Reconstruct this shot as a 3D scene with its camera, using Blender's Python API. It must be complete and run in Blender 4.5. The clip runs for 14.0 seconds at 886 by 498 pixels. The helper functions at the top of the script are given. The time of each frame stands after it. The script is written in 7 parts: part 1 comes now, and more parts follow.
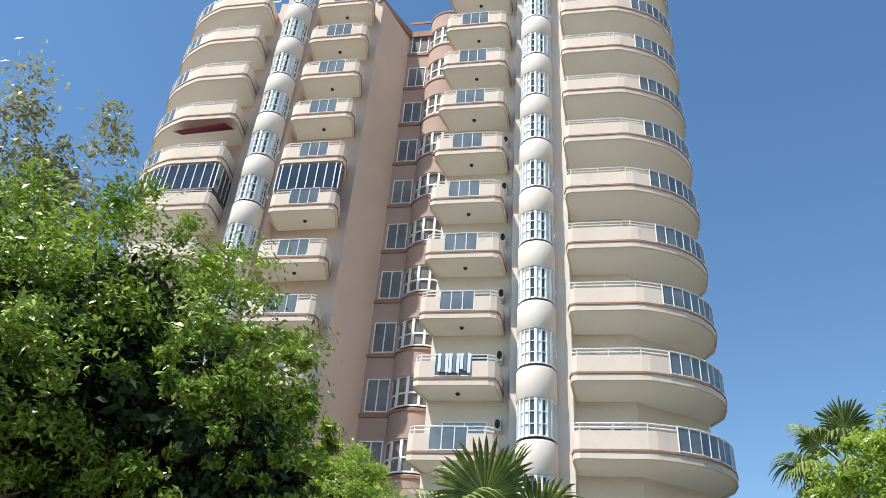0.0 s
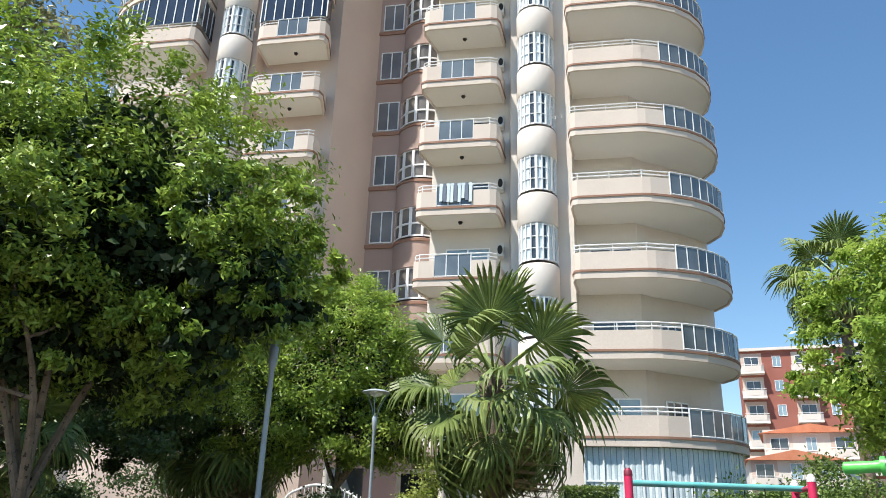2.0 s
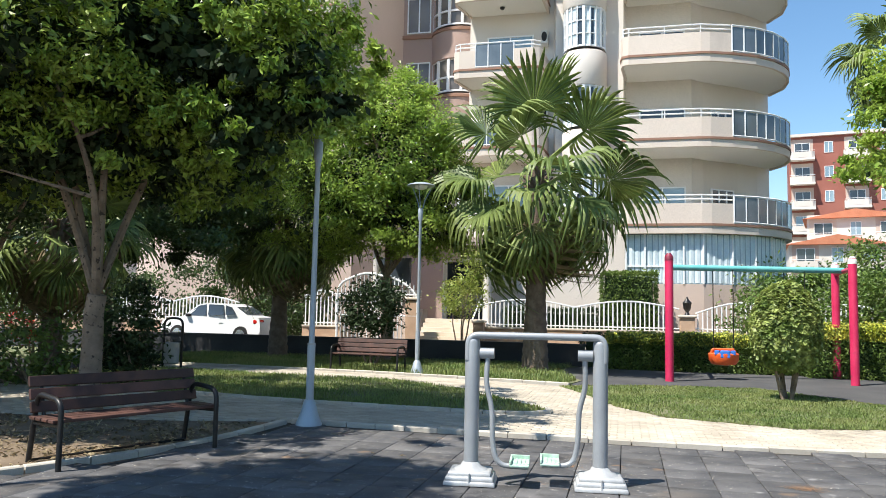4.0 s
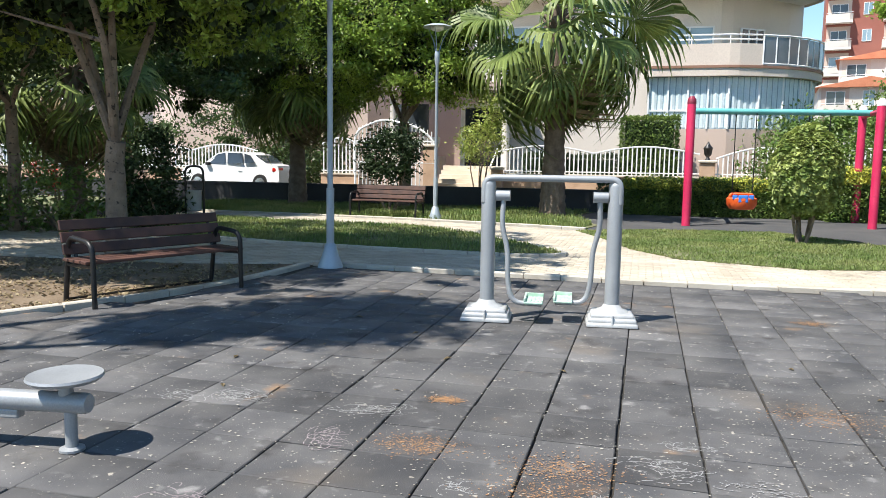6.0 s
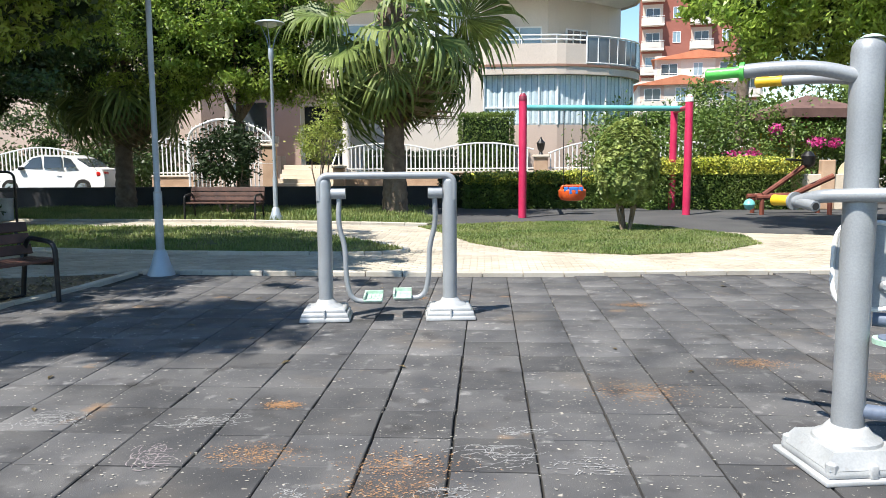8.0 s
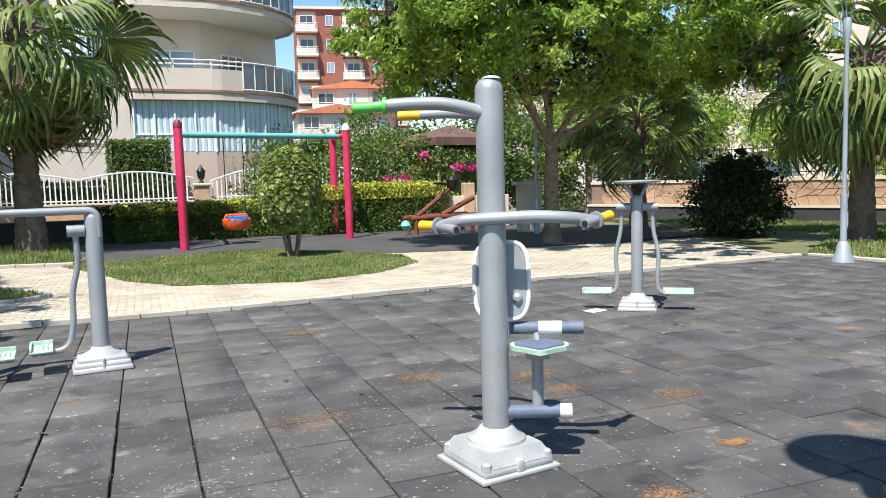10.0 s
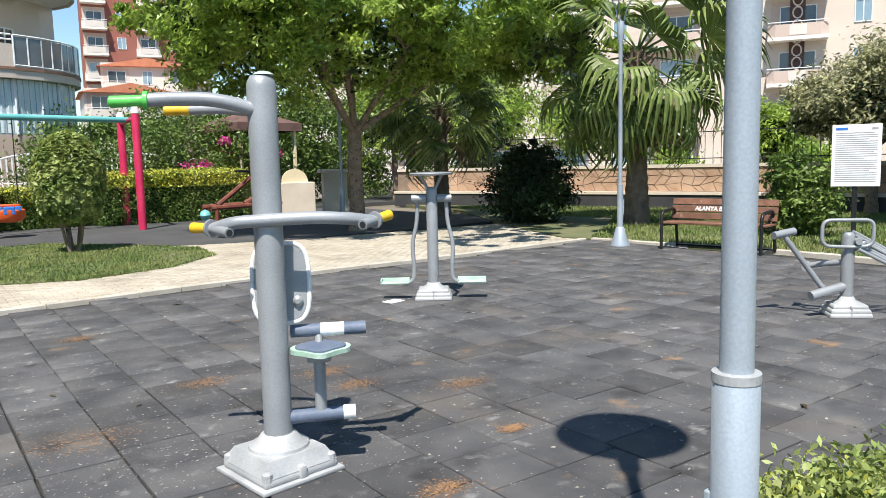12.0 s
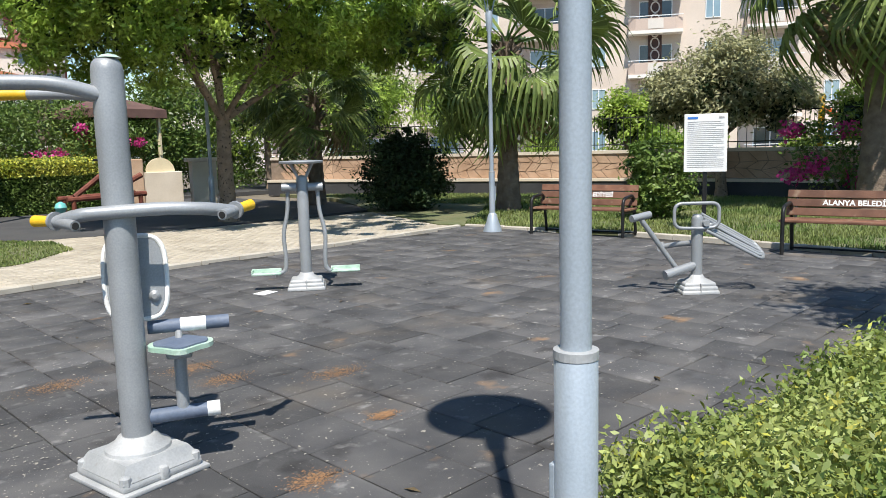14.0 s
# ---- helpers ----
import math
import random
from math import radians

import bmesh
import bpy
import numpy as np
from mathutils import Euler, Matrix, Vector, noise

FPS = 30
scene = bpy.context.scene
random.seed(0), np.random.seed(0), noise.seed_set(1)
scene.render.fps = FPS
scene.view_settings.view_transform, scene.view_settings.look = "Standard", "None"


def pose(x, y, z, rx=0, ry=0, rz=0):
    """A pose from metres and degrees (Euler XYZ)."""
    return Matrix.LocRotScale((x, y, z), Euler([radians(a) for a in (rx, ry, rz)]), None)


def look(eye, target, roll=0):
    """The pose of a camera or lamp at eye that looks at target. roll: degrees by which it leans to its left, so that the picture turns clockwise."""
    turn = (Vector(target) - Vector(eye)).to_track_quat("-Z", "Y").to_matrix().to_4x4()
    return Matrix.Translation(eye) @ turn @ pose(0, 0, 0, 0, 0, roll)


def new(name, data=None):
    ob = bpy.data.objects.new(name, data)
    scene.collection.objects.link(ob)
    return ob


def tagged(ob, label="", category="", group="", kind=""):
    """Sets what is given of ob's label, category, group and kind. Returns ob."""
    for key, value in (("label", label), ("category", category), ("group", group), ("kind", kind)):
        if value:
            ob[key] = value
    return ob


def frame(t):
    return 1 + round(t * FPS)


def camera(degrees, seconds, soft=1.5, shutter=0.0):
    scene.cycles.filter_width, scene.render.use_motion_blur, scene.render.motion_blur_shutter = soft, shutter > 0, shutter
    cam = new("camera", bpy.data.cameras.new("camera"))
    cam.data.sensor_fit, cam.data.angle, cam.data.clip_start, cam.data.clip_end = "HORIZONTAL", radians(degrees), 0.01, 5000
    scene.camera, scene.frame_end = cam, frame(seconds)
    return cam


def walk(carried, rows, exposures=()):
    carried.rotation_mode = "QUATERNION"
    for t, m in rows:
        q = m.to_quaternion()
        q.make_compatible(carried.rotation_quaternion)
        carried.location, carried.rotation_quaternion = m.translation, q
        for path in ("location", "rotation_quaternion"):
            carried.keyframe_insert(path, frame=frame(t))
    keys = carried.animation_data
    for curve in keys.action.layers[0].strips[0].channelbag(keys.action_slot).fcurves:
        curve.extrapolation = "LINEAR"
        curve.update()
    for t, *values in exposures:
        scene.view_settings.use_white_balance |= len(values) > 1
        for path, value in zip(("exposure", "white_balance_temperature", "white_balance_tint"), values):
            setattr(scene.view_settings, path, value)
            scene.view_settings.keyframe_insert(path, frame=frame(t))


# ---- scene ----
cam = camera(61.0, 14.0, soft=0.6)
# seconds, eye x y z, yaw, pitch, roll
ROWS = [
    (0.0, -0.040, 0.270, 1.500, 9.13, 33.60, -3.86),
    (0.5, -0.048, 0.274, 1.498, 9.47, 30.77, -3.30),
    (1.0, -0.055, 0.278, 1.496, 9.74, 27.33, -2.72),
    (1.5, -0.062, 0.282, 1.494, 9.88, 24.03, -2.22),
    (2.0, -0.068, 0.286, 1.493, 10.20, 20.70, -1.75),
    (2.5, -0.073, 0.290, 1.492, 10.58, 16.85, -1.54),
    (3.0, -0.076, 0.292, 1.492, 11.27, 12.66, -1.42),
    (3.5, -0.084, 0.310, 1.483, 12.25, 8.78, -1.30),
    (4.0, -0.088, 0.325, 1.475, 13.64, 5.00, -1.20),
    (4.2, -0.089, 0.332, 1.469, 14.18, 3.36, -1.12),
    (6.3, -0.050, 0.288, 1.425, 14.98, -7.23, -0.82),
    (6.5, -0.043, 0.283, 1.430, 14.64, -7.47, -0.71),
    (7.0, -0.027, 0.273, 1.436, 13.03, -7.44, -0.24),
    (7.5, -0.000, 0.298, 1.424, 8.96, -7.21, 0.09),
    (8.0, 0.031, 0.340, 1.420, 3.32, -6.63, 0.37),
    (8.5, 0.060, 0.372, 1.415, -3.58, -6.08, 0.80),
    (9.0, 0.075, 0.393, 1.418, -10.25, -5.37, 1.09),
    (9.2, 0.074, 0.396, 1.419, -12.74, -5.13, 1.11),
    (11.3, 0.202, 0.427, 1.514, -32.17, -6.32, 1.97),
    (11.5, 0.227, 0.414, 1.518, -33.30, -6.38, 1.78),
    (12.0, 0.267, 0.382, 1.514, -35.89, -6.58, 1.38),
    (12.5, 0.285, 0.371, 1.513, -38.29, -7.22, 1.13),
    (13.0, 0.300, 0.360, 1.512, -40.61, -7.56, 1.24),
    (13.5, 0.308, 0.350, 1.511, -42.88, -7.69, 1.44),
    (14.0, 0.318, 0.336, 1.511, -45.14, -7.72, 1.51),
]
EXPOSURES = [(0.0, 0.68), (3.0, 0.8), (6.5, 0.92), (8.5, 0.92), (9.0, 0.84), (11.5, 0.68), (12.5, 0.6), (14.0, 0.46)]
walk(cam, [(t, pose(x, y, z, 90 + pitch, roll, yaw)) for t, x, y, z, yaw, pitch, roll in ROWS], EXPOSURES)

# ---- light ----
SUN_EL, SUN_AZ = radians(60), math.atan2(-0.722, -0.692)
sun = new("sun", bpy.data.lights.new("sun", "SUN"))
sun.data.energy, sun.data.angle, sun.data.color = 4.9, radians(0.55), (1.0, 0.95, 0.87)
to_sun = Vector((math.cos(SUN_EL) * math.cos(SUN_AZ), math.cos(SUN_EL) * math.sin(SUN_AZ), math.sin(SUN_EL)))
sun.matrix_basis = look(to_sun * 60, (0, 0, 0))
world = bpy.data.worlds.new("sky")
scene.world = world
world.use_nodes = True
wn = world.node_tree.nodes
sky = wn.new("ShaderNodeTexSky")
sky.sky_type, sky.sun_disc = "NISHITA", False
sky.sun_elevation, sky.sun_rotation = SUN_EL, math.pi / 2 - SUN_AZ
sky.air_density, sky.dust_density, sky.ozone_density = 1.1, 0.1, 1.6
wn["Background"].inputs[1].default_value = 0.108
tint = wn.new("ShaderNodeHueSaturation")
tint.inputs["Hue"].default_value, tint.inputs["Saturation"].default_value = 0.497, 1.16
world.node_tree.links.new(sky.outputs[0], tint.inputs["Color"])
world.node_tree.links.new(tint.outputs[0], wn["Background"].inputs[0])


# ---- materials ----
def surf(name, c1, c2, scale=4.0, rough=0.7, metal=0.0, bump=0.15, fine=60.0, vary=0.0, island=0.0, spots=None, depth=0.01, spec=0.5):
    """Two-scale procedural surface: c1 and c2 mixed by a coarse noise, fine grain in colour and relief, optional spots (colour, scale, from, to)."""
    m = bpy.data.materials.new(name)
    m.use_nodes = True
    nt = m.node_tree
    n, l = nt.nodes, nt.links
    b = n["Principled BSDF"]
    src = n.new("ShaderNodeNewGeometry").outputs["Position"]
    big = n.new("ShaderNodeTexNoise")
    big.inputs["Scale"].default_value, big.inputs["Detail"].default_value = scale, 6
    l.new(src, big.inputs["Vector"])
    small = n.new("ShaderNodeTexNoise")
    small.inputs["Scale"].default_value, small.inputs["Detail"].default_value = fine, 4
    l.new(src, small.inputs["Vector"])
    ramp = n.new("ShaderNodeMapRange")
    ramp.inputs[1].default_value, ramp.inputs[2].default_value = 0.35, 0.65
    l.new(big.outputs[0], ramp.inputs[0])
    mix = n.new("ShaderNodeMix")
    mix.data_type = "RGBA"
    mix.inputs[6].default_value, mix.inputs[7].default_value = (*c1, 1), (*c2, 1)
    l.new(ramp.outputs[0], mix.inputs[0])
    col = mix.outputs[2]
    if spots:
        for sc, s_scale, lo, hi in spots:
            t = n.new("ShaderNodeTexNoise")
            t.inputs["Scale"].default_value, t.inputs["Detail"].default_value = s_scale, 5
            l.new(src, t.inputs["Vector"])
            r = n.new("ShaderNodeMapRange")
            r.inputs[1].default_value, r.inputs[2].default_value = lo, hi
            l.new(t.outputs[0], r.inputs[0])
            mx = n.new("ShaderNodeMix")
            mx.data_type = "RGBA"
            mx.inputs[7].default_value = (*sc, 1)
            l.new(r.outputs[0], mx.inputs[0])
            l.new(col, mx.inputs[6])
            col = mx.outputs[2]
    hsv = n.new("ShaderNodeHueSaturation")
    l.new(col, hsv.inputs["Color"])
    g = n.new("ShaderNodeMapRange")
    g.inputs[3].default_value, g.inputs[4].default_value = 0.8, 1.2
    l.new(small.outputs[0], g.inputs[0])
    val = g.outputs[0]
    for amount, node, out in ((vary, "ShaderNodeObjectInfo", "Random"), (island, "ShaderNodeNewGeometry", "Random Per Island")):
        if amount:
            info = n.new(node)
            r = n.new("ShaderNodeMapRange")
            r.inputs[3].default_value, r.inputs[4].default_value = 1 - amount, 1 + amount
            l.new(info.outputs[out], r.inputs[0])
            mul = n.new("ShaderNodeMath")
            mul.operation = "MULTIPLY"
            l.new(val, mul.inputs[0])
            l.new(r.outputs[0], mul.inputs[1])
            val = mul.outputs[0]
    l.new(val, hsv.inputs["Value"])
    l.new(hsv.outputs[0], b.inputs["Base Color"])
    b.inputs["Roughness"].default_value, b.inputs["Metallic"].default_value = rough, metal
    b.inputs["Specular IOR Level"].default_value = spec
    if bump:
        bp = n.new("ShaderNodeBump")
        bp.inputs["Strength"].default_value, bp.inputs["Distance"].default_value = bump, depth
        l.new(small.outputs[0], bp.inputs["Height"])
        l.new(bp.outputs[0], b.inputs["Normal"])
    return m


def leafy(name, c1, c2, rough=0.45, through_light=0.25, scale=1.2):
    m = surf(name, c1, c2, scale=scale, rough=rough, bump=0, fine=25, island=0.35, spec=0.4)
    nt = m.node_tree
    b = nt.nodes["Principled BSDF"]
    tr = nt.nodes.new("ShaderNodeBsdfTranslucent")
    hue = nt.nodes["Hue/Saturation/Value"]
    nt.links.new(hue.outputs[0], tr.inputs[0])
    mx = nt.nodes.new("ShaderNodeMixShader")
    mx.inputs[0].default_value = through_light
    nt.links.new(b.outputs[0], mx.inputs[1])
    nt.links.new(tr.outputs[0], mx.inputs[2])
    nt.links.new(mx.outputs[0], nt.nodes["Material Output"].inputs[0])
    return m


RUBBER = surf("rubber_tile", (0.054, 0.054, 0.057), (0.10, 0.097, 0.096), scale=2.3, rough=0.85, bump=0.5, fine=190, vary=0.26, island=0.22, depth=0.005,
              spots=[((0.13, 0.11, 0.09), 1.1, 0.58, 0.78), ((0.04, 0.038, 0.038), 2.9, 0.58, 0.7), ((0.2, 0.195, 0.19), 6.5, 0.62, 0.75), ((0.26, 0.165, 0.095), 1.9, 0.66, 0.76), ((0.36, 0.33, 0.28), 19.0, 0.67, 0.72), ((0.42, 0.4, 0.36), 60.0, 0.68, 0.72)])
RUBBER_FAR = surf("rubber_playground", (0.05, 0.05, 0.052), (0.075, 0.074, 0.073), scale=0.9, rough=0.9, bump=0.3, fine=90, depth=0.004)
JOINT = surf("joint_dirt", (0.02, 0.019, 0.018), (0.04, 0.036, 0.03), scale=6, rough=0.95)
PAVER = surf("beige_paver", (0.40, 0.35, 0.275), (0.50, 0.445, 0.36), scale=1.3, rough=0.85, fine=80, vary=0.12, island=0.12,
             spots=[((0.25, 0.22, 0.17), 1.1, 0.6, 0.8)])
KERB = surf("kerb_concrete", (0.40, 0.36, 0.30), (0.52, 0.48, 0.41), scale=2.0, rough=0.9, fine=60, island=0.1)
SOIL = surf("bare_soil", (0.12, 0.085, 0.055), (0.2, 0.15, 0.1), scale=1.4, rough=0.95, bump=0.6, fine=30, depth=0.03)
LAWN = surf("lawn_soil", (0.10, 0.125, 0.05), (0.17, 0.165, 0.085), scale=1.0, rough=0.95, bump=0.6, fine=40, depth=0.03)
GRASS = leafy("grass_blades", (0.12, 0.19, 0.045), (0.26, 0.29, 0.1), rough=0.6, through_light=0.3, scale=0.8)
EARTH = surf("earth", (0.13, 0.115, 0.085), (0.19, 0.16, 0.12), scale=0.2, rough=0.95, fine=8)
ASPHALT = surf("asphalt", (0.045, 0.045, 0.047), (0.07, 0.068, 0.066), scale=0.7, rough=0.9, fine=120)
STEEL = surf("silver_paint", (0.28, 0.293, 0.306), (0.35, 0.364, 0.378), scale=3, rough=0.42, metal=0.25, bump=0.05, fine=120,
             spots=[((0.17, 0.16, 0.15), 16.0, 0.74, 0.78)])
FOOT = surf("pale_cast_paint", (0.35, 0.36, 0.365), (0.45, 0.455, 0.455), scale=7, rough=0.5, metal=0.1, bump=0.08, fine=90, spots=[((0.3, 0.28, 0.25), 11.0, 0.66, 0.75)])
GALV = surf("galvanised_pole", (0.32, 0.37, 0.42), (0.40, 0.45, 0.50), scale=2, rough=0.45, metal=0.25, bump=0.06, fine=140,
            spots=[((0.25, 0.24, 0.22), 20.0, 0.75, 0.8)])
YELLOW = surf("yellow_grip", (0.72, 0.42, 0.015), (0.80, 0.50, 0.03), scale=9, rough=0.45, fine=90)
GREEN = surf("green_grip", (0.09, 0.50, 0.08), (0.13, 0.58, 0.11), scale=9, rough=0.4, fine=90)
MINT = surf("mint_plastic", (0.33, 0.49, 0.38), (0.5, 0.62, 0.53), scale=10, rough=0.5, fine=60)
BLUE_GREY = surf("blue_grey_cover", (0.10, 0.13, 0.19), (0.14, 0.17, 0.23), scale=9, rough=0.6, fine=60)
WHITE_PL = surf("white_plastic", (0.74, 0.74, 0.72), (0.82, 0.82, 0.8), scale=7, rough=0.45, fine=60)
RED_PAINT = surf("crimson_paint", (0.50, 0.02, 0.085), (0.60, 0.035, 0.11), scale=2, rough=0.4, fine=40, spots=[((0.30, 0.05, 0.07), 7, 0.66, 0.74)])
DARK_RED = surf("maroon_paint", (0.16, 0.015, 0.035), (0.22, 0.02, 0.05), scale=4, rough=0.5)
TEAL = surf("teal_paint", (0.12, 0.42, 0.42), (0.18, 0.5, 0.48), scale=2, rough=0.45, spots=[((0.3, 0.36, 0.33), 5, 0.64, 0.72)])
ORANGE = surf("orange_plastic", (0.75, 0.10, 0.02), (0.8, 0.14, 0.03), scale=8, rough=0.4)
BLUE = surf("blue_plastic", (0.03, 0.16, 0.55), (0.05, 0.2, 0.62), scale=8, rough=0.4)
WOOD = surf("stained_wood", (0.13, 0.058, 0.034), (0.21, 0.1, 0.06), scale=5, rough=0.6, fine=90, vary=0.25, spots=[((0.34, 0.24, 0.16), 6, 0.6, 0.75)])
WOOD_DARK = surf("dark_wood", (0.045, 0.02, 0.016), (0.09, 0.04, 0.028), scale=5, rough=0.6, fine=90, vary=0.3)
IRON = surf("black_iron", (0.012, 0.012, 0.013), (0.025, 0.024, 0.024), scale=12, rough=0.4, metal=0.3)
BRICK_RED = surf("rust_brown_paint", (0.12, 0.03, 0.02), (0.2, 0.06, 0.035), scale=6, rough=0.6)
BARK = surf("pale_bark", (0.17, 0.125, 0.088), (0.27, 0.205, 0.15), scale=5, rough=0.9, bump=0.8, fine=22, depth=0.02, spots=[((0.05, 0.038, 0.028), 17.0, 0.6, 0.65)])
PALM_BARK = surf("palm_bark", (0.13, 0.095, 0.07), (0.21, 0.16, 0.12), scale=6, rough=0.95, bump=0.9, fine=18, depth=0.03)
FICUS = leafy("ficus_leaf", (0.17, 0.27, 0.035), (0.34, 0.45, 0.075), through_light=0.22, rough=0.36)
# Leaves darkened in colour for background trees that stand in shade.
SHADED_LEAF = leafy("shade_dark_leaf", (0.035, 0.065, 0.016), (0.075, 0.125, 0.03), rough=0.5, through_light=0.12)
CITRUS = leafy("bright_leaf", (0.22, 0.34, 0.055), (0.39, 0.5, 0.1), through_light=0.46, rough=0.34)
SHRUB = leafy("shrub_leaf", (0.075, 0.14, 0.025), (0.18, 0.25, 0.06), through_light=0.25)
# Leaf colour of dark shrubs; also stands in for shade inside crowns and hedges.
DARK_AND_SHADE = leafy("dark_and_shade_leaf", (0.016, 0.034, 0.011), (0.042, 0.072, 0.024), rough=0.75, through_light=0.1)
DRYLEAF = leafy("olive_leaf", (0.24, 0.25, 0.12), (0.42, 0.41, 0.23), through_light=0.3)
HEDGE_Y = leafy("yellow_tip_leaf", (0.36, 0.38, 0.06), (0.55, 0.5, 0.12), through_light=0.3)
HEDGE_B = leafy("bright_tip_leaf", (0.50, 0.54, 0.07), (0.72, 0.68, 0.15), through_light=0.35)
HEDGE_N = leafy("near_hedge_leaf", (0.15, 0.22, 0.05), (0.36, 0.41, 0.13), through_light=0.3, scale=3)
HEDGE_G = leafy("hedge_leaf", (0.2, 0.28, 0.05), (0.4, 0.44, 0.12), through_light=0.3, scale=3)
FROND = leafy("fan_frond", (0.085, 0.135, 0.03), (0.25, 0.31, 0.09), rough=0.5, through_light=0.2, scale=0.9)
FROND_DRY = leafy("dry_frond", (0.2, 0.15, 0.085), (0.3, 0.24, 0.14), rough=0.6, through_light=0.2)
PETAL = leafy("pink_petal", (0.55, 0.04, 0.22), (0.65, 0.08, 0.3), rough=0.6, through_light=0.3)
PETAL_RED = leafy("red_petal", (0.6, 0.03, 0.03), (0.7, 0.06, 0.05), rough=0.6, through_light=0.3)
PLASTER = surf("beige_plaster", (0.60, 0.51, 0.435), (0.66, 0.57, 0.49), scale=0.35, rough=0.85, fine=25, bump=0.08, spots=[((0.5, 0.42, 0.355), 0.8, 0.62, 0.85)])
PLASTER_W = surf("pale_plaster", (0.62, 0.57, 0.515), (0.68, 0.63, 0.575), scale=0.3, rough=0.85, fine=25, bump=0.08)
PLASTER_P = surf("pink_plaster", (0.52, 0.41, 0.345), (0.58, 0.46, 0.39), scale=0.3, rough=0.85, fine=25, bump=0.08)
# Rosy plaster, toned darker to carry the recess's shade.
PLASTER_ROSY_SHADE = surf("rosy_shaded_plaster", (0.37, 0.265, 0.225), (0.43, 0.31, 0.265), scale=0.3, rough=0.85, fine=25, bump=0.08)
BAND = surf("brown_band", (0.26, 0.14, 0.09), (0.32, 0.175, 0.12), scale=1, rough=0.8)
CEIL_W = surf("balcony_soffit", (0.76, 0.73, 0.67), (0.8, 0.77, 0.71), scale=0.5, rough=0.9, bump=0.04)
WINFRAME = surf("white_frame", (0.76, 0.77, 0.77), (0.82, 0.82, 0.82), scale=3, rough=0.4, bump=0.02)
PANE = surf("window_glass", (0.035, 0.045, 0.055), (0.07, 0.085, 0.1), scale=0.45, rough=0.06, bump=0.0, spec=0.9)
PANE_BLUE = surf("bluish_glass", (0.20, 0.30, 0.36), (0.30, 0.40, 0.46), scale=0.6, rough=0.08, bump=0.0, spec=0.9)
# Grey-brown base colour stands in for what the stair windows reflect.
PANE_WARM_REFLECTION = surf("warm_reflection_glass", (0.10, 0.09, 0.08), (0.2, 0.18, 0.16), scale=0.5, rough=0.22, bump=0.0, spec=0.5)
PANE_RAIL = surf("balcony_glass", (0.10, 0.125, 0.145), (0.17, 0.20, 0.22), scale=0.6, rough=0.08, bump=0.0, spec=0.8)
PANE_DARK = surf("tinted_glass", (0.02, 0.025, 0.04), (0.035, 0.045, 0.065), scale=0.6, rough=0.05, bump=0.0, spec=0.9)
CURTAIN = surf("curtain", (0.52, 0.62, 0.66), (0.66, 0.74, 0.77), scale=1.4, rough=0.8, fine=20, bump=0.05)
STONE = surf("tan_stone", (0.40, 0.26, 0.17), (0.52, 0.36, 0.25), scale=2.0, rough=0.9, fine=40, island=0.12)
MORTAR = surf("dark_mortar", (0.2, 0.15, 0.11), (0.27, 0.2, 0.15), scale=4, rough=0.95)
COPING = surf("pale_coping", (0.58, 0.5, 0.4), (0.66, 0.58, 0.48), scale=1.5, rough=0.85)
DARK_WALL = surf("dark_plinth", (0.035, 0.036, 0.04), (0.06, 0.06, 0.063), scale=1, rough=0.9, fine=30)
CAR_WHITE = surf("white_car_paint", (0.78, 0.78, 0.78), (0.82, 0.82, 0.82), scale=1, rough=0.15, bump=0)
TYRE = surf("tyre", (0.015, 0.015, 0.015), (0.03, 0.03, 0.03), scale=9, rough=0.9)
CHROME = surf("alloy_rim", (0.5, 0.5, 0.52), (0.6, 0.6, 0.62), scale=9, rough=0.25, metal=0.9, bump=0)
LENS_RED = surf("tail_lamp", (0.5, 0.015, 0.01), (0.6, 0.02, 0.015), scale=9, rough=0.2, bump=0)
ROOF_TILE = surf("orange_roof_tile", (0.48, 0.17, 0.09), (0.56, 0.22, 0.12), scale=1, rough=0.85, fine=14)
RED_WALL = surf("brick_red_render", (0.27, 0.095, 0.07), (0.32, 0.12, 0.09), scale=0.4, rough=0.85)
INK = surf("grey_print", (0.3, 0.3, 0.31), (0.42, 0.42, 0.43), scale=8, rough=0.7, bump=0)
PAPER = surf("white_board", (0.78, 0.78, 0.77), (0.84, 0.84, 0.83), scale=4, rough=0.5, bump=0.02)
CREAM = surf("cream_paint", (0.7, 0.6, 0.4), (0.76, 0.66, 0.46), scale=3, rough=0.7)
CANOPY = surf("brown_canvas", (0.11, 0.06, 0.05), (0.15, 0.085, 0.07), scale=2, rough=0.9)
BIN_GREY = surf("grey_bin", (0.33, 0.34, 0.35), (0.4, 0.41, 0.42), scale=6, rough=0.5)
AC_WHITE = surf("ac_casing", (0.55, 0.54, 0.5), (0.62, 0.6, 0.56), scale=4, rough=0.5)


# ---- mesh helpers ----
def mesh_of(name, bm, material, smooth=False):
    me = bpy.data.meshes.new(name)
    bmesh.ops.recalc_face_normals(bm, faces=bm.faces)
    bm.to_mesh(me)
    bm.free()
    me.materials.append(material)
    if smooth:
        me.polygons.foreach_set("use_smooth", [True] * len(me.polygons))
        me.set_sharp_from_angle(angle=radians(40))
    return me


def part(name, bm, material, parent, label="", smooth=False, kind=""):
    ob = new(name, mesh_of(name, bm, material, smooth))
    ob.parent = parent
    return tagged(ob, label, kind=kind)


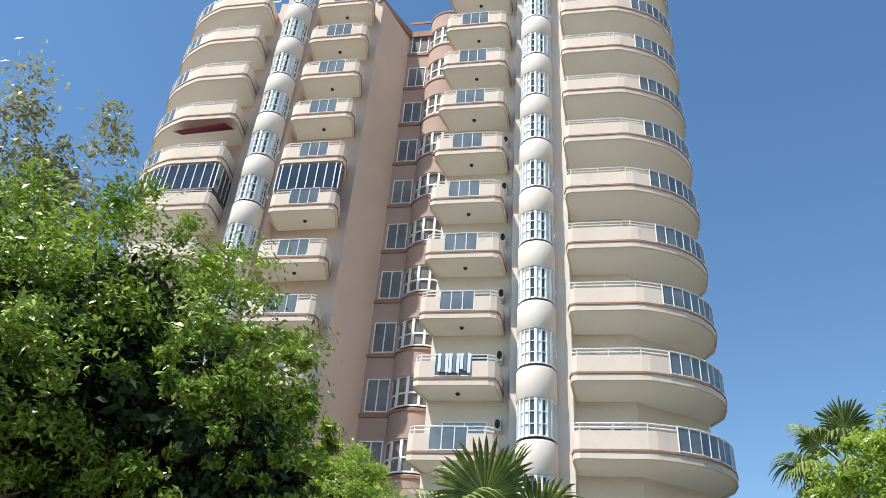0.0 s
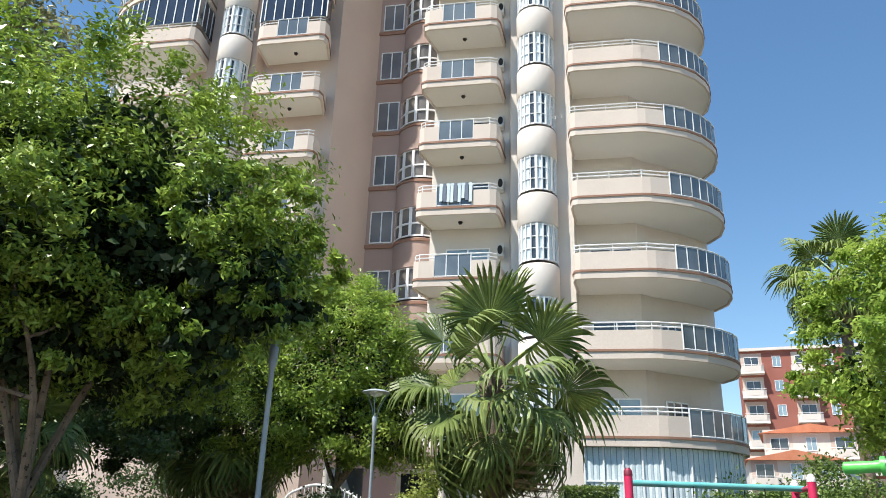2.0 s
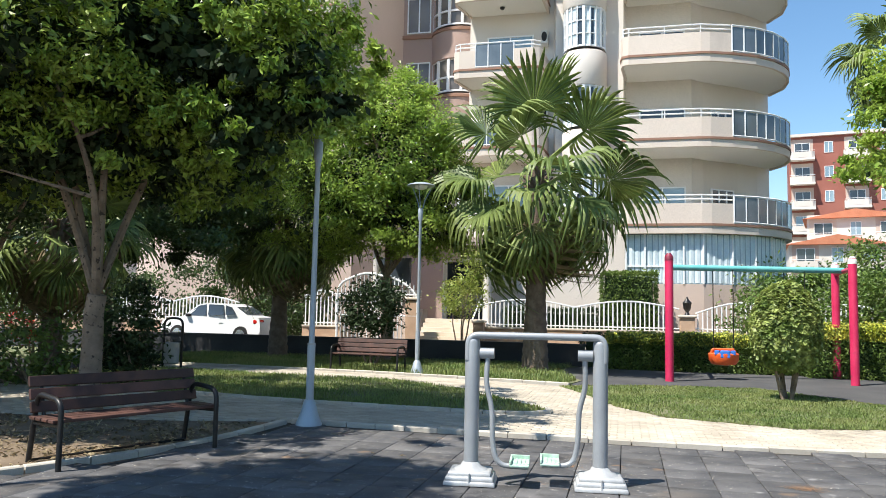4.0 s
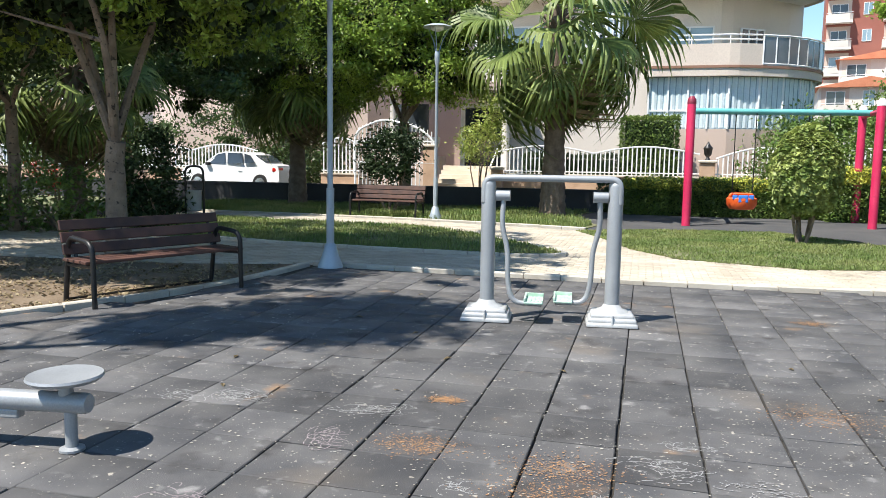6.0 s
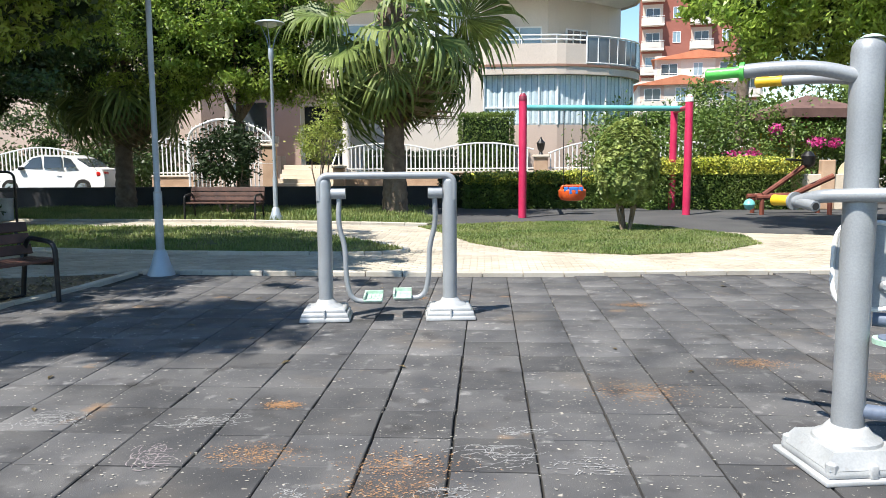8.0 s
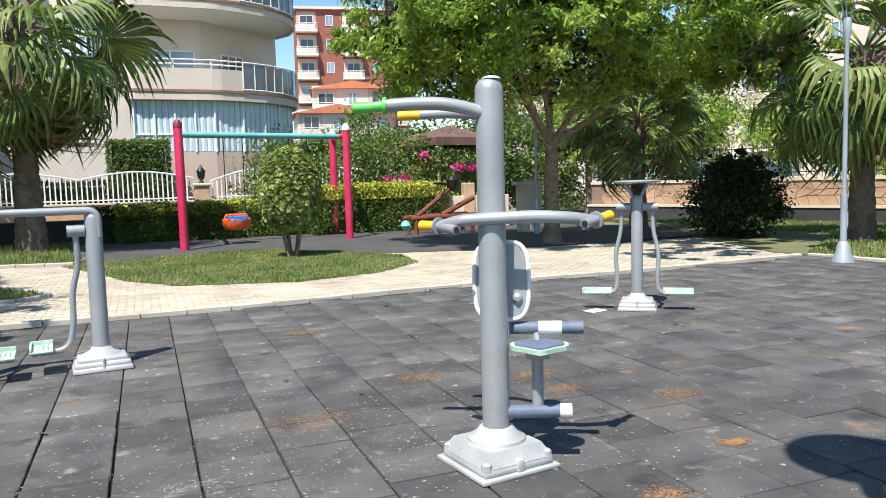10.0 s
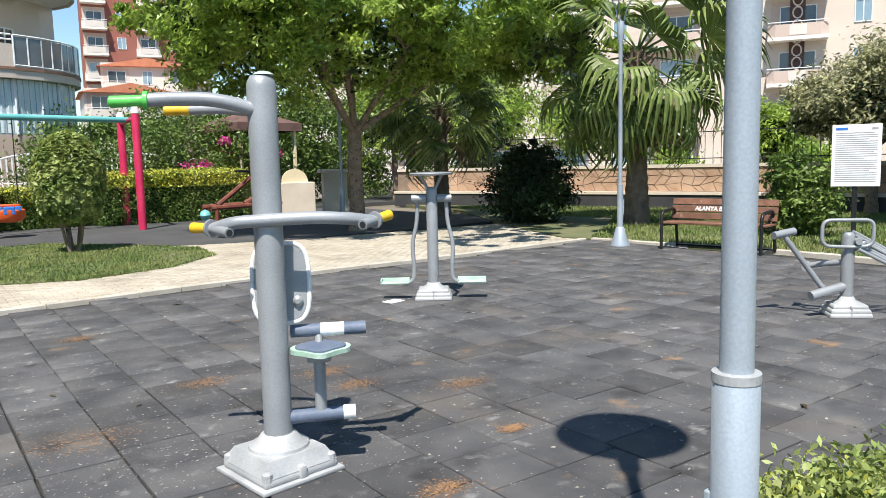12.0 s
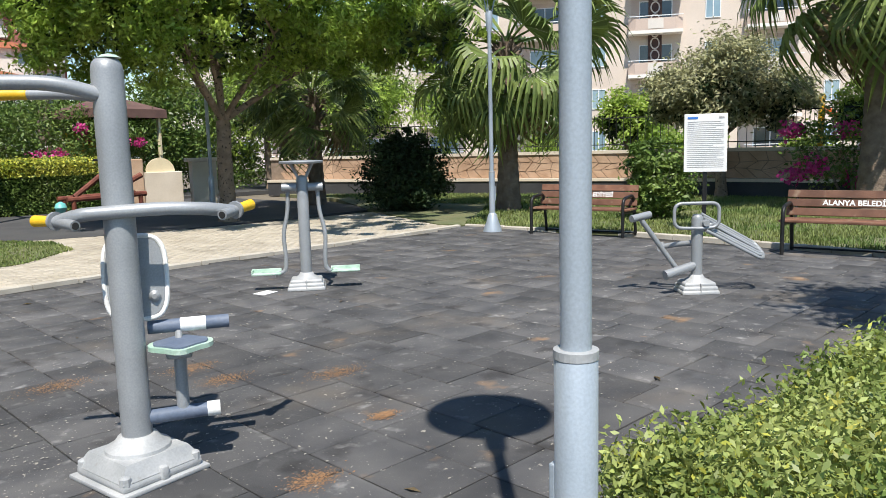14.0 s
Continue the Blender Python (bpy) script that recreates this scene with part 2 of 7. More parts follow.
def raw(name, verts, faces, material, parent=None, kind="", label="", category=""):
    """A mesh from numpy arrays of vertices and equal-sided faces."""
    me = bpy.data.meshes.new(name)
    faces = np.asarray(faces)
    k = faces.shape[1]
    me.vertices.add(len(verts))
    me.vertices.foreach_set("co", np.asarray(verts, np.float32).ravel())
    me.loops.add(faces.size)
    me.loops.foreach_set("vertex_index", faces.ravel().astype(np.int32))
    me.polygons.add(len(faces))
    me.polygons.foreach_set("loop_start", np.arange(0, faces.size, k, dtype=np.int32))
    me.update(calc_edges=True)
    me.materials.append(material)
    ob = new(name, me)
    ob.parent = parent
    return tagged(ob, label, category, kind=kind)


# the eastern half of the park lies turned a little about the press machine
EAST = Matrix.Translation((1.735, 3.88, 0)) @ Matrix.Rotation(radians(-5.05), 4, "Z") @ Matrix.Translation((-1.735, -3.88, 0))


def eastern(x, y):
    return (x > 1.8 and y < 9) or (x > 9.3 and y < 17) or (x > 11.5 and y < 54)


def swung(p):
    """A point of the plan, turned with the eastern half where it lies in it."""
    w = min(1.0, max(0.0, (p[0] - 3.0) / 4.0)) if p[1] < 26 else 0.0
    q = Matrix.Rotation(radians(-5.05) * w, 2) @ Vector((p[0] - 1.735, p[1] - 3.88))
    return (q.x + 1.735, q.y + 3.88)


def thing(name, x, y, z=0.0, turn=0.0, label="", category="", group="", kind=""):
    ob = new(name)
    ob.matrix_basis = pose(x, y, z, 0, 0, turn)
    if eastern(x, y):
        ob.matrix_basis = EAST @ ob.matrix_basis
    ob.empty_display_size = 0.2
    return tagged(ob, label, category, group, kind)


def box(bm, x0, x1, y0, y1, z0, z1, bevel=0.0, m=None):
    t = Matrix.Translation(((x0 + x1) / 2, (y0 + y1) / 2, (z0 + z1) / 2)) @ Matrix.Diagonal((abs(x1 - x0), abs(y1 - y0), abs(z1 - z0), 1))
    r = bmesh.ops.create_cube(bm, size=1, matrix=(m @ t) if m else t)
    if bevel:
        vs = set(r["verts"])
        bmesh.ops.bevel(bm, geom=[e for e in bm.edges if e.verts[0] in vs and e.verts[1] in vs], offset=bevel, segments=2, affect="EDGES", profile=0.5)
    return bm


def ring(c, u, v, r, seg):
    return [c + u * (r * math.cos(2 * math.pi * i / seg)) + v * (r * math.sin(2 * math.pi * i / seg)) for i in range(seg)]


def tube(bm, pts, r, seg=12, cap=True, closed=False):
    """A round bar along points; r is one radius or one for each point."""
    pts = [Vector(p) for p in pts]
    rs = r if isinstance(r, (list, tuple)) else [r] * len(pts)
    rows, up = [], None
    n = len(pts)
    for i, p in enumerate(pts):
        if closed:
            d = (pts[(i + 1) % n] - pts[i - 1]).normalized()
        else:
            d = (pts[min(i + 1, n - 1)] - pts[max(i - 1, 0)]).normalized()
        if up is None:
            up = d.cross(Vector((0.13, 0.97, 0.2)))
            if up.length < 0.1:
                up = d.cross(Vector((1, 0, 0)))
        up = (up - d * up.dot(d)).normalized()
        rows.append([bm.verts.new(c) for c in ring(p, up, d.cross(up), rs[i], seg)])
    for a, b in zip(rows, rows[1:] + ([rows[0]] if closed else [])):
        for k in range(seg):
            bm.faces.new((a[k], a[(k + 1) % seg], b[(k + 1) % seg], b[k]))
    if cap and not closed:
        bm.faces.new(rows[0][::-1])
        bm.faces.new(rows[-1])
    return bm


def bend(pts, r=0.08, n=5):
    """Rounds the corners of a polyline."""
    pts = [Vector(p) for p in pts]
    out = [pts[0]]
    for a, b, c in zip(pts, pts[1:], pts[2:]):
        d1, d2 = (a - b), (c - b)
        k = min(r, d1.length / 2.01, d2.length / 2.01)
        p, q = b + d1.normalized() * k, b + d2.normalized() * k
        for i in range(n + 1):
            t = i / n
            out.append(p * (1 - t) ** 2 + b * (2 * t * (1 - t)) + q * t * t)
    return out + [pts[-1]]


def lathe(bm, profile, cx=0.0, cy=0.0, seg=20, arc=(0, 360), m=None):
    """Turns a profile of (radius, z) about an upright axis."""
    full = arc[1] - arc[0] >= 360
    n = seg if full else seg + 1
    rows = []
    for r, z in profile:
        row = []
        for i in range(n):
            a = radians(arc[0] + (arc[1] - arc[0]) * i / seg)
            p = Vector((cx + r * math.cos(a), cy + r * math.sin(a), z))
            row.append(bm.verts.new(m @ p if m else p))
        rows.append(row)
    for a, b in zip(rows, rows[1:]):
        for k in range(seg):
            bm.faces.new((a[k], a[(k + 1) % n], b[(k + 1) % n], b[k]))
    if full:
        bm.faces.new(rows[0][::-1])
        bm.faces.new(rows[-1])
    return bm


def prism(bm, outline, z0, z1, m=None):
    f = lambda p, z: bm.verts.new((m @ Vector((*p, z))) if m else (*p, z))
    lo, hi = [f(p, z0) for p in outline], [f(p, z1) for p in outline]
    n = len(outline)
    for i in range(n):
        bm.faces.new((lo[i], lo[(i + 1) % n], hi[(i + 1) % n], hi[i]))
    bm.faces.new(lo[::-1])
    bm.faces.new(hi)
    return bm


def strip(bm, line, thick, z0, z1):
    """An upright slab that follows a line in plan, with its thickness to the line's left."""
    line = [Vector((*p, 0)) for p in line]
    inner = []
    for i, p in enumerate(line):
        d = (line[min(i + 1, len(line) - 1)] - line[max(i - 1, 0)]).normalized()
        inner.append(p + Vector((-d.y, d.x, 0)) * thick)
    rows = []
    for p, q in zip(line, inner):
        rows.append([bm.verts.new((p.x, p.y, z0)), bm.verts.new((p.x, p.y, z1)), bm.verts.new((q.x, q.y, z1)), bm.verts.new((q.x, q.y, z0))])
    for a, b in zip(rows, rows[1:]):
        for k in range(4):
            bm.faces.new((a[k], a[(k + 1) % 4], b[(k + 1) % 4], b[k]))
    bm.faces.new(rows[0][::-1])
    bm.faces.new(rows[-1])
    return bm


def smooth_line(pts, per=6):
    """A Catmull-Rom line through points in plan."""
    p = [Vector(q) for q in pts]
    p = [p[0] * 2 - p[1], *p, p[-1] * 2 - p[-2]]
    out = []
    for a, b, c, d in zip(p, p[1:], p[2:], p[3:]):
        for i in range(per):
            t = i / per
            out.append(tuple(0.5 * (2 * b + (c - a) * t + (2 * a - 5 * b + 4 * c - d) * t * t + (3 * b - a - 3 * c + d) * t ** 3)))
    return out + [tuple(p[-2])]


def inside(x, y, poly):
    hit = False
    for (x0, y0), (x1, y1) in zip(poly, poly[1:] + poly[:1]):
        if (y0 > y) != (y1 > y) and x < (x1 - x0) * (y - y0) / (y1 - y0) + x0:
            hit = not hit
    return hit


# ---- ground ----
def sheet(name, outline, z, depth, material, label, kind="structure", parent=None):
    bm = prism(bmesh.new(), outline, z - depth, z)
    bmesh.ops.triangulate(bm, faces=[f for f in bm.faces if len(f.verts) > 4])
    ob = new(name, mesh_of(name, bm, material))
    ob.parent = parent
    return tagged(ob, label, name.replace("_", " "), kind=kind)


bm = bmesh.new()
bmesh.ops.create_grid(bm, x_segments=60, y_segments=60, size=900, matrix=Matrix.Translation((0, 0, -0.09)))
tagged(new("ground", mesh_of("ground", bm, EARTH)), "dry brown earth reaching to the horizon", "ground", kind="structure")
RUB_EDGE = [swung(p) for p in ((-4.5, 9.85), (-2.0, 9.75), (1.0, 9.72), (4.0, 10.05), (7.0, 10.5), (10.1, 10.95))]
RUB = [(-5.9, 5.0), (-5.05, 6.7), (-4.6, 8.0), *RUB_EDGE, *[swung(p) for p in ((10.35, 9.6), (10.9, 7.4), (10.95, 4.6), (10.95, -6.5))], (-9.0, -6.5)]
floor = sheet("floor", RUB, -0.028, 0.05, JOINT, "dark rubber tile flooring of the exercise area with dusty joints")
PATH_BASE = sheet("path", [(-30, 8.7), (-6.2, 9.3), *RUB_EDGE, *[swung(p) for p in ((30, 14.5), (30, 17.5), (14.5, 16.2), (12.5, 15.8))], (9.4, 14.5), (6.4, 14.9), (4.6, 15.6), (4.5, 13.0), (0.2, 15.0), (-1.2, 17.6), (-6.0, 18.6), (-30, 19.3)],
                  -0.035, 0.04, JOINT, "beige concrete block path with sand joints")
PLAY = sheet("playground_floor", [(-1.2, 16.2), (0.3, 17.9), (2.6, 18.3), (4.7, 15.4), (6.4, 14.8), (13.2, 15.0), (13.2, 24.6), (-1.6, 24.4), (-2.2, 21.5), (-1.3, 18.4)], 0.004, 0.05, RUBBER_FAR,
             "dark grey rubber surface of the children's playground")
LAWN_LEFT = [(-12.5, 12.5), (-7.6, 12.35), (-5.2, 11.9), (-2.7, 11.75), (-1.6, 11.85), (-1.25, 12.3), (-1.9, 13.3), (-3.4, 15.2), (-5.0, 16.4), (-12.5, 17.2)]
LAWN_RIGHT = [(-1.35, 16.5), (-0.75, 15.1), (-0.2, 13.4), (0.5, 12.35), (2.2, 11.75), (3.6, 12.2), (4.55, 13.2), (4.7, 14.6), (4.2, 15.6), (2.6, 17.9), (0.4, 17.6)]
LAWN_BACK = [(-30, 19.2), (-12.5, 18.8), (-6.2, 18.4), (-1.3, 17.3), (-1.1, 18.3), (-2.0, 21.4), (-1.5, 23.4), (-30, 23.4)]
LAWN_EAST = [swung(p) for p in ((10.15, 11.05), (10.45, 9.7), (11.05, 7.4), (11.1, -6.0), (24.0, -6.0), (24.0, 25.5), (13.4, 24.6), (13.0, 20.0), (11.0, 15.2), (10.4, 13.0), (10.0, 11.6))]
for poly, what in ((LAWN_LEFT, "shaded lawn island beside the block path"), (LAWN_RIGHT, "sunlit lawn island with a ball shrub"), (LAWN_BACK, "lawn strip below the street wall"), (LAWN_EAST, "lawn behind the benches")):
    sheet("lawn", poly, 0.02, 0.1, LAWN, what)
sheet("soil_bed", [(-5.95, 5.1), (-5.15, 6.8), (-4.7, 8.1), (-4.6, 9.7), (-6.2, 9.2), (-14, 8.6), (-14, 3)], 0.01, 0.1, SOIL, "bare soil bed with dry leaves under the tree")
sheet("road", [(-120, 23.9), (8.2, 23.9), (8.2, 28.2), (-120, 28.2)], 0.3, 0.38, ASPHALT, "asphalt street behind the low wall")
sheet("road", [(8.2, 25.2), (120, 25.2), (120, 30.2), (8.2, 30.2)], 0.06, 0.14, ASPHALT, "asphalt street beside the park")


# ---- apartment tower ----
STOREY, RAIL0, LEVELS = 3.39, 6.3, 13
MIRROR = -19.9


def flip(pts):
    return [(MIRROR - x, y) for x, y in pts][::-1]


def window(parent, x0, x1, y, z0, z1, mullions=2, turn=0.0, glass=None, name="window", proud=0.05):
    """A framed window in a wall that faces -y, turned about its middle."""
    w, cx = x1 - x0, (x0 + x1) / 2
    m = Matrix.Translation((cx, y, 0)) @ Matrix.Rotation(radians(turn), 4, "Z")
    f = 0.06
    bm = bmesh.new()
    rings = []
    for y_, d in ((-proud, 0.0), (-proud, f), (0.03, f), (0.03, 0.0)):
        rings.append([bm.verts.new(m @ Vector((sx * (w / 2 - d), y_, (z0 + d) if sz < 0 else (z1 - d)))) for sx, sz in ((-1, -1), (1, -1), (1, 1), (-1, 1))])
    for a, b in zip(rings, rings[1:] + rings[:1]):
        for i in range(4):
            bm.faces.new((a[i], a[(i + 1) % 4], b[(i + 1) % 4], b[i]))
    win = part(name, bm, WINFRAME, parent)
    for k in range(1, mullions):
        u = -w / 2 + w * k / mullions
        part("mullion", box(bmesh.new(), u - 0.03, u + 0.03, -proud + 0.004, 0.026, z0 + f - 0.002, z1 - f + 0.002, m=m), WINFRAME, win)
    part("pane", box(bmesh.new(), -w / 2 + f, w / 2 - f, -0.012, 0.012, z0 + f, z1 - f, m=m), glass or PANE, win)
    return win


def rails(line, zr, low=0.17, step=1.1, r=0.028):
    bm = bmesh.new()
    inner = [Vector((*p, 0)) for p in line]
    for z in (zr, zr - low):
        tube(bm, [(p.x, p.y, z) for p in inner], r, 6)
    for a, b in zip(inner, inner[1:]):
        n = max(1, round((b - a).length / step))
        for k in range(n):
            p = a.lerp(b, k / n)
            tube(bm, [(p.x, p.y, zr - 0.36), (p.x, p.y, zr)], r * 0.8, 5)
    return bm


def glass_rail(bm, bmp, line, z0, z1, step=0.62):
    pts = [Vector((*p, 0)) for p in line]
    for a, b in zip(pts, pts[1:]):
        n = max(1, round((b - a).length / step))
        for k in range(n + 1):
            p = a.lerp(b, k / n)
            tube(bm, [(p.x, p.y, z0), (p.x, p.y, z1)], 0.03, 5)
    tube(bm, [(p.x, p.y, z1) for p in pts], 0.035, 6)
    tube(bm, [(p.x, p.y, z0 + 0.03) for p in pts], 0.03, 6)
    for a, b in zip(line, line[1:]):
        strip(bmp, [a, b], 0.012, z0 + 0.05, z1 - 0.05)


def inset(line, d):
    pts = [Vector(p) for p in line]
    out = []
    for i, p in enumerate(pts):
        t = (pts[min(i + 1, len(pts) - 1)] - pts[max(i - 1, 0)]).normalized()
        out.append((p.x - t.y * d, p.y + t.x * d))
    return out


def balcony(parent, line, back, zr, solid, glass, rail_line, label=""):
    """A balcony: slab and soffit, brown band, parapet walls, rails and glass panels."""
    whole = prism(bmesh.new(), [*inset(line, 0.05), *back], zr - 1.42, zr - 1.17)
    slab = part("balcony", whole, CEIL_W, parent, label)
    bm = bmesh.new()
    strip(bm, line, 0.1, zr - 1.5, zr - 1.2)
    part("lip", bm, PLASTER, slab)
    bm = bmesh.new()
    strip(bm, inset(line, -0.035), 0.13, zr - 1.21, zr - 1.115)
    part("band", bm, BAND, slab, "brown moulding")
    for seg in solid:
        part("parapet", strip(bmesh.new(), seg, 0.13, zr - 1.12, zr - 0.33), PLASTER, slab)
    part("rail", rails(rail_line, zr), WINFRAME, slab, "white metal rail", smooth=True)
    frame_bm, pane_bm = bmesh.new(), bmesh.new()
    for seg in glass:
        glass_rail(frame_bm, pane_bm, seg, zr - 1.08, zr - 0.02)
    part("glass_frame", frame_bm, WINFRAME, slab)
    part("glass_panel", pane_bm, PANE_RAIL, slab, "bluish glass panel")
    lamp = lathe(bmesh.new(), [(0.11, zr - 1.43), (0.11, zr - 1.47), (0.06, zr - 1.54)], sum(p[0] for p in line) / len(line), max(p[1] for p in line) - 0.9, 8)
    part("ceiling_lamp", lamp, IRON, slab)
    return slab


B_LINE = [(-7.0, 33.0), (-7.38, 31.5), (-7.3, 31.12), (-7.05, 31.0), (-3.9, 31.0), (-3.62, 31.1), (-3.5, 31.4), (-3.4, 33.0)]
B_LEFT = B_LINE[:4] + [(-6.35, 31.0)]
B_RIGHT = [(-4.7, 31.0)] + B_LINE[4:]
C_SOLID = [(-0.15, 32.6), (-0.3, 31.0), (-0.22, 30.6), (0.0, 30.5), (2.75, 30.5), (3.1, 30.55), (3.95, 30.85)]
C_GLASS = [(3.95, 30.85), (4.9, 31.33), (5.65, 31.95), (6.2, 32.7), (6.47, 33.3)]
C_TIP = [(6.47, 33.3), (6.62, 34.0), (6.62, 35.0), (6.2, 36.0)]
C_LINE = C_SOLID + C_GLASS[1:] + C_TIP[1:]
WALL_R = [(-7.2, 36.3), (-7.0, 33.0), (-3.2, 33.0), (-3.05, 32.35), (-0.2, 32.35), (-0.1, 33.1), (2.6, 33.1), (3.1, 33.6), (4.6, 34.6), (5.5, 35.4), (6.15, 36.2), (6.15, 46.0), (-7.2, 46.0)]
WALL_L = [(-12.4, 32.9), (-11.2, 36.3), (-11.2, 46.0), (MIRROR - 6.15, 46.0), (MIRROR - 6.15, 36.2), (MIRROR - 5.5, 35.4), (MIRROR - 4.6, 34.6), (MIRROR - 3.1, 33.6), (MIRROR - 2.6, 33.1),
          (MIRROR + 0.1, 33.1), (MIRROR + 0.2, 32.35), (MIRROR + 3.05, 32.35), (MIRROR + 3.2, 33.0)]
tower = thing("apartment_building", -9.95, 36, 0, 0, "tall beige apartment tower with rounded balconies and window bays", "building")
tower.matrix_basis = Matrix()
TOP = RAIL0 + STOREY * (LEVELS - 1) - 1.2
part("wall", prism(bmesh.new(), WALL_R, 0.0, TOP + 2.6), PLASTER_W, tower, "pale plaster wall")
part("wall", prism(bmesh.new(), WALL_L, 0.0, TOP - 1.2), PLASTER_P, tower, "blank pinkish plaster wall")
part("stair_core", prism(bmesh.new(), [(-11.6, 36.28), (-6.9, 36.28), (-6.9, 45.5), (-11.6, 45.5)], 0.0, TOP - 0.9), PLASTER_ROSY_SHADE, tower, "rosy recess between the two wings, its shade put into the colour")
bm = bmesh.new()
strip(bm, [(-12.6, 32.7), (-11.05, 36.1), (-7.0, 36.1)], 0.3, TOP - 1.3, TOP - 0.75)
part("roof_edge", bm, BAND, tower, "reddish roof edge")
rng = random.Random(5)
for n in range(LEVELS):
    zr = RAIL0 + STOREY * n
    if n >= 1:
        balcony(tower, B_LINE, [], zr, (B_LEFT, B_RIGHT), ([(-6.35, 31.03), (-4.7, 31.03)],), [(-7.25, 31.2), (-7.02, 31.06), (-3.95, 31.06), (-3.6, 31.25)])
    balcony(tower, C_LINE, [(2.0, 36.0), (-0.1, 33.0)], zr, (C_SOLID, C_TIP), (C_GLASS,), [(-0.2, 30.62), (0.02, 30.56), (2.75, 30.56), (3.9, 30.9)])
    if n < LEVELS - 1 and n >= 3:
        balcony(tower, flip(B_LINE), [], zr, (flip(B_LEFT), flip(B_RIGHT)), ([(MIRROR + 4.7, 31.03), (MIRROR + 6.35, 31.03)],), flip([(-7.25, 31.2), (-7.02, 31.06), (-3.95, 31.06), (-3.6, 31.25)]))
        balcony(tower, flip(C_LINE), [(MIRROR + 0.1, 33.0), (MIRROR - 2.0, 36.0)], zr, (flip(C_SOLID), flip(C_TIP)), (flip(C_GLASS),), flip([(-0.2, 30.62), (0.02, 30.56), (2.75, 30.56), (3.9, 30.9)]))
    # rooms behind the balconies
    window(tower, -6.2, -4.1, 33.0, zr - 1.1, zr + 0.95, 2, glass=PANE_BLUE if n in (0, 2, 5) else PANE)
    window(tower, 0.45, 2.35, 33.1, zr - 1.1, zr + 0.75, 2, glass=PANE_BLUE if n % 3 == 0 else PANE)
    window(tower, 3.3, 4.5, 34.02, zr - 1.1, zr + 0.75, 3, turn=34)
    if n >= 2:
        window(tower, MIRROR + 4.1, MIRROR + 6.2, 33.0, zr - 1.1, zr + 0.95, 2)
        window(tower, MIRROR - 2.35, MIRROR - 0.45, 33.1, zr - 1.1, zr + 0.75, 2)
    if n < 8:
        ac = part("air_conditioner", box(bmesh.new(), -3.72, -3.42, 32.45, 32.95, zr + 0.35, zr + 0.95, 0.03), AC_WHITE, tower, "outdoor air conditioner unit")
        part("fan_grille", lathe(bmesh.new(), [(0.22, 0.0), (0.22, 0.012), (0.05, 0.02)], seg=14, m=Matrix.Translation((-3.58, 32.45, zr + 0.65)) @ Matrix.Rotation(radians(90), 4, "X") @ Matrix.Diagonal((0.55, 1, 1, 1))), TYRE, ac)
    # rounded window bays
    for cx, ok in ((-1.82, n >= 0), (MIRROR + 1.82, n >= 2)):
        if not ok:
            continue
        bay = part("window_bay", lathe(bmesh.new(), [(0.9, zr + 1.45), (0.93, zr + 1.5), (0.93, zr + 2.9), (0.9, zr + 2.96)], cx, 32.2, 18, (178, 362)), PLASTER_W, tower, "rounded plaster bay", smooth=True)
        part("pane", lathe(bmesh.new(), [(0.82, zr - 0.3), (0.82, zr + 1.45)], cx, 32.2, 18, (180, 360)), PANE, bay)
        bm = bmesh.new()
        for k in range(11):
            a = radians(182 + 176 * k / 10)
            px, py = cx + 0.86 * math.cos(a), 32.2 + 0.86 * math.sin(a)
            w = 0.06 if k % 3 == 2 or k in (0, 10) else 0.022
            box(bm, -w, w, -0.04, 0.04, zr - 0.3, zr + 1.45, m=Matrix.Translation((px, py, 0)) @ Matrix.Rotation(a + math.pi / 2, 4, "Z"))
        for z, h in ((zr - 0.3, 0.08), (zr + 0.26, 0.035), (zr + 0.82, 0.035), (zr + 1.37, 0.08)):
            lathe(bm, [(0.8, z), (0.87, z), (0.87, z + h), (0.8, z + h)], cx, 32.2, 14, (180, 360))
        part("frame", bm, WINFRAME, bay)
        for a0, a1 in ((206, 248), (270, 292), (300, 336)):
            bm = lathe(bmesh.new(), [(0.8, zr - 0.25), (0.828, zr - 0.25), (0.828, zr + 1.4), (0.8, zr + 1.4)], cx, 32.2, 4, (a0, a1))
            part("curtain", bm, CURTAIN, bay, "pale curtain")
    # recess windows
    if n < LEVELS - 1:
        window(tower, -11.0, -9.75, 36.28, zr - 0.7, zr + 1.15, 2, name="stair_window", glass=PANE_WARM_REFLECTION)
        bay = part("window_bay", lathe(bmesh.new(), [(1.5, zr + 1.0), (1.55, zr + 1.05), (1.55, zr + 2.6), (1.5, zr + 2.65)], -8.3, 37.0, 14, (200, 340)), PLASTER_ROSY_SHADE, tower, "curved rosy bay", smooth=True)
        part("band", lathe(bmesh.new(), [(1.56, zr + 2.45), (1.6, zr + 2.45), (1.6, zr + 2.6), (1.56, zr + 2.6)], -8.3, 37.0, 14, (200, 340)), BAND, bay)
        part("pane", lathe(bmesh.new(), [(1.42, zr - 0.65), (1.42, zr + 1.05)], -8.3, 37.0, 14, (200, 340)), PANE_WARM_REFLECTION, bay)
        bm = bmesh.new()
        for k in range(6):
            a = radians(206 + 128 * k / 5)
            box(bm, -0.07, 0.07, -0.05, 0.05, zr - 0.65, zr + 1.05, m=Matrix.Translation((-8.3 + 1.46 * math.cos(a), 37.0 + 1.46 * math.sin(a), 0)) @ Matrix.Rotation(a + math.pi / 2, 4, "Z"))
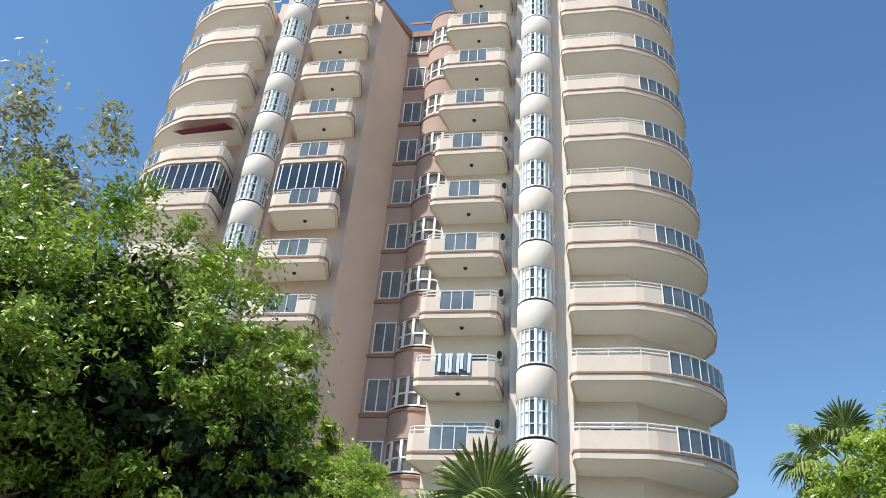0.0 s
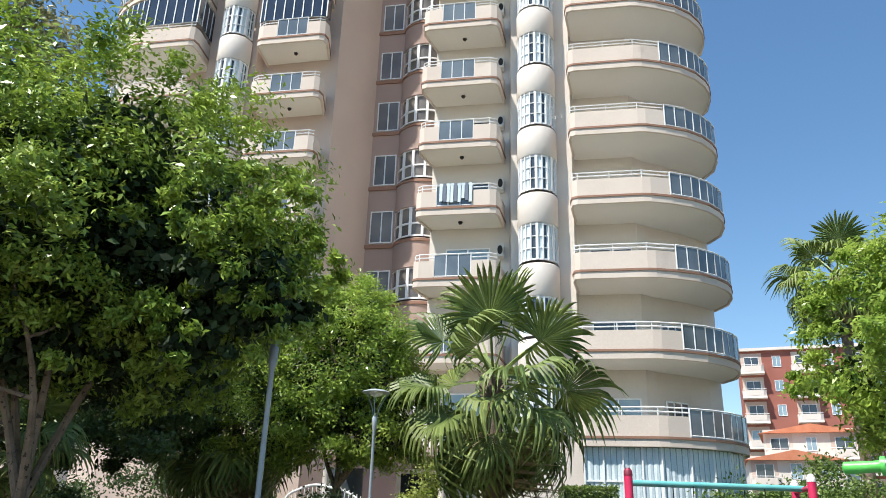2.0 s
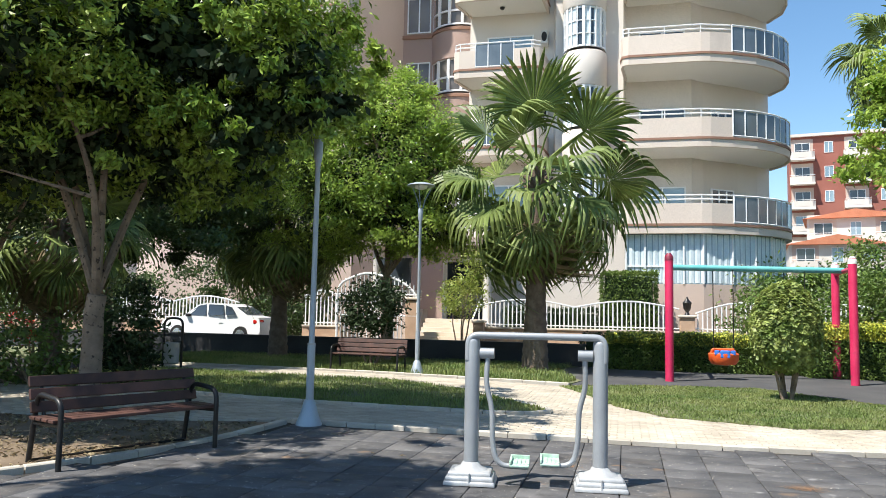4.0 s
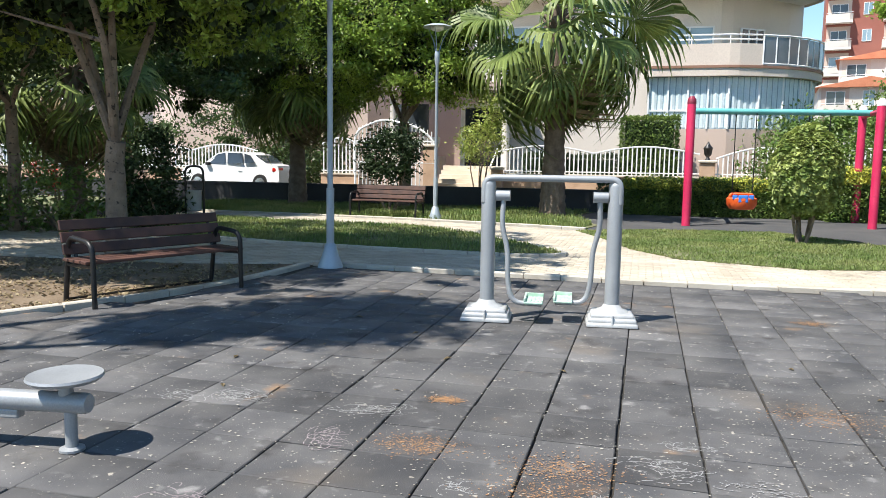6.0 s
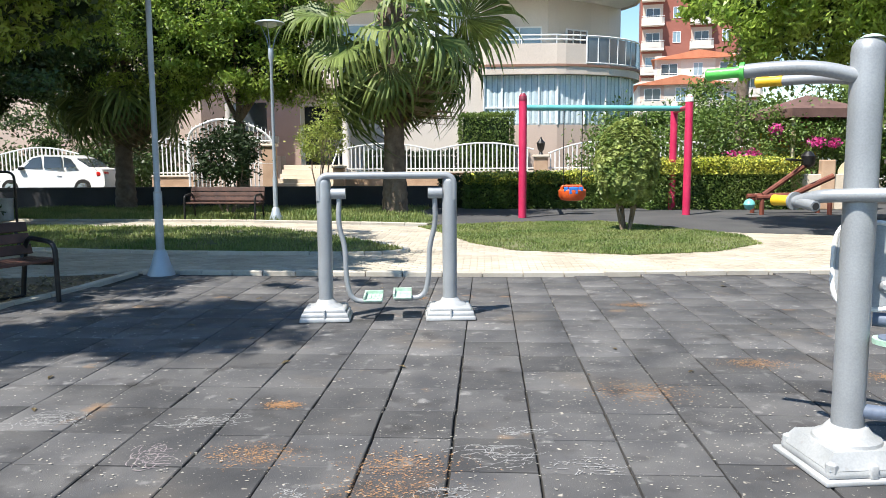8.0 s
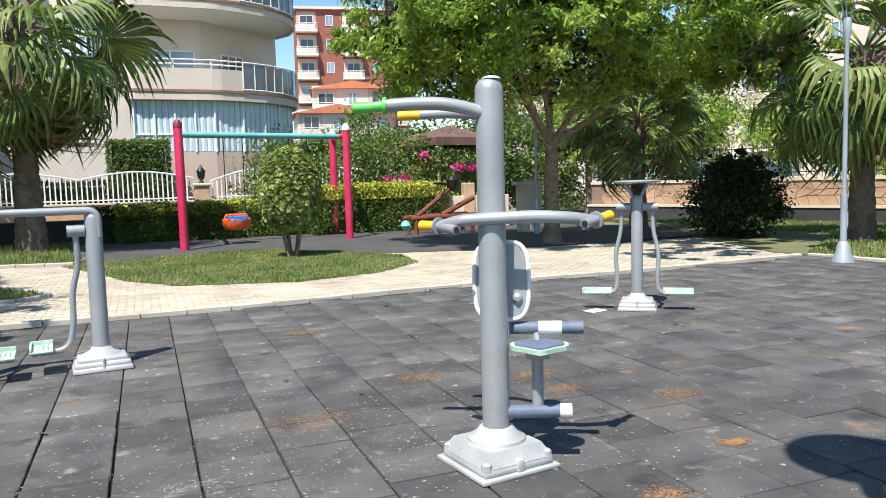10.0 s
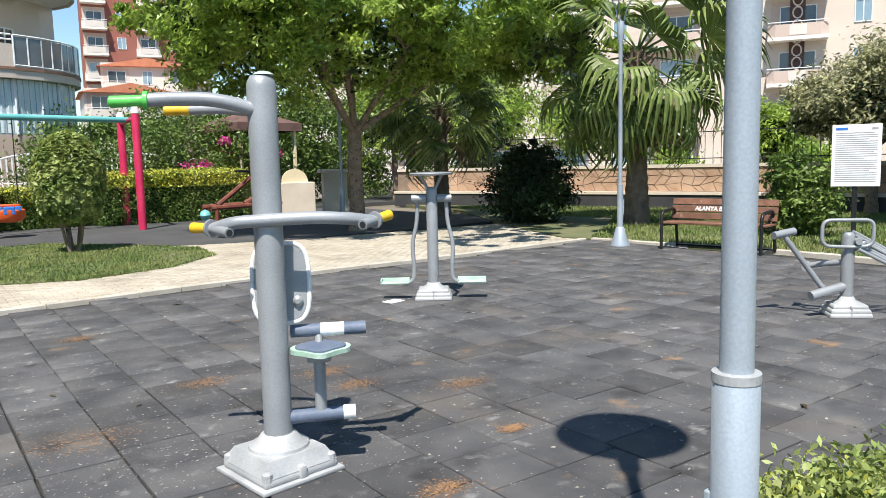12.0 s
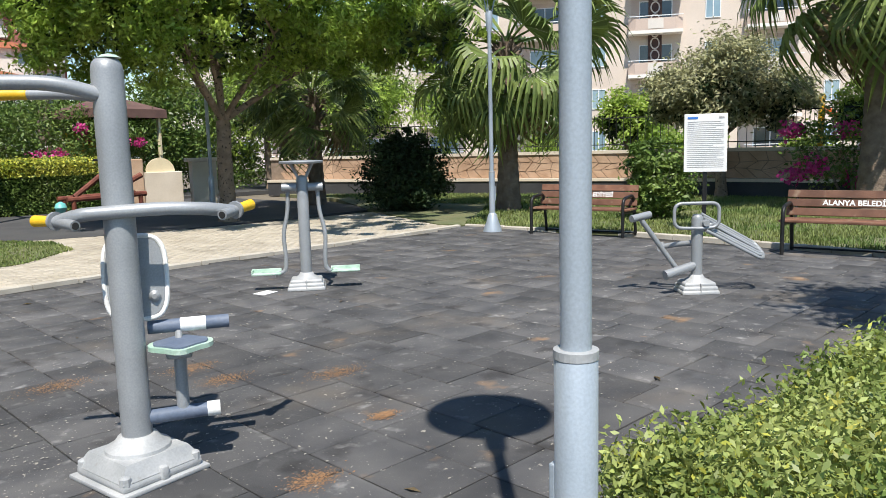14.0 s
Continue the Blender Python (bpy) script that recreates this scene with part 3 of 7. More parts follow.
        for z in (zr - 0.65, zr + 0.05, zr + 0.98):
            lathe(bm, [(1.42, z), (1.49, z), (1.49, z + 0.09), (1.42, z + 0.09)], -8.3, 37.0, 14, (200, 340))
        part("frame", bm, WINFRAME, bay)
        part("string_course", box(bmesh.new(), -11.3, -7.0, 36.2, 36.3, zr + 2.4, zr + 2.6), BAND, tower, "brown string course")
# glazed-in balconies with tinted sliding panes
zr = RAIL0 + STOREY * 6
for line in (flip(B_LINE)[1:-1], flip(C_SOLID + C_GLASS[1:])[3:]):
    bm = strip(bmesh.new(), [(x, y + 0.03) for x, y in line], 0.02, zr, zr + 1.72)
    enclosure = part("glazed_enclosure", bm, PANE_DARK, tower, "tinted glass balcony enclosure")
    bm = bmesh.new()
    for a, b in zip(line, line[1:]):
        k = max(1, round(math.dist(a, b) / 0.55))
        for i in range(k):
            t = i / k
            px, py = a[0] + (b[0] - a[0]) * t, a[1] + (b[1] - a[1]) * t
            box(bm, px - 0.025, px + 0.025, py - 0.02, py + 0.03, zr, zr + 1.72)
    part("frame", bm, WINFRAME, enclosure)
bm = bmesh.new()
quad = [bm.verts.new(p) for p in ((-23.4, 30.6, RAIL0 + STOREY * 7 + 1.15), (-19.9, 30.2, RAIL0 + STOREY * 7 + 1.15), (-19.9, 31.4, RAIL0 + STOREY * 7 + 1.75), (-23.4, 31.6, RAIL0 + STOREY * 7 + 1.75))]
bm.faces.new(quad)
bmesh.ops.solidify(bm, geom=bm.faces[:], thickness=0.04)
part("awning", bm, DARK_RED, tower, "half-closed dark red awning")
for k, x in enumerate(np.arange(-6.2, -4.8, 0.17)):
    bm = box(bmesh.new(), x, x + 0.14, 30.93, 30.95, RAIL0 + STOREY * 3 - 0.75 - 0.2 * rng.random(), RAIL0 + STOREY * 3 + 0.02)
    part("towel", bm, BLUE_GREY if k % 3 == 1 else CURTAIN, tower, "blue and white towel hung over a rail")
# glazed ground storey under the rounded balconies
GROUND_LINE = [(-0.1, 30.75), (2.8, 30.72), (3.9, 31.05), (4.8, 31.5), (5.5, 32.1), (6.0, 32.8), (6.25, 33.5), (6.3, 35.5)]
part("plinth", prism(bmesh.new(), GROUND_LINE + [(2, 36), (-0.1, 33.0)], 0.0, 2.85), PLASTER_P, tower, "pinkish ground-floor plinth")
part("plinth", box(bmesh.new(), -7.1, -0.12, 31.6, 33.2, 0.0, 5.0), PLASTER_W, tower)
part("fascia", strip(bmesh.new(), GROUND_LINE, 0.2, 4.8, 5.1), PLASTER_P, tower)
glaz = part("glazed_storey", strip(bmesh.new(), [(x, y + 0.05) for x, y in GROUND_LINE], 0.02, 2.85, 4.8), PANE_BLUE, tower, "glazed ground storey")
bm, bmc = bmesh.new(), bmesh.new()
for a, b in zip(GROUND_LINE, GROUND_LINE[1:]):
    k = max(1, round(math.dist(a, b) / 0.8))
    for i in range(k):
        t = i / k
        box(bm, -0.03, 0.03, -0.03, 0.05, 2.85, 4.8, m=Matrix.Translation((a[0] + (b[0] - a[0]) * t, a[1] + (b[1] - a[1]) * t, 0)))
strip(bm, GROUND_LINE, 0.04, 3.5, 3.56)
part("frame", bm, WINFRAME, glaz)
wave = []
for a, b in zip(GROUND_LINE, GROUND_LINE[1:]):
    k = max(2, round(math.dist(a, b) / 0.11))
    for i in range(k):
        t = i / k
        wave.append((a[0] + (b[0] - a[0]) * t, a[1] + (b[1] - a[1]) * t + 0.025 + 0.03 * (i % 2)))
part("curtain", strip(bmesh.new(), wave, 0.008, 2.9, 4.78), CURTAIN, glaz, "pale drawn curtains")


# ---- exercise machines ----
def foot_cover(parent, size=0.44, x=0.0, y=0.0, r=0.07):
    """The stepped cast cover at the foot of a post."""
    bm = bmesh.new()
    s = size / 2
    box(bm, x - s, x + s, y - s, y + s, 0.0, 0.022, 0.006)
    box(bm, x - s * 0.9, x + s * 0.9, y - s * 0.9, y + s * 0.9, 0.02, 0.062, 0.018)
    lo = [(x + s * 0.88 * a, y + s * 0.88 * b) for a, b in ((-1, -1), (1, -1), (1, 1), (-1, 1))]
    hi = [(x + s * 0.7 * a, y + s * 0.7 * b) for a, b in ((-1, -1), (1, -1), (1, 1), (-1, 1))]
    vl, vh = [bm.verts.new((*p, 0.06)) for p in lo], [bm.verts.new((*p, 0.13)) for p in hi]
    for i in range(4):
        bm.faces.new((vl[i], vl[(i + 1) % 4], vh[(i + 1) % 4], vh[i]))
    bm.faces.new(vh)
    lathe(bm, [(r * 2.1, 0.115), (r * 2.0, 0.145), (r * 1.5, 0.165), (r * 1.2, 0.195), (r * 1.02, 0.2)], x, y, 20)
    for a, b in ((-1, -1), (1, -1), (1, 1), (-1, 1)):
        lathe(bm, [(0.028, 0.05), (0.026, 0.085), (0.012, 0.095)], x + a * s * 0.78, y + b * s * 0.78, 8)
    box(bm, x - 0.02, x + 0.02, y - s * 0.95, y - s * 0.5, 0.02, 0.085, 0.01)
    return part("foot_cover", bm, FOOT, parent, "pale cast foot cover", smooth=True)


def stepped_cover(parent, size=0.44, x=0.0, y=0.0, r=0.066):
    """A foot cover of three overlapping cast layers with a seam, and a rounded neck."""
    bm = bmesh.new()
    s = size / 2
    for k, z0, z1 in ((1.0, 0.0, 0.045), (0.94, 0.038, 0.083), (0.84, 0.077, 0.12)):
        q = bmesh.ops.create_cube(bm, size=1, matrix=Matrix.Translation((x, y, (z0 + z1) / 2)) @ Matrix.Diagonal((2 * s * k, 2 * s * k * 0.86, z1 - z0, 1)))
        vs = set(q["verts"])
        for v in vs:
            if v.co.z > (z0 + z1) / 2:
                v.co.x, v.co.y = x + (v.co.x - x) * 0.95, y + (v.co.y - y) * 0.95
        bmesh.ops.bevel(bm, geom=[e for e in bm.edges if e.verts[0] in vs and e.verts[1] in vs], offset=0.016, segments=2, affect="EDGES", profile=0.5)
    lathe(bm, [(s * 0.7, 0.108), (s * 0.6, 0.132), (r * 1.4, 0.15), (r * 1.15, 0.18), (r * 1.02, 0.184)], x, y, 20)
    cover = part("foot_cover", bm, FOOT, parent, "pale layered cast foot cover", smooth=True)
    part("seam", box(bmesh.new(), x - 0.008, x + 0.008, y - s * 0.84, y - s * 0.5, 0.02, 0.112, 0.004), FOOT, cover)
    return cover


def post(parent, x, y, r, h, name="post"):
    return part(name, lathe(bmesh.new(), [(r, 0.05), (r, h - r * 0.9), (r * 0.93, h - r * 0.5), (r * 0.72, h - r * 0.18), (r * 0.4, h - 0.004), (0.004, h)], x, y, 24), STEEL, parent, smooth=True)


def grip(parent, a, b, r, material, label):
    a, b = Vector(a), Vector(b)
    bm = tube(bmesh.new(), [a.lerp(b, t) for t in (0, 0.08, 0.3, 0.7, 0.95, 1)], [r * 0.8, r, r * 0.93, r, r * 1.05, r * 0.7], 14)
    return part("grip", bm, material, parent, label, smooth=True)


def pedal(parent, x, y, z, w=0.3, d=0.13, turn=0):
    m = Matrix.Translation((x, y, z)) @ Matrix.Rotation(radians(turn), 4, "Z")
    p = part("pedal", box(bmesh.new(), -w / 2, w / 2, -d / 2, d / 2, -0.012, 0.016, 0.012, m), MINT, parent, "faded mint plastic pedal")
    bm = bmesh.new()
    box(bm, -w / 2, w / 2, d / 2 - 0.018, d / 2, 0.014, 0.05, 0.004, m)
    box(bm, -w / 2, -w / 2 + 0.018, -d / 2, d / 2 - 0.02, 0.014, 0.045, 0.004, m)
    for k in range(4):
        box(bm, -w / 2 + 0.05 + k * w * 0.2, -w / 2 + 0.065 + k * w * 0.2, -d / 2 + 0.02, d / 2 - 0.03, 0.016, 0.022, 0, m)
    part("rim", bm, MINT, p)
    return p


walker = thing("air_walker", -0.87, 7.09, 0, 6, "silver two-post air walker with mint pedals on rubber tiles", "exercise machine")
for s in (-1, 1):
    stepped_cover(walker, 0.46, s * 0.565, 0, 0.066)
    post(walker, s * 0.565, 0, 0.066, 1.29)
part("top_bar", tube(bmesh.new(), bend([(-0.6, -0.03, 1.08), (-0.6, -0.03, 1.3), (0.6, -0.03, 1.3), (0.6, -0.03, 1.08)], 0.09, 6), 0.032, 12), STEEL, walker, smooth=True)
for s in (-1, 1):
    part("hub", tube(bmesh.new(), [(s * 0.5, 0, 1.14), (s * 0.37, 0, 1.14)], 0.05, 16), STEEL, walker, smooth=True)
    part("axle", tube(bmesh.new(), [(s * 0.57, 0, 1.14), (s * 0.49, 0, 1.14)], 0.02, 8), STEEL, walker)
    dy = 0.06 * s
    arm = bend([(s * 0.43, 0, 1.1), (s * 0.44, dy * 0.3, 0.86), (s * 0.38, dy * 0.5, 0.66), (s * 0.375, dy * 0.8, 0.36), (s * 0.33, dy, 0.17), (s * 0.06, dy, 0.165)], 0.12, 6)
    part("pendulum", tube(bmesh.new(), arm, 0.024, 12), STEEL, walker, smooth=True)
    pedal(walker, s * 0.13, dy - 0.01, 0.195, 0.17, 0.3)

press = thing("chest_press_machine", 1.7, 3.815, 0, -27, "silver single-post press machine with yellow grips and a small seat", "exercise machine")
fc = foot_cover(press, 0.46, 0, 0, 0.074)
fc.matrix_basis = pose(0, 0, 0, 0, 0, 35)
part("paint_patch", box(bmesh.new(), -0.07, 0.05, -0.19, -0.17, 0.028, 0.04, 0.004, Matrix.Rotation(radians(35), 4, "Z")), GREEN, press, "scuffed green paint")
post(press, 0, 0, 0.07, 1.95)
part("cap_paint", lathe(bmesh.new(), [(0.054, 1.944), (0.03, 1.958), (0.004, 1.9635)], 0.012, 0, 16), MINT, press, "mint paint worn onto the domed cap", smooth=True)
bar = bend([(-0.25, 0.0, 1.225), (-0.16, -0.06, 1.255), (0.21, -0.09, 1.27), (0.4, -0.06, 1.255), (0.5, 0.0, 1.235)], 0.12, 6)
part("handle_bar", tube(bmesh.new(), bar, 0.031, 14), STEEL, press, smooth=True)
for c, a, b in (((-0.25, 0.0, 1.225), (-0.12, 0.1, 0.0), (0.08, -0.11, -0.015)), ((0.5, 0.0, 1.235), (0.1, 0.12, 0.02), (-0.05, -0.09, -0.01))):
    c, a, b = Vector(c), Vector(a), Vector(b)
    u = (a - b).normalized()
    part("stub", tube(bmesh.new(), [c + u * 0.03, c + b], 0.024, 12), STEEL, press, smooth=True)
    part("collar", tube(bmesh.new(), [c + u * 0.02, c + u * 0.034], 0.043, 16), STEEL, press, smooth=True)
    part("stub_bore", tube(bmesh.new(), [c + b, c + b - u * 0.003], 0.017, 10), TYRE, press)
    grip(press, c + u * 0.034, c + a, 0.026, YELLOW, "worn yellow hand grip")
part("upper_arm", tube(bmesh.new(), bend([(0.0, -0.02, 1.77), (-0.2, -0.07, 1.83), (-0.42, -0.08, 1.83), (-0.5, -0.08, 1.825)], 0.12, 6), 0.033, 14), STEEL, press, smooth=True)
grip(press, (-0.5, -0.08, 1.825), (-0.67, -0.07, 1.82), 0.027, GREEN, "bright green hand grip")
part("collar", tube(bmesh.new(), [(-0.495, -0.08, 1.825), (-0.515, -0.08, 1.825)], 0.042, 14), GREEN, press, smooth=True)
part("upper_arm", tube(bmesh.new(), bend([(0.0, 0.04, 1.77), (-0.2, 0.16, 1.8), (-0.36, 0.2, 1.8)], 0.12, 6), 0.025, 14), STEEL, press, smooth=True)
grip(press, (-0.36, 0.2, 1.8), (-0.49, 0.22, 1.8), 0.026, YELLOW, "yellow hand grip")
SX, SY = 0.245, 0.018
part("beam", tube(bmesh.new(), [(0.04, 0.0, 0.27), (SX + 0.08, SY, 0.27)], 0.034, 14), BLUE_GREY, press, "scuffed blue cross beam", smooth=True)
part("end_cap", tube(bmesh.new(), [(SX + 0.08, SY, 0.27), (SX + 0.14, SY, 0.27)], 0.037, 14), WHITE_PL, press, "white end cap", smooth=True)
part("seat_column", tube(bmesh.new(), [(SX - 0.03, SY, 0.27), (SX - 0.03, SY, 0.59)], 0.03, 14), STEEL, press, smooth=True)
part("seat_clamp", box(bmesh.new(), SX - 0.09, SX + 0.03, SY - 0.05, SY + 0.05, 0.545, 0.6, 0.012), STEEL, press)
out = [(SX - 0.02 + 0.135 * math.cos(t) * (1 + 0.1 * math.cos(2 * t)), SY - 0.03 + 0.14 * math.sin(t) * (1 + 0.16 * math.cos(4 * t))) for t in np.linspace(0, 2 * math.pi, 28, endpoint=False)]
seat = part("seat", prism(bmesh.new(), out, 0.6, 0.622), MINT, press, "mint-rimmed seat plate")
part("seat_pad", prism(bmesh.new(), [(SX - 0.02 + (x - SX + 0.02) * 0.84, SY - 0.03 + (y - SY + 0.03) * 0.84) for x, y in out], 0.62, 0.63), BLUE_GREY, seat, "dark perforated seat pad")
part("roller", tube(bmesh.new(), [(SX - 0.17, SY + 0.1, 0.68), (SX - 0.02, SY + 0.1, 0.68)], 0.033, 14), BLUE_GREY, press, "dark blue-grey padded roller", smooth=True)
part("roller_sleeve", tube(bmesh.new(), [(SX - 0.02, SY + 0.1, 0.68), (SX + 0.1, SY + 0.1, 0.68)], 0.035, 14), WHITE_PL, press, "white roller sleeve", smooth=True)
part("roller_end", tube(bmesh.new(), [(SX + 0.1, SY + 0.1, 0.68), (SX + 0.21, SY + 0.1, 0.68)], 0.033, 14), BLUE_GREY, press, smooth=True)
part("roller_bracket", tube(bmesh.new(), [(SX - 0.03, SY + 0.02, 0.6), (SX - 0.03, SY + 0.1, 0.66)], 0.018, 8), STEEL, press)
oval = [(0.14 * math.copysign(abs(math.cos(t)) ** 0.5, math.cos(t)), 0.2 * math.copysign(abs(math.sin(t)) ** 0.6, math.sin(t))) for t in np.linspace(0, 2 * math.pi, 30, endpoint=False)]
mb = Matrix.Translation((0.04, 0.11, 0.93)) @ Matrix.Rotation(radians(84), 4, "X")
part("backrest", prism(bmesh.new(), [(x * 0.92, y * 0.95) for x, y in oval], -0.008, 0.008, mb), STEEL, press, "grey oval backrest plate")
part("backrest_rim", tube(bmesh.new(), [mb @ Vector((*p, 0)) for p in oval], 0.012, 8, closed=True), WHITE_PL, press, "pale tubular rim", smooth=True)
part("backrest_knob", lathe(bmesh.new(), [(0.026, 0), (0.028, 0.02), (0.012, 0.035)], seg=12, m=Matrix.Translation((0.12, 0.1, 0.84)) @ Matrix.Rotation(radians(90), 4, "X")), STEEL, press, smooth=True)
part("backrest_bracket", tube(bmesh.new(), [(0.0, 0.03, 0.93), (0.03, 0.11, 0.93)], 0.022, 10), STEEL, press)

twin = thing("pendulum_machine", 4.74, 7.5, 0, -32, "silver pendulum stand with two swing arms and mint foot boards", "exercise machine")
stepped_cover(twin, 0.42, 0, 0, 0.062)
post(twin, 0, 0, 0.062, 1.25)
part("top_plate", lathe(bmesh.new(), [(0.2, 1.375), (0.235, 1.38), (0.24, 1.395), (0.23, 1.405), (0.1, 1.41)], 0, 0, 28), STEEL, twin, "round silver top plate", smooth=True)
for s in (-1, 1):
    part("strut", tube(bmesh.new(), [(s * 0.03, 0, 1.2), (s * 0.12, 0, 1.385)], 0.018, 8), STEEL, twin, smooth=True)
    part("hub", tube(bmesh.new(), [(s * 0.06, 0, 1.12), (s * 0.22, 0, 1.12)], 0.044, 16), STEEL, twin, smooth=True)
    arm = bend([(s * 0.16, 0.03, 1.1), (s * 0.17, 0.03, 0.85), (s * 0.23, 0.0, 0.62), (s * 0.21, -0.02, 0.34), (s * 0.22, -0.02, 0.2), (s * 0.34, -0.02, 0.17)], 0.1, 6)
    part("swing_arm", tube(bmesh.new(), arm, 0.023, 12), STEEL, twin, smooth=True)
    pedal(twin, s * 0.43, -0.02, 0.185, 0.32, 0.12)

rider = thing("leg_stretch_machine", 7.34, 4.3, 0, -40, "silver rider machine with tubular seat, loop handle and foot bar", "exercise machine")
stepped_cover(rider, 0.38, 0, 0, 0.056)
post(rider, 0, 0, 0.056, 0.79)
part("loop_handle", tube(bmesh.new(), [p for p in bend([(0.0, -0.07, 0.65), (-0.25, -0.07, 0.66), (-0.25, -0.07, 0.9), (0.19, -0.07, 0.9), (0.19, -0.07, 0.66), (0.0, -0.07, 0.65)], 0.08, 6)], 0.017, 10), STEEL, rider, smooth=True)
part("seat_bracket", tube(bmesh.new(), [(0, 0, 0.6), (0.16, 0.05, 0.68)], 0.03, 10), STEEL, rider, smooth=True)
for k, w in enumerate((0.14, 0.08, 0.03)):
    part("seat_tube", tube(bmesh.new(), bend([(0.06, 0.05 - w, 0.7 - 0.5 * w), (0.62, 0.05 - w, 0.4 - 0.5 * w), (0.69, 0.05, 0.36), (0.66, 0.05 + w, 0.38 + 0.5 * w), (0.1, 0.05 + w, 0.7 + 0.5 * w)], 0.07, 5), 0.017, 10), STEEL, rider, smooth=True)
part("seat_end", tube(bmesh.new(), [(0.06, -0.1, 0.7), (0.06, 0.2, 0.7)], 0.03, 10), STEEL, rider, smooth=True)
part("foot_lever", tube(bmesh.new(), [(-0.2, 0.02, 0.25), (-0.57, 0.0, 0.76)], 0.026, 12), STEEL, rider, smooth=True)
part("foot_rest", tube(bmesh.new(), [(-0.67, -0.06, 0.76), (-0.46, 0.05, 0.79)], 0.036, 14), STEEL, rider, smooth=True)
part("lower_tube", tube(bmesh.new(), [(-0.35, -0.12, 0.2), (0.0, 0.0, 0.28)], 0.045, 14), STEEL, rider, smooth=True)
part("rear_lever", tube(bmesh.new(), bend([(0.0, 0.02, 0.5), (-0.16, 0.2, 0.46), (-0.3, 0.3, 0.42)], 0.06), 0.028, 10), STEEL, rider, smooth=True)
part("rear_rest", tube(bmesh.new(), [(-0.3, 0.22, 0.42), (-0.24, 0.38, 0.43)], 0.036, 12), STEEL, rider, smooth=True)

stool = thing("seated_machine", -2.74, 3.26, 0, 8, "silver machine with a round seat disc on a horizontal tube", "exercise machine")
part("seat_disc", lathe(bmesh.new(), [(0.03, 0.345), (0.16, 0.352), (0.178, 0.37), (0.172, 0.382), (0.13, 0.372), (0.01, 0.368)], 0, 0, 30), STEEL, stool, "grey dished round seat", smooth=True)
part("seat_stem", tube(bmesh.new(), [(0, 0, 0.27), (0, 0, 0.35)], 0.035, 12), STEEL, stool, smooth=True)
part("main_tube", tube(bmesh.new(), [(0.12, 0, 0.24), (0.1, 0, 0.24), (-1.3, 0, 0.24)], [0.045, 0.052, 0.052], 16), STEEL, stool, smooth=True)
part("leg", tube(bmesh.new(), [(0.02, 0, 0.0), (0.02, 0, 0.22)], 0.03, 14), STEEL, stool, smooth=True)
part("leg_flange", lathe(bmesh.new(), [(0.06, 0.0), (0.06, 0.012), (0.032, 0.02)], 0.02, 0, 14), STEEL, stool)
part("clip", box(bmesh.new(), -0.34, -0.24, -0.03, 0.03, 0.15, 0.2, 0.01), STEEL, stool)
foot_cover(stool, 0.4, -1.3, 0, 0.06)
post(stool, -1.3, 0, 0.06, 1.2)


# ---- street furniture ----
def park_lamp(x, y, h, label, r=0.05, turn=0):
    t = thing("street_lamp", x, y, 0, turn, label, "lamp", "park lamps")
    part("base_cone", lathe(bmesh.new(), [(r * 3.3, 0.0), (r * 3.2, 0.03), (r * 2.2, 0.16), (r * 1.5, 0.3), (r * 1.1, 0.33)], 0, 0, 20), GALV, t, smooth=True)
    part("lower_pole", lathe(bmesh.new(), [(r, 0.2), (r, 1.05), (r * 0.75, 1.065)], 0, 0, 24), GALV, t, smooth=True)
    part("collar", lathe(bmesh.new(), [(r * 1.003, 1.045), (r * 1.03, 1.047), (r * 1.03, 1.066), (r * 0.76, 1.068)], 0, 0, 24), FOOT, t, "pale collar ring")
    part("service_door", box(bmesh.new(), -0.03, 0.03, -r - 0.006, -r + 0.01, 0.55, 0.8, 0.004), GALV, t)
    part("upper_pole", lathe(bmesh.new(), [(r * 0.72, 1.06), (r * 0.66, h - 0.95), (r * 1.1, h - 0.85), (r * 1.2, h - 0.65), (r * 0.9, h - 0.6)], 0, 0, 20), GALV, t, smooth=True)
    for k in range(3):
        a = 2 * math.pi * k / 3 + 0.4
        u = Vector((math.cos(a), math.sin(a), 0))
        part("bracket", tube(bmesh.new(), bend([u * 0.04 + Vector((0, 0, h - 0.68)), u * 0.1 + Vector((0, 0, h - 0.4)), u * 0.3 + Vector((0, 0, h - 0.03))], 0.1), 0.011, 6), GALV, t)
    hood = part("hood", lathe(bmesh.new(), [(0.02, h + 0.06), (0.2, h + 0.042), (0.335, h + 0.0), (0.36, h - 0.025), (0.348, h - 0.03), (0.17, h - 0.02)], 0, 0, 30), GALV, t, "shallow round lamp hood", smooth=True)
    part("lens", lathe(bmesh.new(), [(0.17, h - 0.02), (0.15, h - 0.09), (0.03, h - 0.13)], 0, 0, 20), WHITE_PL, hood, "frosted lens", smooth=True)
    return t


park_lamp(1.88, 1.27, 4.35, "pale blue-grey park lamp post at the hedge's edge", 0.0485, 190)
park_lamp(-4.13, 9.65, 4.4, "grey park lamp post at the corner of the rubber floor", 0.052, 40)
park_lamp(-5.15, 18.55, 4.75, "grey park lamp with round hood beside a dark bench", 0.055, 10)
park_lamp(9.87, 9.88, 4.4, "pale park lamp on the path's end beside a bench", 0.052, 70)


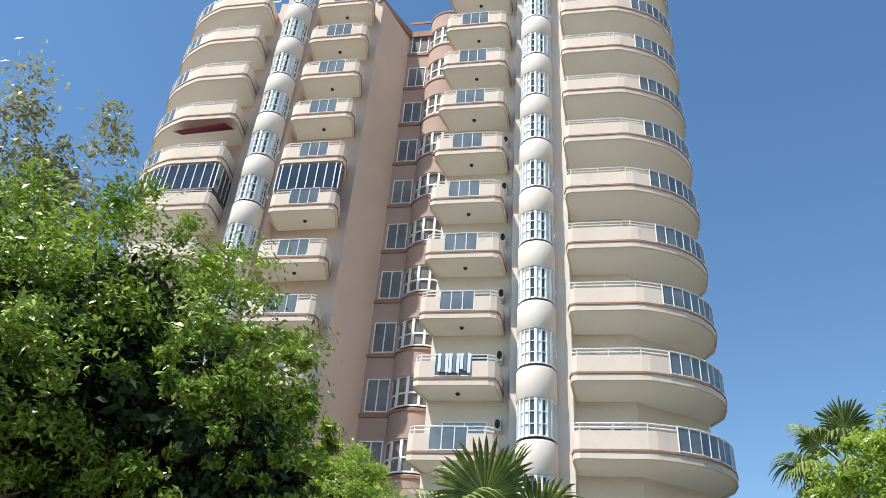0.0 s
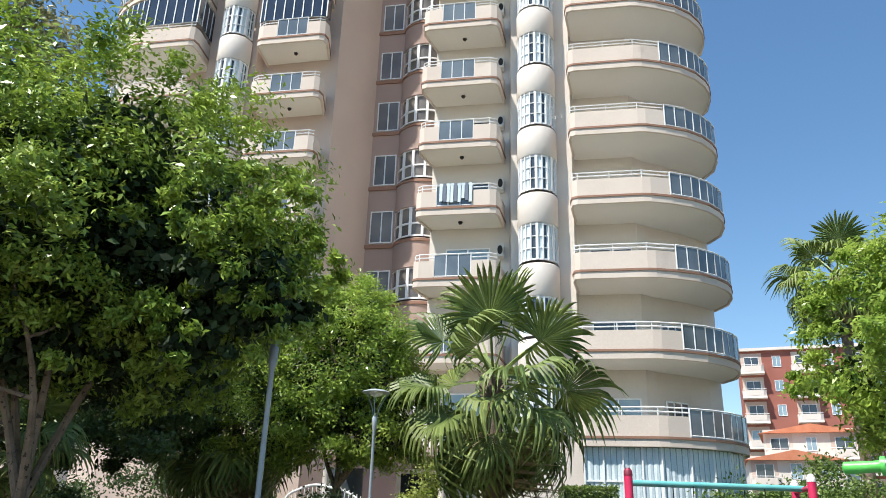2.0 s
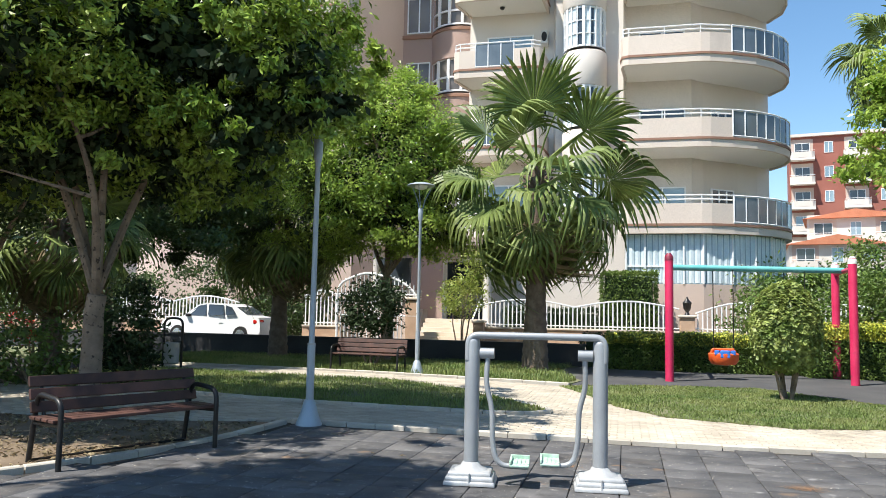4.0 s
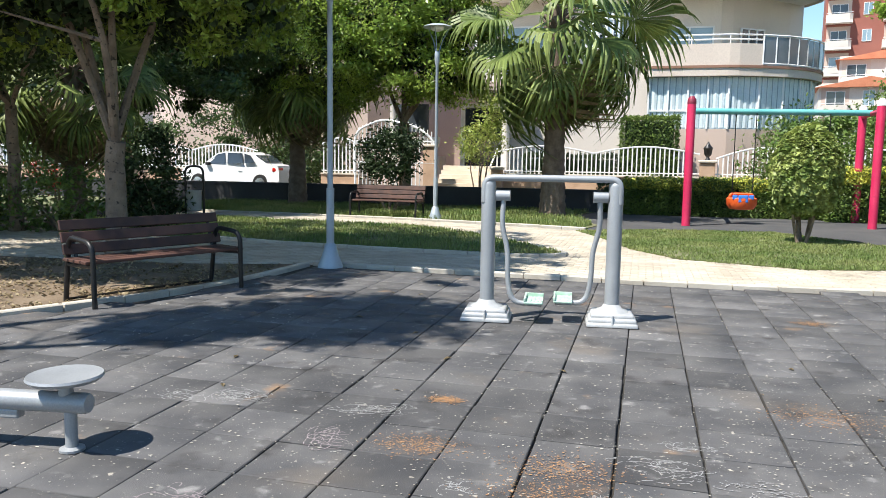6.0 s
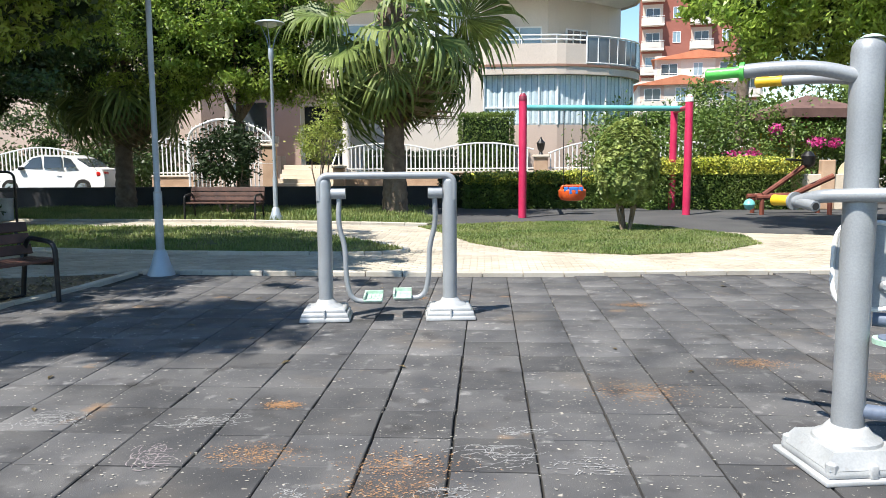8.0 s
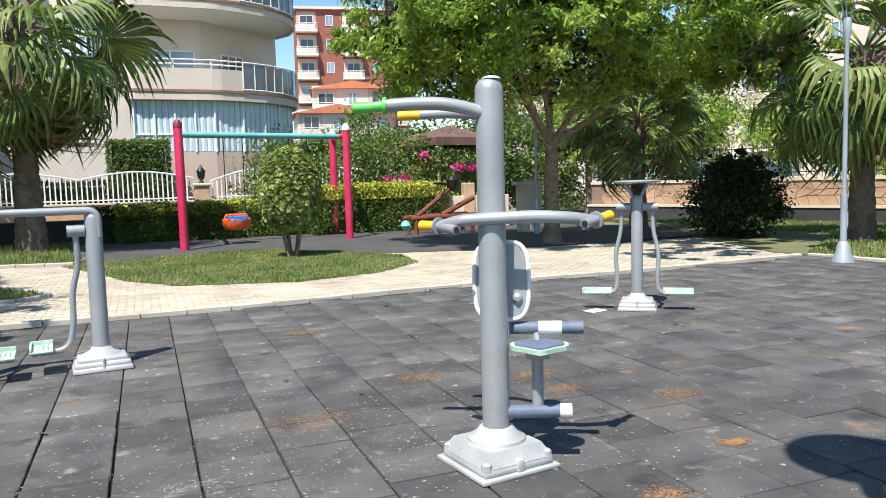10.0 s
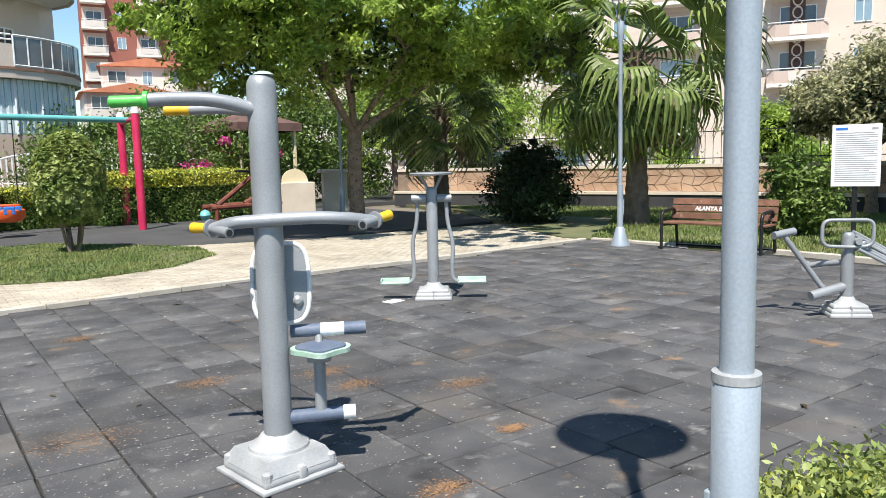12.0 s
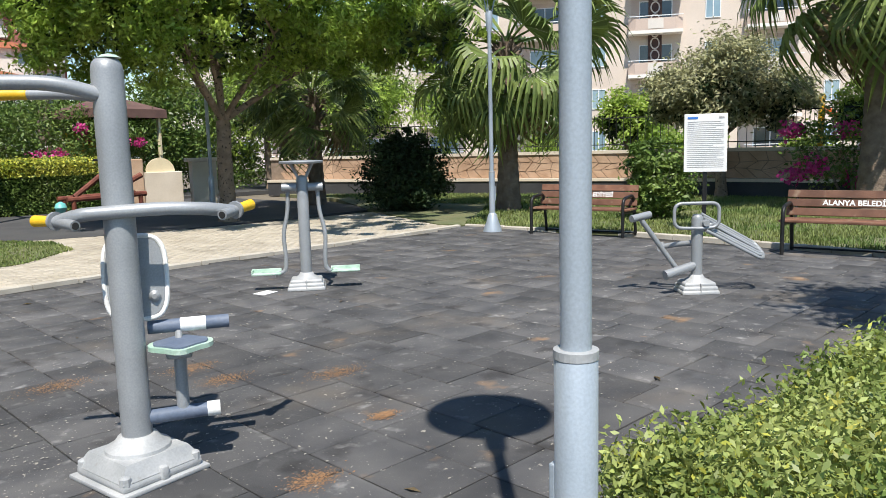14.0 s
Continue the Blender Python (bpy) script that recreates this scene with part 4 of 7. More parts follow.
def park_bench(x, y, turn, label, wood, length=1.75, writing=False):
    b = thing("park_bench", x, y, 0, turn, label, "bench", "park benches")
    h = length / 2
    for s in (-1, 1):
        px = s * (h - 0.06)
        part("leg_frame", tube(bmesh.new(), bend([(px, -0.3, 0.0), (px, -0.29, 0.62), (px, 0.16, 0.66), (px, 0.27, 0.0)], 0.12, 6), 0.026, 10), IRON, b, "black tubular leg and armrest", smooth=True)
        part("back_stay", tube(bmesh.new(), [(px - s * 0.06, 0.12, 0.36), (px - s * 0.06, 0.255, 0.79)], 0.018, 8), IRON, b)
        part("seat_stay", tube(bmesh.new(), [(px, -0.29, 0.4), (px, 0.22, 0.38)], 0.018, 8), IRON, b)
    part("ground_rail", tube(bmesh.new(), [(-h + 0.06, 0.24, 0.03), (h - 0.06, 0.24, 0.03)], 0.014, 6), IRON, b)
    for k in range(4):
        yy = -0.27 + k * 0.118
        part("seat_slat", box(bmesh.new(), -h, h, yy, yy + 0.1, 0.42, 0.452, 0.007), wood, b)
    for k in range(3):
        m = Matrix.Translation((0, 0.155 + k * 0.032, 0.48 + k * 0.117)) @ Matrix.Rotation(radians(-15), 4, "X")
        s = part("back_slat", box(bmesh.new(), -h, h, -0.016, 0.016, 0.0, 0.103, 0.007, m), wood, b)
        if writing and k == 1:
            cu = bpy.data.curves.new("lettering", "FONT")
            cu.body, cu.size, cu.extrude, cu.align_x, cu.align_y = "ALANYA BELEDİYESİ", 0.098, 0.0015, "CENTER", "CENTER"
            cu.offset = 0.003
            tmp = bpy.data.objects.new("lettering", cu)
            scene.collection.objects.link(tmp)
            dg = bpy.context.evaluated_depsgraph_get()
            me = bpy.data.meshes.new_from_object(tmp.evaluated_get(dg))
            bpy.data.objects.remove(tmp)
            me.materials.clear()
            me.materials.append(WHITE_PL)
            o = new("lettering", me)
            o.parent = s
            o.matrix_basis = m @ Matrix.Translation((0.0, -0.0185, 0.052)) @ Matrix.Rotation(radians(90), 4, "X")
            tagged(o, "white painted municipal lettering")
    return b


park_bench(-5.0, 7.12, 67, "dark-stained slatted park bench with black tubular legs beside the soil bed", WOOD_DARK, 1.8)
park_bench(-6.5, 18.75, -5, "dark slatted park bench in shade beside a lamp", WOOD_DARK, 1.95)
park_bench(10.5, 8.35, -75, "brown slatted park bench with white lettering at the lawn", WOOD, 1.75, True)
park_bench(10.75, 4.1, -77, "reddish-brown park bench with white lettering across its back", WOOD, 1.8, True)

bin_ = thing("litter_bin", -11.1, 17.1, 0, 20, "grey litter bin hung in a black arched frame", "bin")
part("arch", tube(bmesh.new(), bend([(-0.2, 0, 0.0), (-0.2, 0, 1.25), (0.24, 0, 1.25), (0.24, 0, 0.0)], 0.18, 6), 0.03, 8), IRON, bin_, smooth=True)
part("bucket", lathe(bmesh.new(), [(0.15, 0.12), (0.18, 0.14), (0.2, 0.62), (0.21, 0.64), (0.19, 0.64), (0.15, 0.2)], 0, 0, 16), BIN_GREY, bin_, smooth=True)

board = thing("notice_board", 11.78, 6.88, 0, -59, "white notice board with printed lines on a dark post", "sign")
part("post", box(bmesh.new(), -0.035, 0.035, 0.0, 0.06, 0.0, 1.1, 0.006), IRON, board, "dark square post")
pl = part("panel", box(bmesh.new(), -0.33, 0.33, -0.02, 0.0, 1.0, 1.93, 0.006), PAPER, board, "white printed panel")
rb = random.Random(3)
part("heading_bar", box(bmesh.new(), -0.28, -0.12, -0.024, -0.019, 1.85, 1.885), BLUE, pl)
part("heading_bar", box(bmesh.new(), 0.2, 0.28, -0.024, -0.019, 1.85, 1.88), INK, pl)
for k in range(24):
    z = 1.8 - k * 0.0315
    part("text_bar", box(bmesh.new(), -0.28, 0.28 - 0.2 * rb.random() * (k % 3 == 0), -0.0235, -0.0195, z, z + 0.009), INK, pl)

swing = thing("swing_set", 1.0, 20.3, 0, 0, "crimson and teal swing set with an orange toddler seat", "swing")
for px, py, mat in ((-0.08, -1.0, RED_PAINT), (0.03, 1.1, DARK_RED), (4.2, -0.1, RED_PAINT), (4.33, 2.0, RED_PAINT)):
    p = part("post", lathe(bmesh.new(), [(0.1, -0.02), (0.1, 2.95), (0.085, 3.03), (0.03, 3.06)], px, py, 16), mat, swing, "crimson painted post", smooth=True)
    part("cap", lathe(bmesh.new(), [(0.105, 2.9), (0.1, 3.0), (0.05, 3.08)], px, py, 16), WHITE_PL if px > 2 else DARK_RED, p, smooth=True)
for px0, py0, px1, py1 in ((-0.08, -1.0, 0.03, 1.1), (4.2, -0.1, 4.33, 2.0)):
    part("end_bar", tube(bmesh.new(), [(px0, py0, 2.78), (px1, py1, 2.78)], 0.06, 12), RED_PAINT, swing, smooth=True)
part("beam", tube(bmesh.new(), [(-0.02, 0.0, 2.8), (4.27, 0.95, 2.8)], 0.075, 14), TEAL, swing, "teal painted beam", smooth=True)
SWX, SWY = 1.3, 0.29
for s in (-1, 1):
    part("chain", tube(bmesh.new(), [(SWX + s * 0.24, SWY, 2.76), (SWX + s * 0.24, SWY, 0.8)], 0.012, 6), IRON, swing)
for s in (-1, 1):
    part("chain", tube(bmesh.new(), [(SWX + 1.75 + s * 0.24, SWY + 0.38, 2.76), (SWX + 1.75 + s * 0.24, SWY + 0.38, 0.8)], 0.012, 6), IRON, swing)
bm = lathe(bmesh.new(), [(0.14, 0.36), (0.29, 0.38), (0.36, 0.48), (0.37, 0.64), (0.35, 0.66), (0.31, 0.62), (0.26, 0.5), (0.1, 0.42)], SWX, SWY, 20)
st = part("swing_seat", bm, ORANGE, swing, "orange toddler seat bowl", smooth=True)
part("seat_guard", tube(bmesh.new(), bend([(SWX - 0.28, SWY + 0.05, 0.66), (SWX - 0.26, SWY + 0.05, 0.75), (SWX + 0.26, SWY + 0.05, 0.75), (SWX + 0.28, SWY + 0.05, 0.66)], 0.12), 0.035, 8), ORANGE, st, "orange back loop", smooth=True)
part("seat_panel", box(bmesh.new(), SWX - 0.12, SWX + 0.12, SWY - 0.36, SWY - 0.29, 0.54, 0.74, 0.03), BLUE, st, "blue front panel")
for s_ in (-1, 1):
    part("seat_pad", box(bmesh.new(), SWX + s_ * 0.19 - 0.06, SWX + s_ * 0.19 + 0.06, SWY - 0.31, SWY - 0.26, 0.62, 0.74, 0.02), BLUE, st, "blue side grip")
part("seat_badge", box(bmesh.new(), SWX - 0.04, SWX + 0.04, SWY - 0.366, SWY - 0.355, 0.58, 0.66, 0.01), ORANGE, st)

saw = thing("play_rocker", 7.85, 20.5, 0, 0, "rust-brown metal rocking toy with ball feet", "play equipment")
for y in (-0.35, 0.35):
    part("runner", tube(bmesh.new(), [(-0.9, y, 0.45), (1.1, y, 0.5)], 0.07, 8), BRICK_RED, saw, smooth=True)
    part("foot", tube(bmesh.new(), [(-0.75, y, 0.0), (-0.75, y, 0.5)], 0.06, 8), BRICK_RED, saw)
    part("foot", tube(bmesh.new(), [(0.95, y, 0.0), (0.95, y, 0.5)], 0.06, 8), BRICK_RED, saw)
part("lever", tube(bmesh.new(), [(-0.6, 0, 0.5), (0.55, 0, 1.35)], 0.07, 8), BRICK_RED, saw, smooth=True)
part("lever", tube(bmesh.new(), [(0.2, 0.1, 0.5), (1.2, 0.1, 0.98)], 0.08, 8), BRICK_RED, saw, smooth=True)
part("saddle", lathe(bmesh.new(), [(0.05, 1.2), (0.16, 1.28), (0.18, 1.5), (0.08, 1.62)], 0.5, 0, 10), IRON, saw, smooth=True)
part("handlebar", tube(bmesh.new(), [(0.0, -0.2, 1.42), (0.45, 0.0, 1.38), (0.0, 0.2, 1.42)], 0.03, 6), IRON, saw)
for x, y in ((-1.05, -0.3), (0.4, -0.4)):
    part("ball", lathe(bmesh.new(), [(0.02, 0.12), (0.11, 0.17), (0.15, 0.27), (0.11, 0.37), (0.02, 0.42)], x, y, 12), TEAL, saw, "teal plastic ball", smooth=True)


# ---- street, fences and walls ----
tagged(new("wall_street", mesh_of("wall_street", box(box(bmesh.new(), -60, -1.3, 23.45, 23.7, -0.1, 0.62), -60, -1.25, 23.42, 23.73, 0.62, 0.68), DARK_WALL)), "low dark retaining wall below the street", "wall", kind="structure")
tagged(new("kerb", mesh_of("kerb", box(bmesh.new(), -60, 8, 28.0, 28.2, 0.2, 0.45, 0.02), KERB)), "pale street kerb", "kerb", kind="structure")


def pier(parent, x, y, z0, z1, w=0.5, urn=False):
    bm = box(bmesh.new(), x - w / 2, x + w / 2, y - w / 2, y + w / 2, z0, z1, 0.02)
    p = part("pier", bm, STONE, parent, "tan stone pier")
    part("cap", box(bmesh.new(), x - w * 0.62, x + w * 0.62, y - w * 0.62, y + w * 0.62, z1, z1 + 0.1, 0.03), COPING, p)
    if urn:
        part("lantern", lathe(bmesh.new(), [(0.1, z1 + 0.1), (0.05, z1 + 0.2), (0.12, z1 + 0.3), (0.15, z1 + 0.5), (0.17, z1 + 0.52), (0.04, z1 + 0.68), (0.02, z1 + 0.75)], x, y, 10), IRON, p, "dark lantern", smooth=True)
    return p


def picket_fence(x0, x1, y, z0, rise, label, arch=0.25, piers=(), step=0.16):
    f = thing("garden_fence", x0, y, 0, 0, label, "fence")
    w = x1 - x0
    part("base_wall", box(bmesh.new(), 0, w, -0.12, 0.12, 0.1, z0, 0.01), STONE, f, "tan stone base wall")
    part("coping", box(bmesh.new(), 0, w, -0.16, 0.16, z0, z0 + 0.07, 0.01), COPING, f)
    bays = max(1, round(w / 3.0))
    bw = w / bays
    top = lambda u: z0 + rise + arch * math.sin(math.pi * ((u % bw) / bw))
    part("bottom_rail", tube(bmesh.new(), [(0, 0, z0 + 0.16), (w, 0, z0 + 0.16)], 0.02, 6), WINFRAME, f)
    part("top_rail", tube(bmesh.new(), [(u, 0, top(min(u, w - 1e-3))) for u in np.linspace(0, w, 12 * bays + 1)], 0.028, 6), WINFRAME, f)
    me = mesh_of("picket", box(bmesh.new(), -0.022, 0.022, -0.012, 0.012, 0, 1), WINFRAME)
    for k in range(int(w / step)):
        u = (k + 0.5) * step
        o = new("picket", me)
        o.parent = f
        o.matrix_basis = Matrix.Translation((u, 0, z0 + 0.07)) @ Matrix.Diagonal((1, 1, top(u) - z0 - 0.04, 1))
    for px in piers:
        pier(f, px - x0, 0, 0.1, z0 + 0.55, 0.5, True)
    return f


picket_fence(-5.6, 1.75, 28.5, 1.0, 0.85, "white picket fence on a tan stone wall with dark lanterns")
picket_fence(2.3, 12.0, 28.5, 1.0, 0.7, "white picket fence on a stone wall beside a lantern pier", piers=(2.02,), arch=0.4)
picket_fence(-12.6, -11.0, 28.3, 0.9, 1.2, "white picket fence by the entrance")
picket_fence(-34.0, -15.5, 28.4, 1.0, 0.8, "white picket fence along the street")
gate = thing("entrance_gate", -10.9, 27.6, 0.3, 0, "tall white arched metal gate at the tower's entrance", "gate")
part("gate_frame", tube(bmesh.new(), bend([(0, 0, 0), (0, 0, 2.3), (1.1, 0, 2.75), (2.5, 0, 2.45), (3.2, 0, 1.9), (3.2, 0, 0)], 0.4), 0.045, 8), WINFRAME, gate, smooth=True)
for z in (0.2, 1.1, 1.9):
    part("gate_rail", tube(bmesh.new(), [(0, 0, z), (3.2, 0, z)], 0.03, 6), WINFRAME, gate)
me = mesh_of("bar", tube(bmesh.new(), [(0, 0, 0), (0, 0, 1)], 0.022, 6), WINFRAME)
for k in range(1, 21):
    o = new("bar", me)
    o.parent = gate
    u = k * 3.2 / 21
    o.matrix_basis = Matrix.Translation((u, 0, 0.1)) @ Matrix.Diagonal((1, 1, 2.1 + 0.55 * math.sin(math.pi * min(1, (u + 0.4) / 3.6)), 1))
entry = thing("entrance_steps", -6.9, 28.0, 0, 0, "pale tiled entrance steps with side piers and handrail", "steps")
for k in range(6):
    part("step", box(bmesh.new(), -1.0, 1.3, 0.3 * k, 2.4, 0.3 + 0.17 * k, 0.47 + 0.17 * k, 0.01), COPING, entry)
pier(entry, -1.05, -0.2, 0.1, 2.0, 0.45)
pier(entry, 1.45, 0.2, 0.1, 1.2, 0.4)
part("handrail", tube(bmesh.new(), [(1.2, 0.1, 1.3), (1.2, 2.0, 2.3)], 0.03, 6), WINFRAME, entry)
part("door_frame", box(bmesh.new(), -0.75, 1.2, 3.3, 3.58, 1.3, 3.9, 0.03), WINFRAME, entry)
part("door", box(bmesh.new(), -0.55, 1.0, 3.26, 3.34, 1.3, 3.7, 0.02), PANE_DARK, entry, "dark glass entrance door")
part("balustrade", box(bmesh.new(), -4.2, -1.6, 3.0, 3.2, 2.2, 2.5, 0.03), PLASTER_W, entry)
part("terrace_wall", box(bmesh.new(), -4.3, -1.4, 2.6, 3.4, 0.1, 1.7, 0.02), PLASTER_P, entry)
part("porch_roof", box(bmesh.new(), -3.2, 1.9, 0.6, 3.56, 4.15, 4.5, 0.03), PLASTER_P, entry, "projecting porch roof")
for x in (-2.9, 1.6):
    part("porch_column", lathe(bmesh.new(), [(0.2, 0.3), (0.2, 0.5), (0.15, 0.56), (0.15, 4.05), (0.2, 4.15)], x, 0.95, 16), PLASTER_W, entry, "pale porch column", smooth=True)
part("ground_window", box(bmesh.new(), -3.9, -2.2, 3.5, 3.58, 2.7, 3.9, 0.02), PANE, entry)


# ---- vegetation ----
def leaves(name, centres, size, material, parent=None, spread=0.5, aspect=0.45, rng=None, flat=0.0, up=0.0, mid=None, label="", category="", kind=""):
    """One kite-shaped folded leaf at each centre, at random angles; up turns their faces to the sky, mid away from the crown's middle."""
    rng = rng or np.random.default_rng(1)
    n = len(centres)
    d = rng.normal(size=(n, 3))
    d[:, 2] = d[:, 2] * (1 - flat) + 0.15
    d /= np.linalg.norm(d, axis=1, keepdims=True)
    u = rng.normal(size=(n, 3))
    u -= d * (u * d).sum(1, keepdims=True)
    u /= np.linalg.norm(u, axis=1, keepdims=True)
    w = np.cross(d, u)
    if up:
        w = rng.normal(size=(n, 3)) * (1 - 0.55 * up) + np.array([0, 0, up])
        if mid is not None:
            out = centres - mid
            w += 0.75 * out / np.linalg.norm(out, axis=1, keepdims=True)
        w /= np.linalg.norm(w, axis=1, keepdims=True)
        d -= w * (d * w).sum(1, keepdims=True)
        d /= np.linalg.norm(d, axis=1, keepdims=True)
        u = np.cross(w, d)
    s = (size * (1 + spread * (rng.random((n, 1)) - 0.5)))
    a, b = centres - d * s * 0.5, centres + d * s * 0.5
    m = centres - d * s * 0.05
    l, r = m + u * s * aspect * 0.5 + w * s * 0.1, m - u * s * aspect * 0.5 + w * s * 0.1
    verts = np.stack([a, l, b, r], 1).reshape(-1, 3)
    k = np.arange(n)[:, None] * 4
    return raw(name, verts, k + np.array([[0, 1, 2, 3]]), material, parent, kind, label, category)


def crown_points(blobs, n, rng, clumps=130, tight=0.16, hollow=0.45):
    """Leaf places in clumps that sit on and in a few ellipsoids, with gaps between."""
    out = []
    vol = np.array([b[3] * b[4] * b[5] for b in blobs]) ** 0.7
    for (x, y, z, rx, ry, rz), v in zip(blobs, vol / vol.sum()):
        k = max(4, int(clumps * v))
        d = rng.normal(size=(k, 3))
        d /= np.linalg.norm(d, axis=1, keepdims=True)
        r = (hollow + (1 - hollow) * rng.random((k, 1)) ** 0.5) * (0.85 + 0.3 * rng.random((k, 1)))
        c = d * r * np.array([rx, ry, rz]) + np.array([x, y, z])
        m = int(n * v / k)
        s = tight * (rx * ry * rz) ** (1 / 3) * (0.6 + 0.8 * rng.random((k, 1, 1)))
        out.append((c[:, None, :] + rng.normal(size=(k, m, 3)) * s * np.array([1, 1, 0.7])).reshape(-1, 3))
    return np.concatenate(out)


def limb(bm, a, b, r0, r1, rng, bow=0.12, n=6, seg=8):
    a, b = Vector(a), Vector(b)
    side = Vector((rng.uniform(-1, 1), rng.uniform(-1, 1), rng.uniform(-0.2, 0.6))) * (b - a).length * bow
    pts = [a.lerp(b, i / n) + side * math.sin(math.pi * i / n) + Vector((rng.uniform(-1, 1), rng.uniform(-1, 1), 0)) * r0 * 0.15 for i in range(n + 1)]
    tube(bm, pts, [r0 + (r1 - r0) * i / n for i in range(n + 1)], seg)
    return pts


def tree(x, y, fork, r, blobs, count, size, leaf, label, seed, bark=None, limbs=6, name="tree", clumps=130, tight=0.16, lean=(0, 0), hollow=0.45, heart=1600):
    rng, nrng = random.Random(seed), np.random.default_rng(seed)
    t = thing(name, x, y, 0, 0, label, "tree")
    bm = bmesh.new()
    top = (lean[0], lean[1], fork)
    limb(bm, (0, 0, -0.1), top, r * 1.25, r, rng, 0.03, 7, 12)
    lathe(bm, [(r * 1.9, -0.08), (r * 1.45, 0.06), (r * 1.22, 0.25)], 0, 0, 12)
    part("trunk", bm, bark or BARK, t, smooth=True)
    loc = [(bx - x, by - y, bz, rx, ry, rz) for bx, by, bz, rx, ry, rz in blobs]
    big = sorted(loc, key=lambda b: -b[3] * b[4] * b[5])
    for k in range(limbs):
        b = big[k % len(big)]
        a = 2 * math.pi * (k / limbs + 0.1 * rng.random())
        end = (b[0] * 0.5 + math.cos(a) * b[3] * 0.8, b[1] * 0.5 + math.sin(a) * b[4] * 0.8, b[2] + b[5] * rng.uniform(-0.25, 0.3))
        bm = bmesh.new()
        pts = limb(bm, top, end, r * 0.5, r * 0.13, rng, 0.1, 7)
        for q in (3, 5):
            limb(bm, pts[q], pts[q] + Vector((rng.uniform(-1, 1), rng.uniform(-1, 1), rng.uniform(0.2, 1))) * b[3] * 0.45, r * 0.25, r * 0.06, rng, 0.1, 4, 6)
        part("limb", bm, bark or BARK, t, smooth=True)
    pts = crown_points(loc, count, nrng, clumps, tight, hollow)
    leaves("crown", pts, size, leaf, t, rng=nrng, up=0.5, aspect=0.38, mid=pts.mean(0) - np.array([0, 0, 0.8]))
    # Larger dark leaves within the crown act as painted shade and light blockers.
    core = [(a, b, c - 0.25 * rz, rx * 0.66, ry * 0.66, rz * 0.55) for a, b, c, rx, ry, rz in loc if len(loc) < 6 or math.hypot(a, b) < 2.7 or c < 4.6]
    leaves("inner_shade_leaves", crown_points(core, heart, nrng, clumps, 0.2, 0.1), size * 1.4, DARK_AND_SHADE, t, rng=nrng, aspect=0.6, label="near-black filling that stands in for inner shade")
    return t


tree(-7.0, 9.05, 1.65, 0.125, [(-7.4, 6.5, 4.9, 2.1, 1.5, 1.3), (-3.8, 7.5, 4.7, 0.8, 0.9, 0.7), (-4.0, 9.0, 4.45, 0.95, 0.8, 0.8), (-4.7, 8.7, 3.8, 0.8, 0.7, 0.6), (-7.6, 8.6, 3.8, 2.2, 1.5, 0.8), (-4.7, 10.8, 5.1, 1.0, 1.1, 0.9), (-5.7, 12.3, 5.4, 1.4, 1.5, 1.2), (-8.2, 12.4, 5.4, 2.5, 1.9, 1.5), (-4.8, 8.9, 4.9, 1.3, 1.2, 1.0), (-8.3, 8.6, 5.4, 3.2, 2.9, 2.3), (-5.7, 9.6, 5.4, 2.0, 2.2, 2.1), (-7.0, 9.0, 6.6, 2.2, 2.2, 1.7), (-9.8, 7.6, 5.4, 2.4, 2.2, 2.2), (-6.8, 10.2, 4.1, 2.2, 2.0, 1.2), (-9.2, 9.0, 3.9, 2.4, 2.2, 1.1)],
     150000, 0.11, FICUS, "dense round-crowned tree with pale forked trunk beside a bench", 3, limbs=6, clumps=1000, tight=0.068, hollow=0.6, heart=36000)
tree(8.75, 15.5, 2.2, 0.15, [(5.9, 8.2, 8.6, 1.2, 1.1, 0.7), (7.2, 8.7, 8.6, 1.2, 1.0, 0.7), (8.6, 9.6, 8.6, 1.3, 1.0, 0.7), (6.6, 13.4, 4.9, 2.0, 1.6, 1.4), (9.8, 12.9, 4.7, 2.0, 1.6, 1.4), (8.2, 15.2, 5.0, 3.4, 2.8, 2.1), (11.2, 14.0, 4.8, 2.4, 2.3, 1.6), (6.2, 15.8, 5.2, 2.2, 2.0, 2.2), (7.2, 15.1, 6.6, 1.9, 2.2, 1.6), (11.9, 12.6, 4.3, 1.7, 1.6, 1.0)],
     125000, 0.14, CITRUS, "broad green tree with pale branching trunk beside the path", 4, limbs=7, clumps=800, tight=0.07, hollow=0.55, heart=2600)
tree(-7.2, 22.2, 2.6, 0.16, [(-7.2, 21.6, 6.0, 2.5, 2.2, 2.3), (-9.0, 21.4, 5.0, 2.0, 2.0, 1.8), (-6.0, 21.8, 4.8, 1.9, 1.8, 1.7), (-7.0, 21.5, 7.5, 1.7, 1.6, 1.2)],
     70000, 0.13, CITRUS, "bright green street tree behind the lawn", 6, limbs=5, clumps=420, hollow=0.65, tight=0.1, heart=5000)
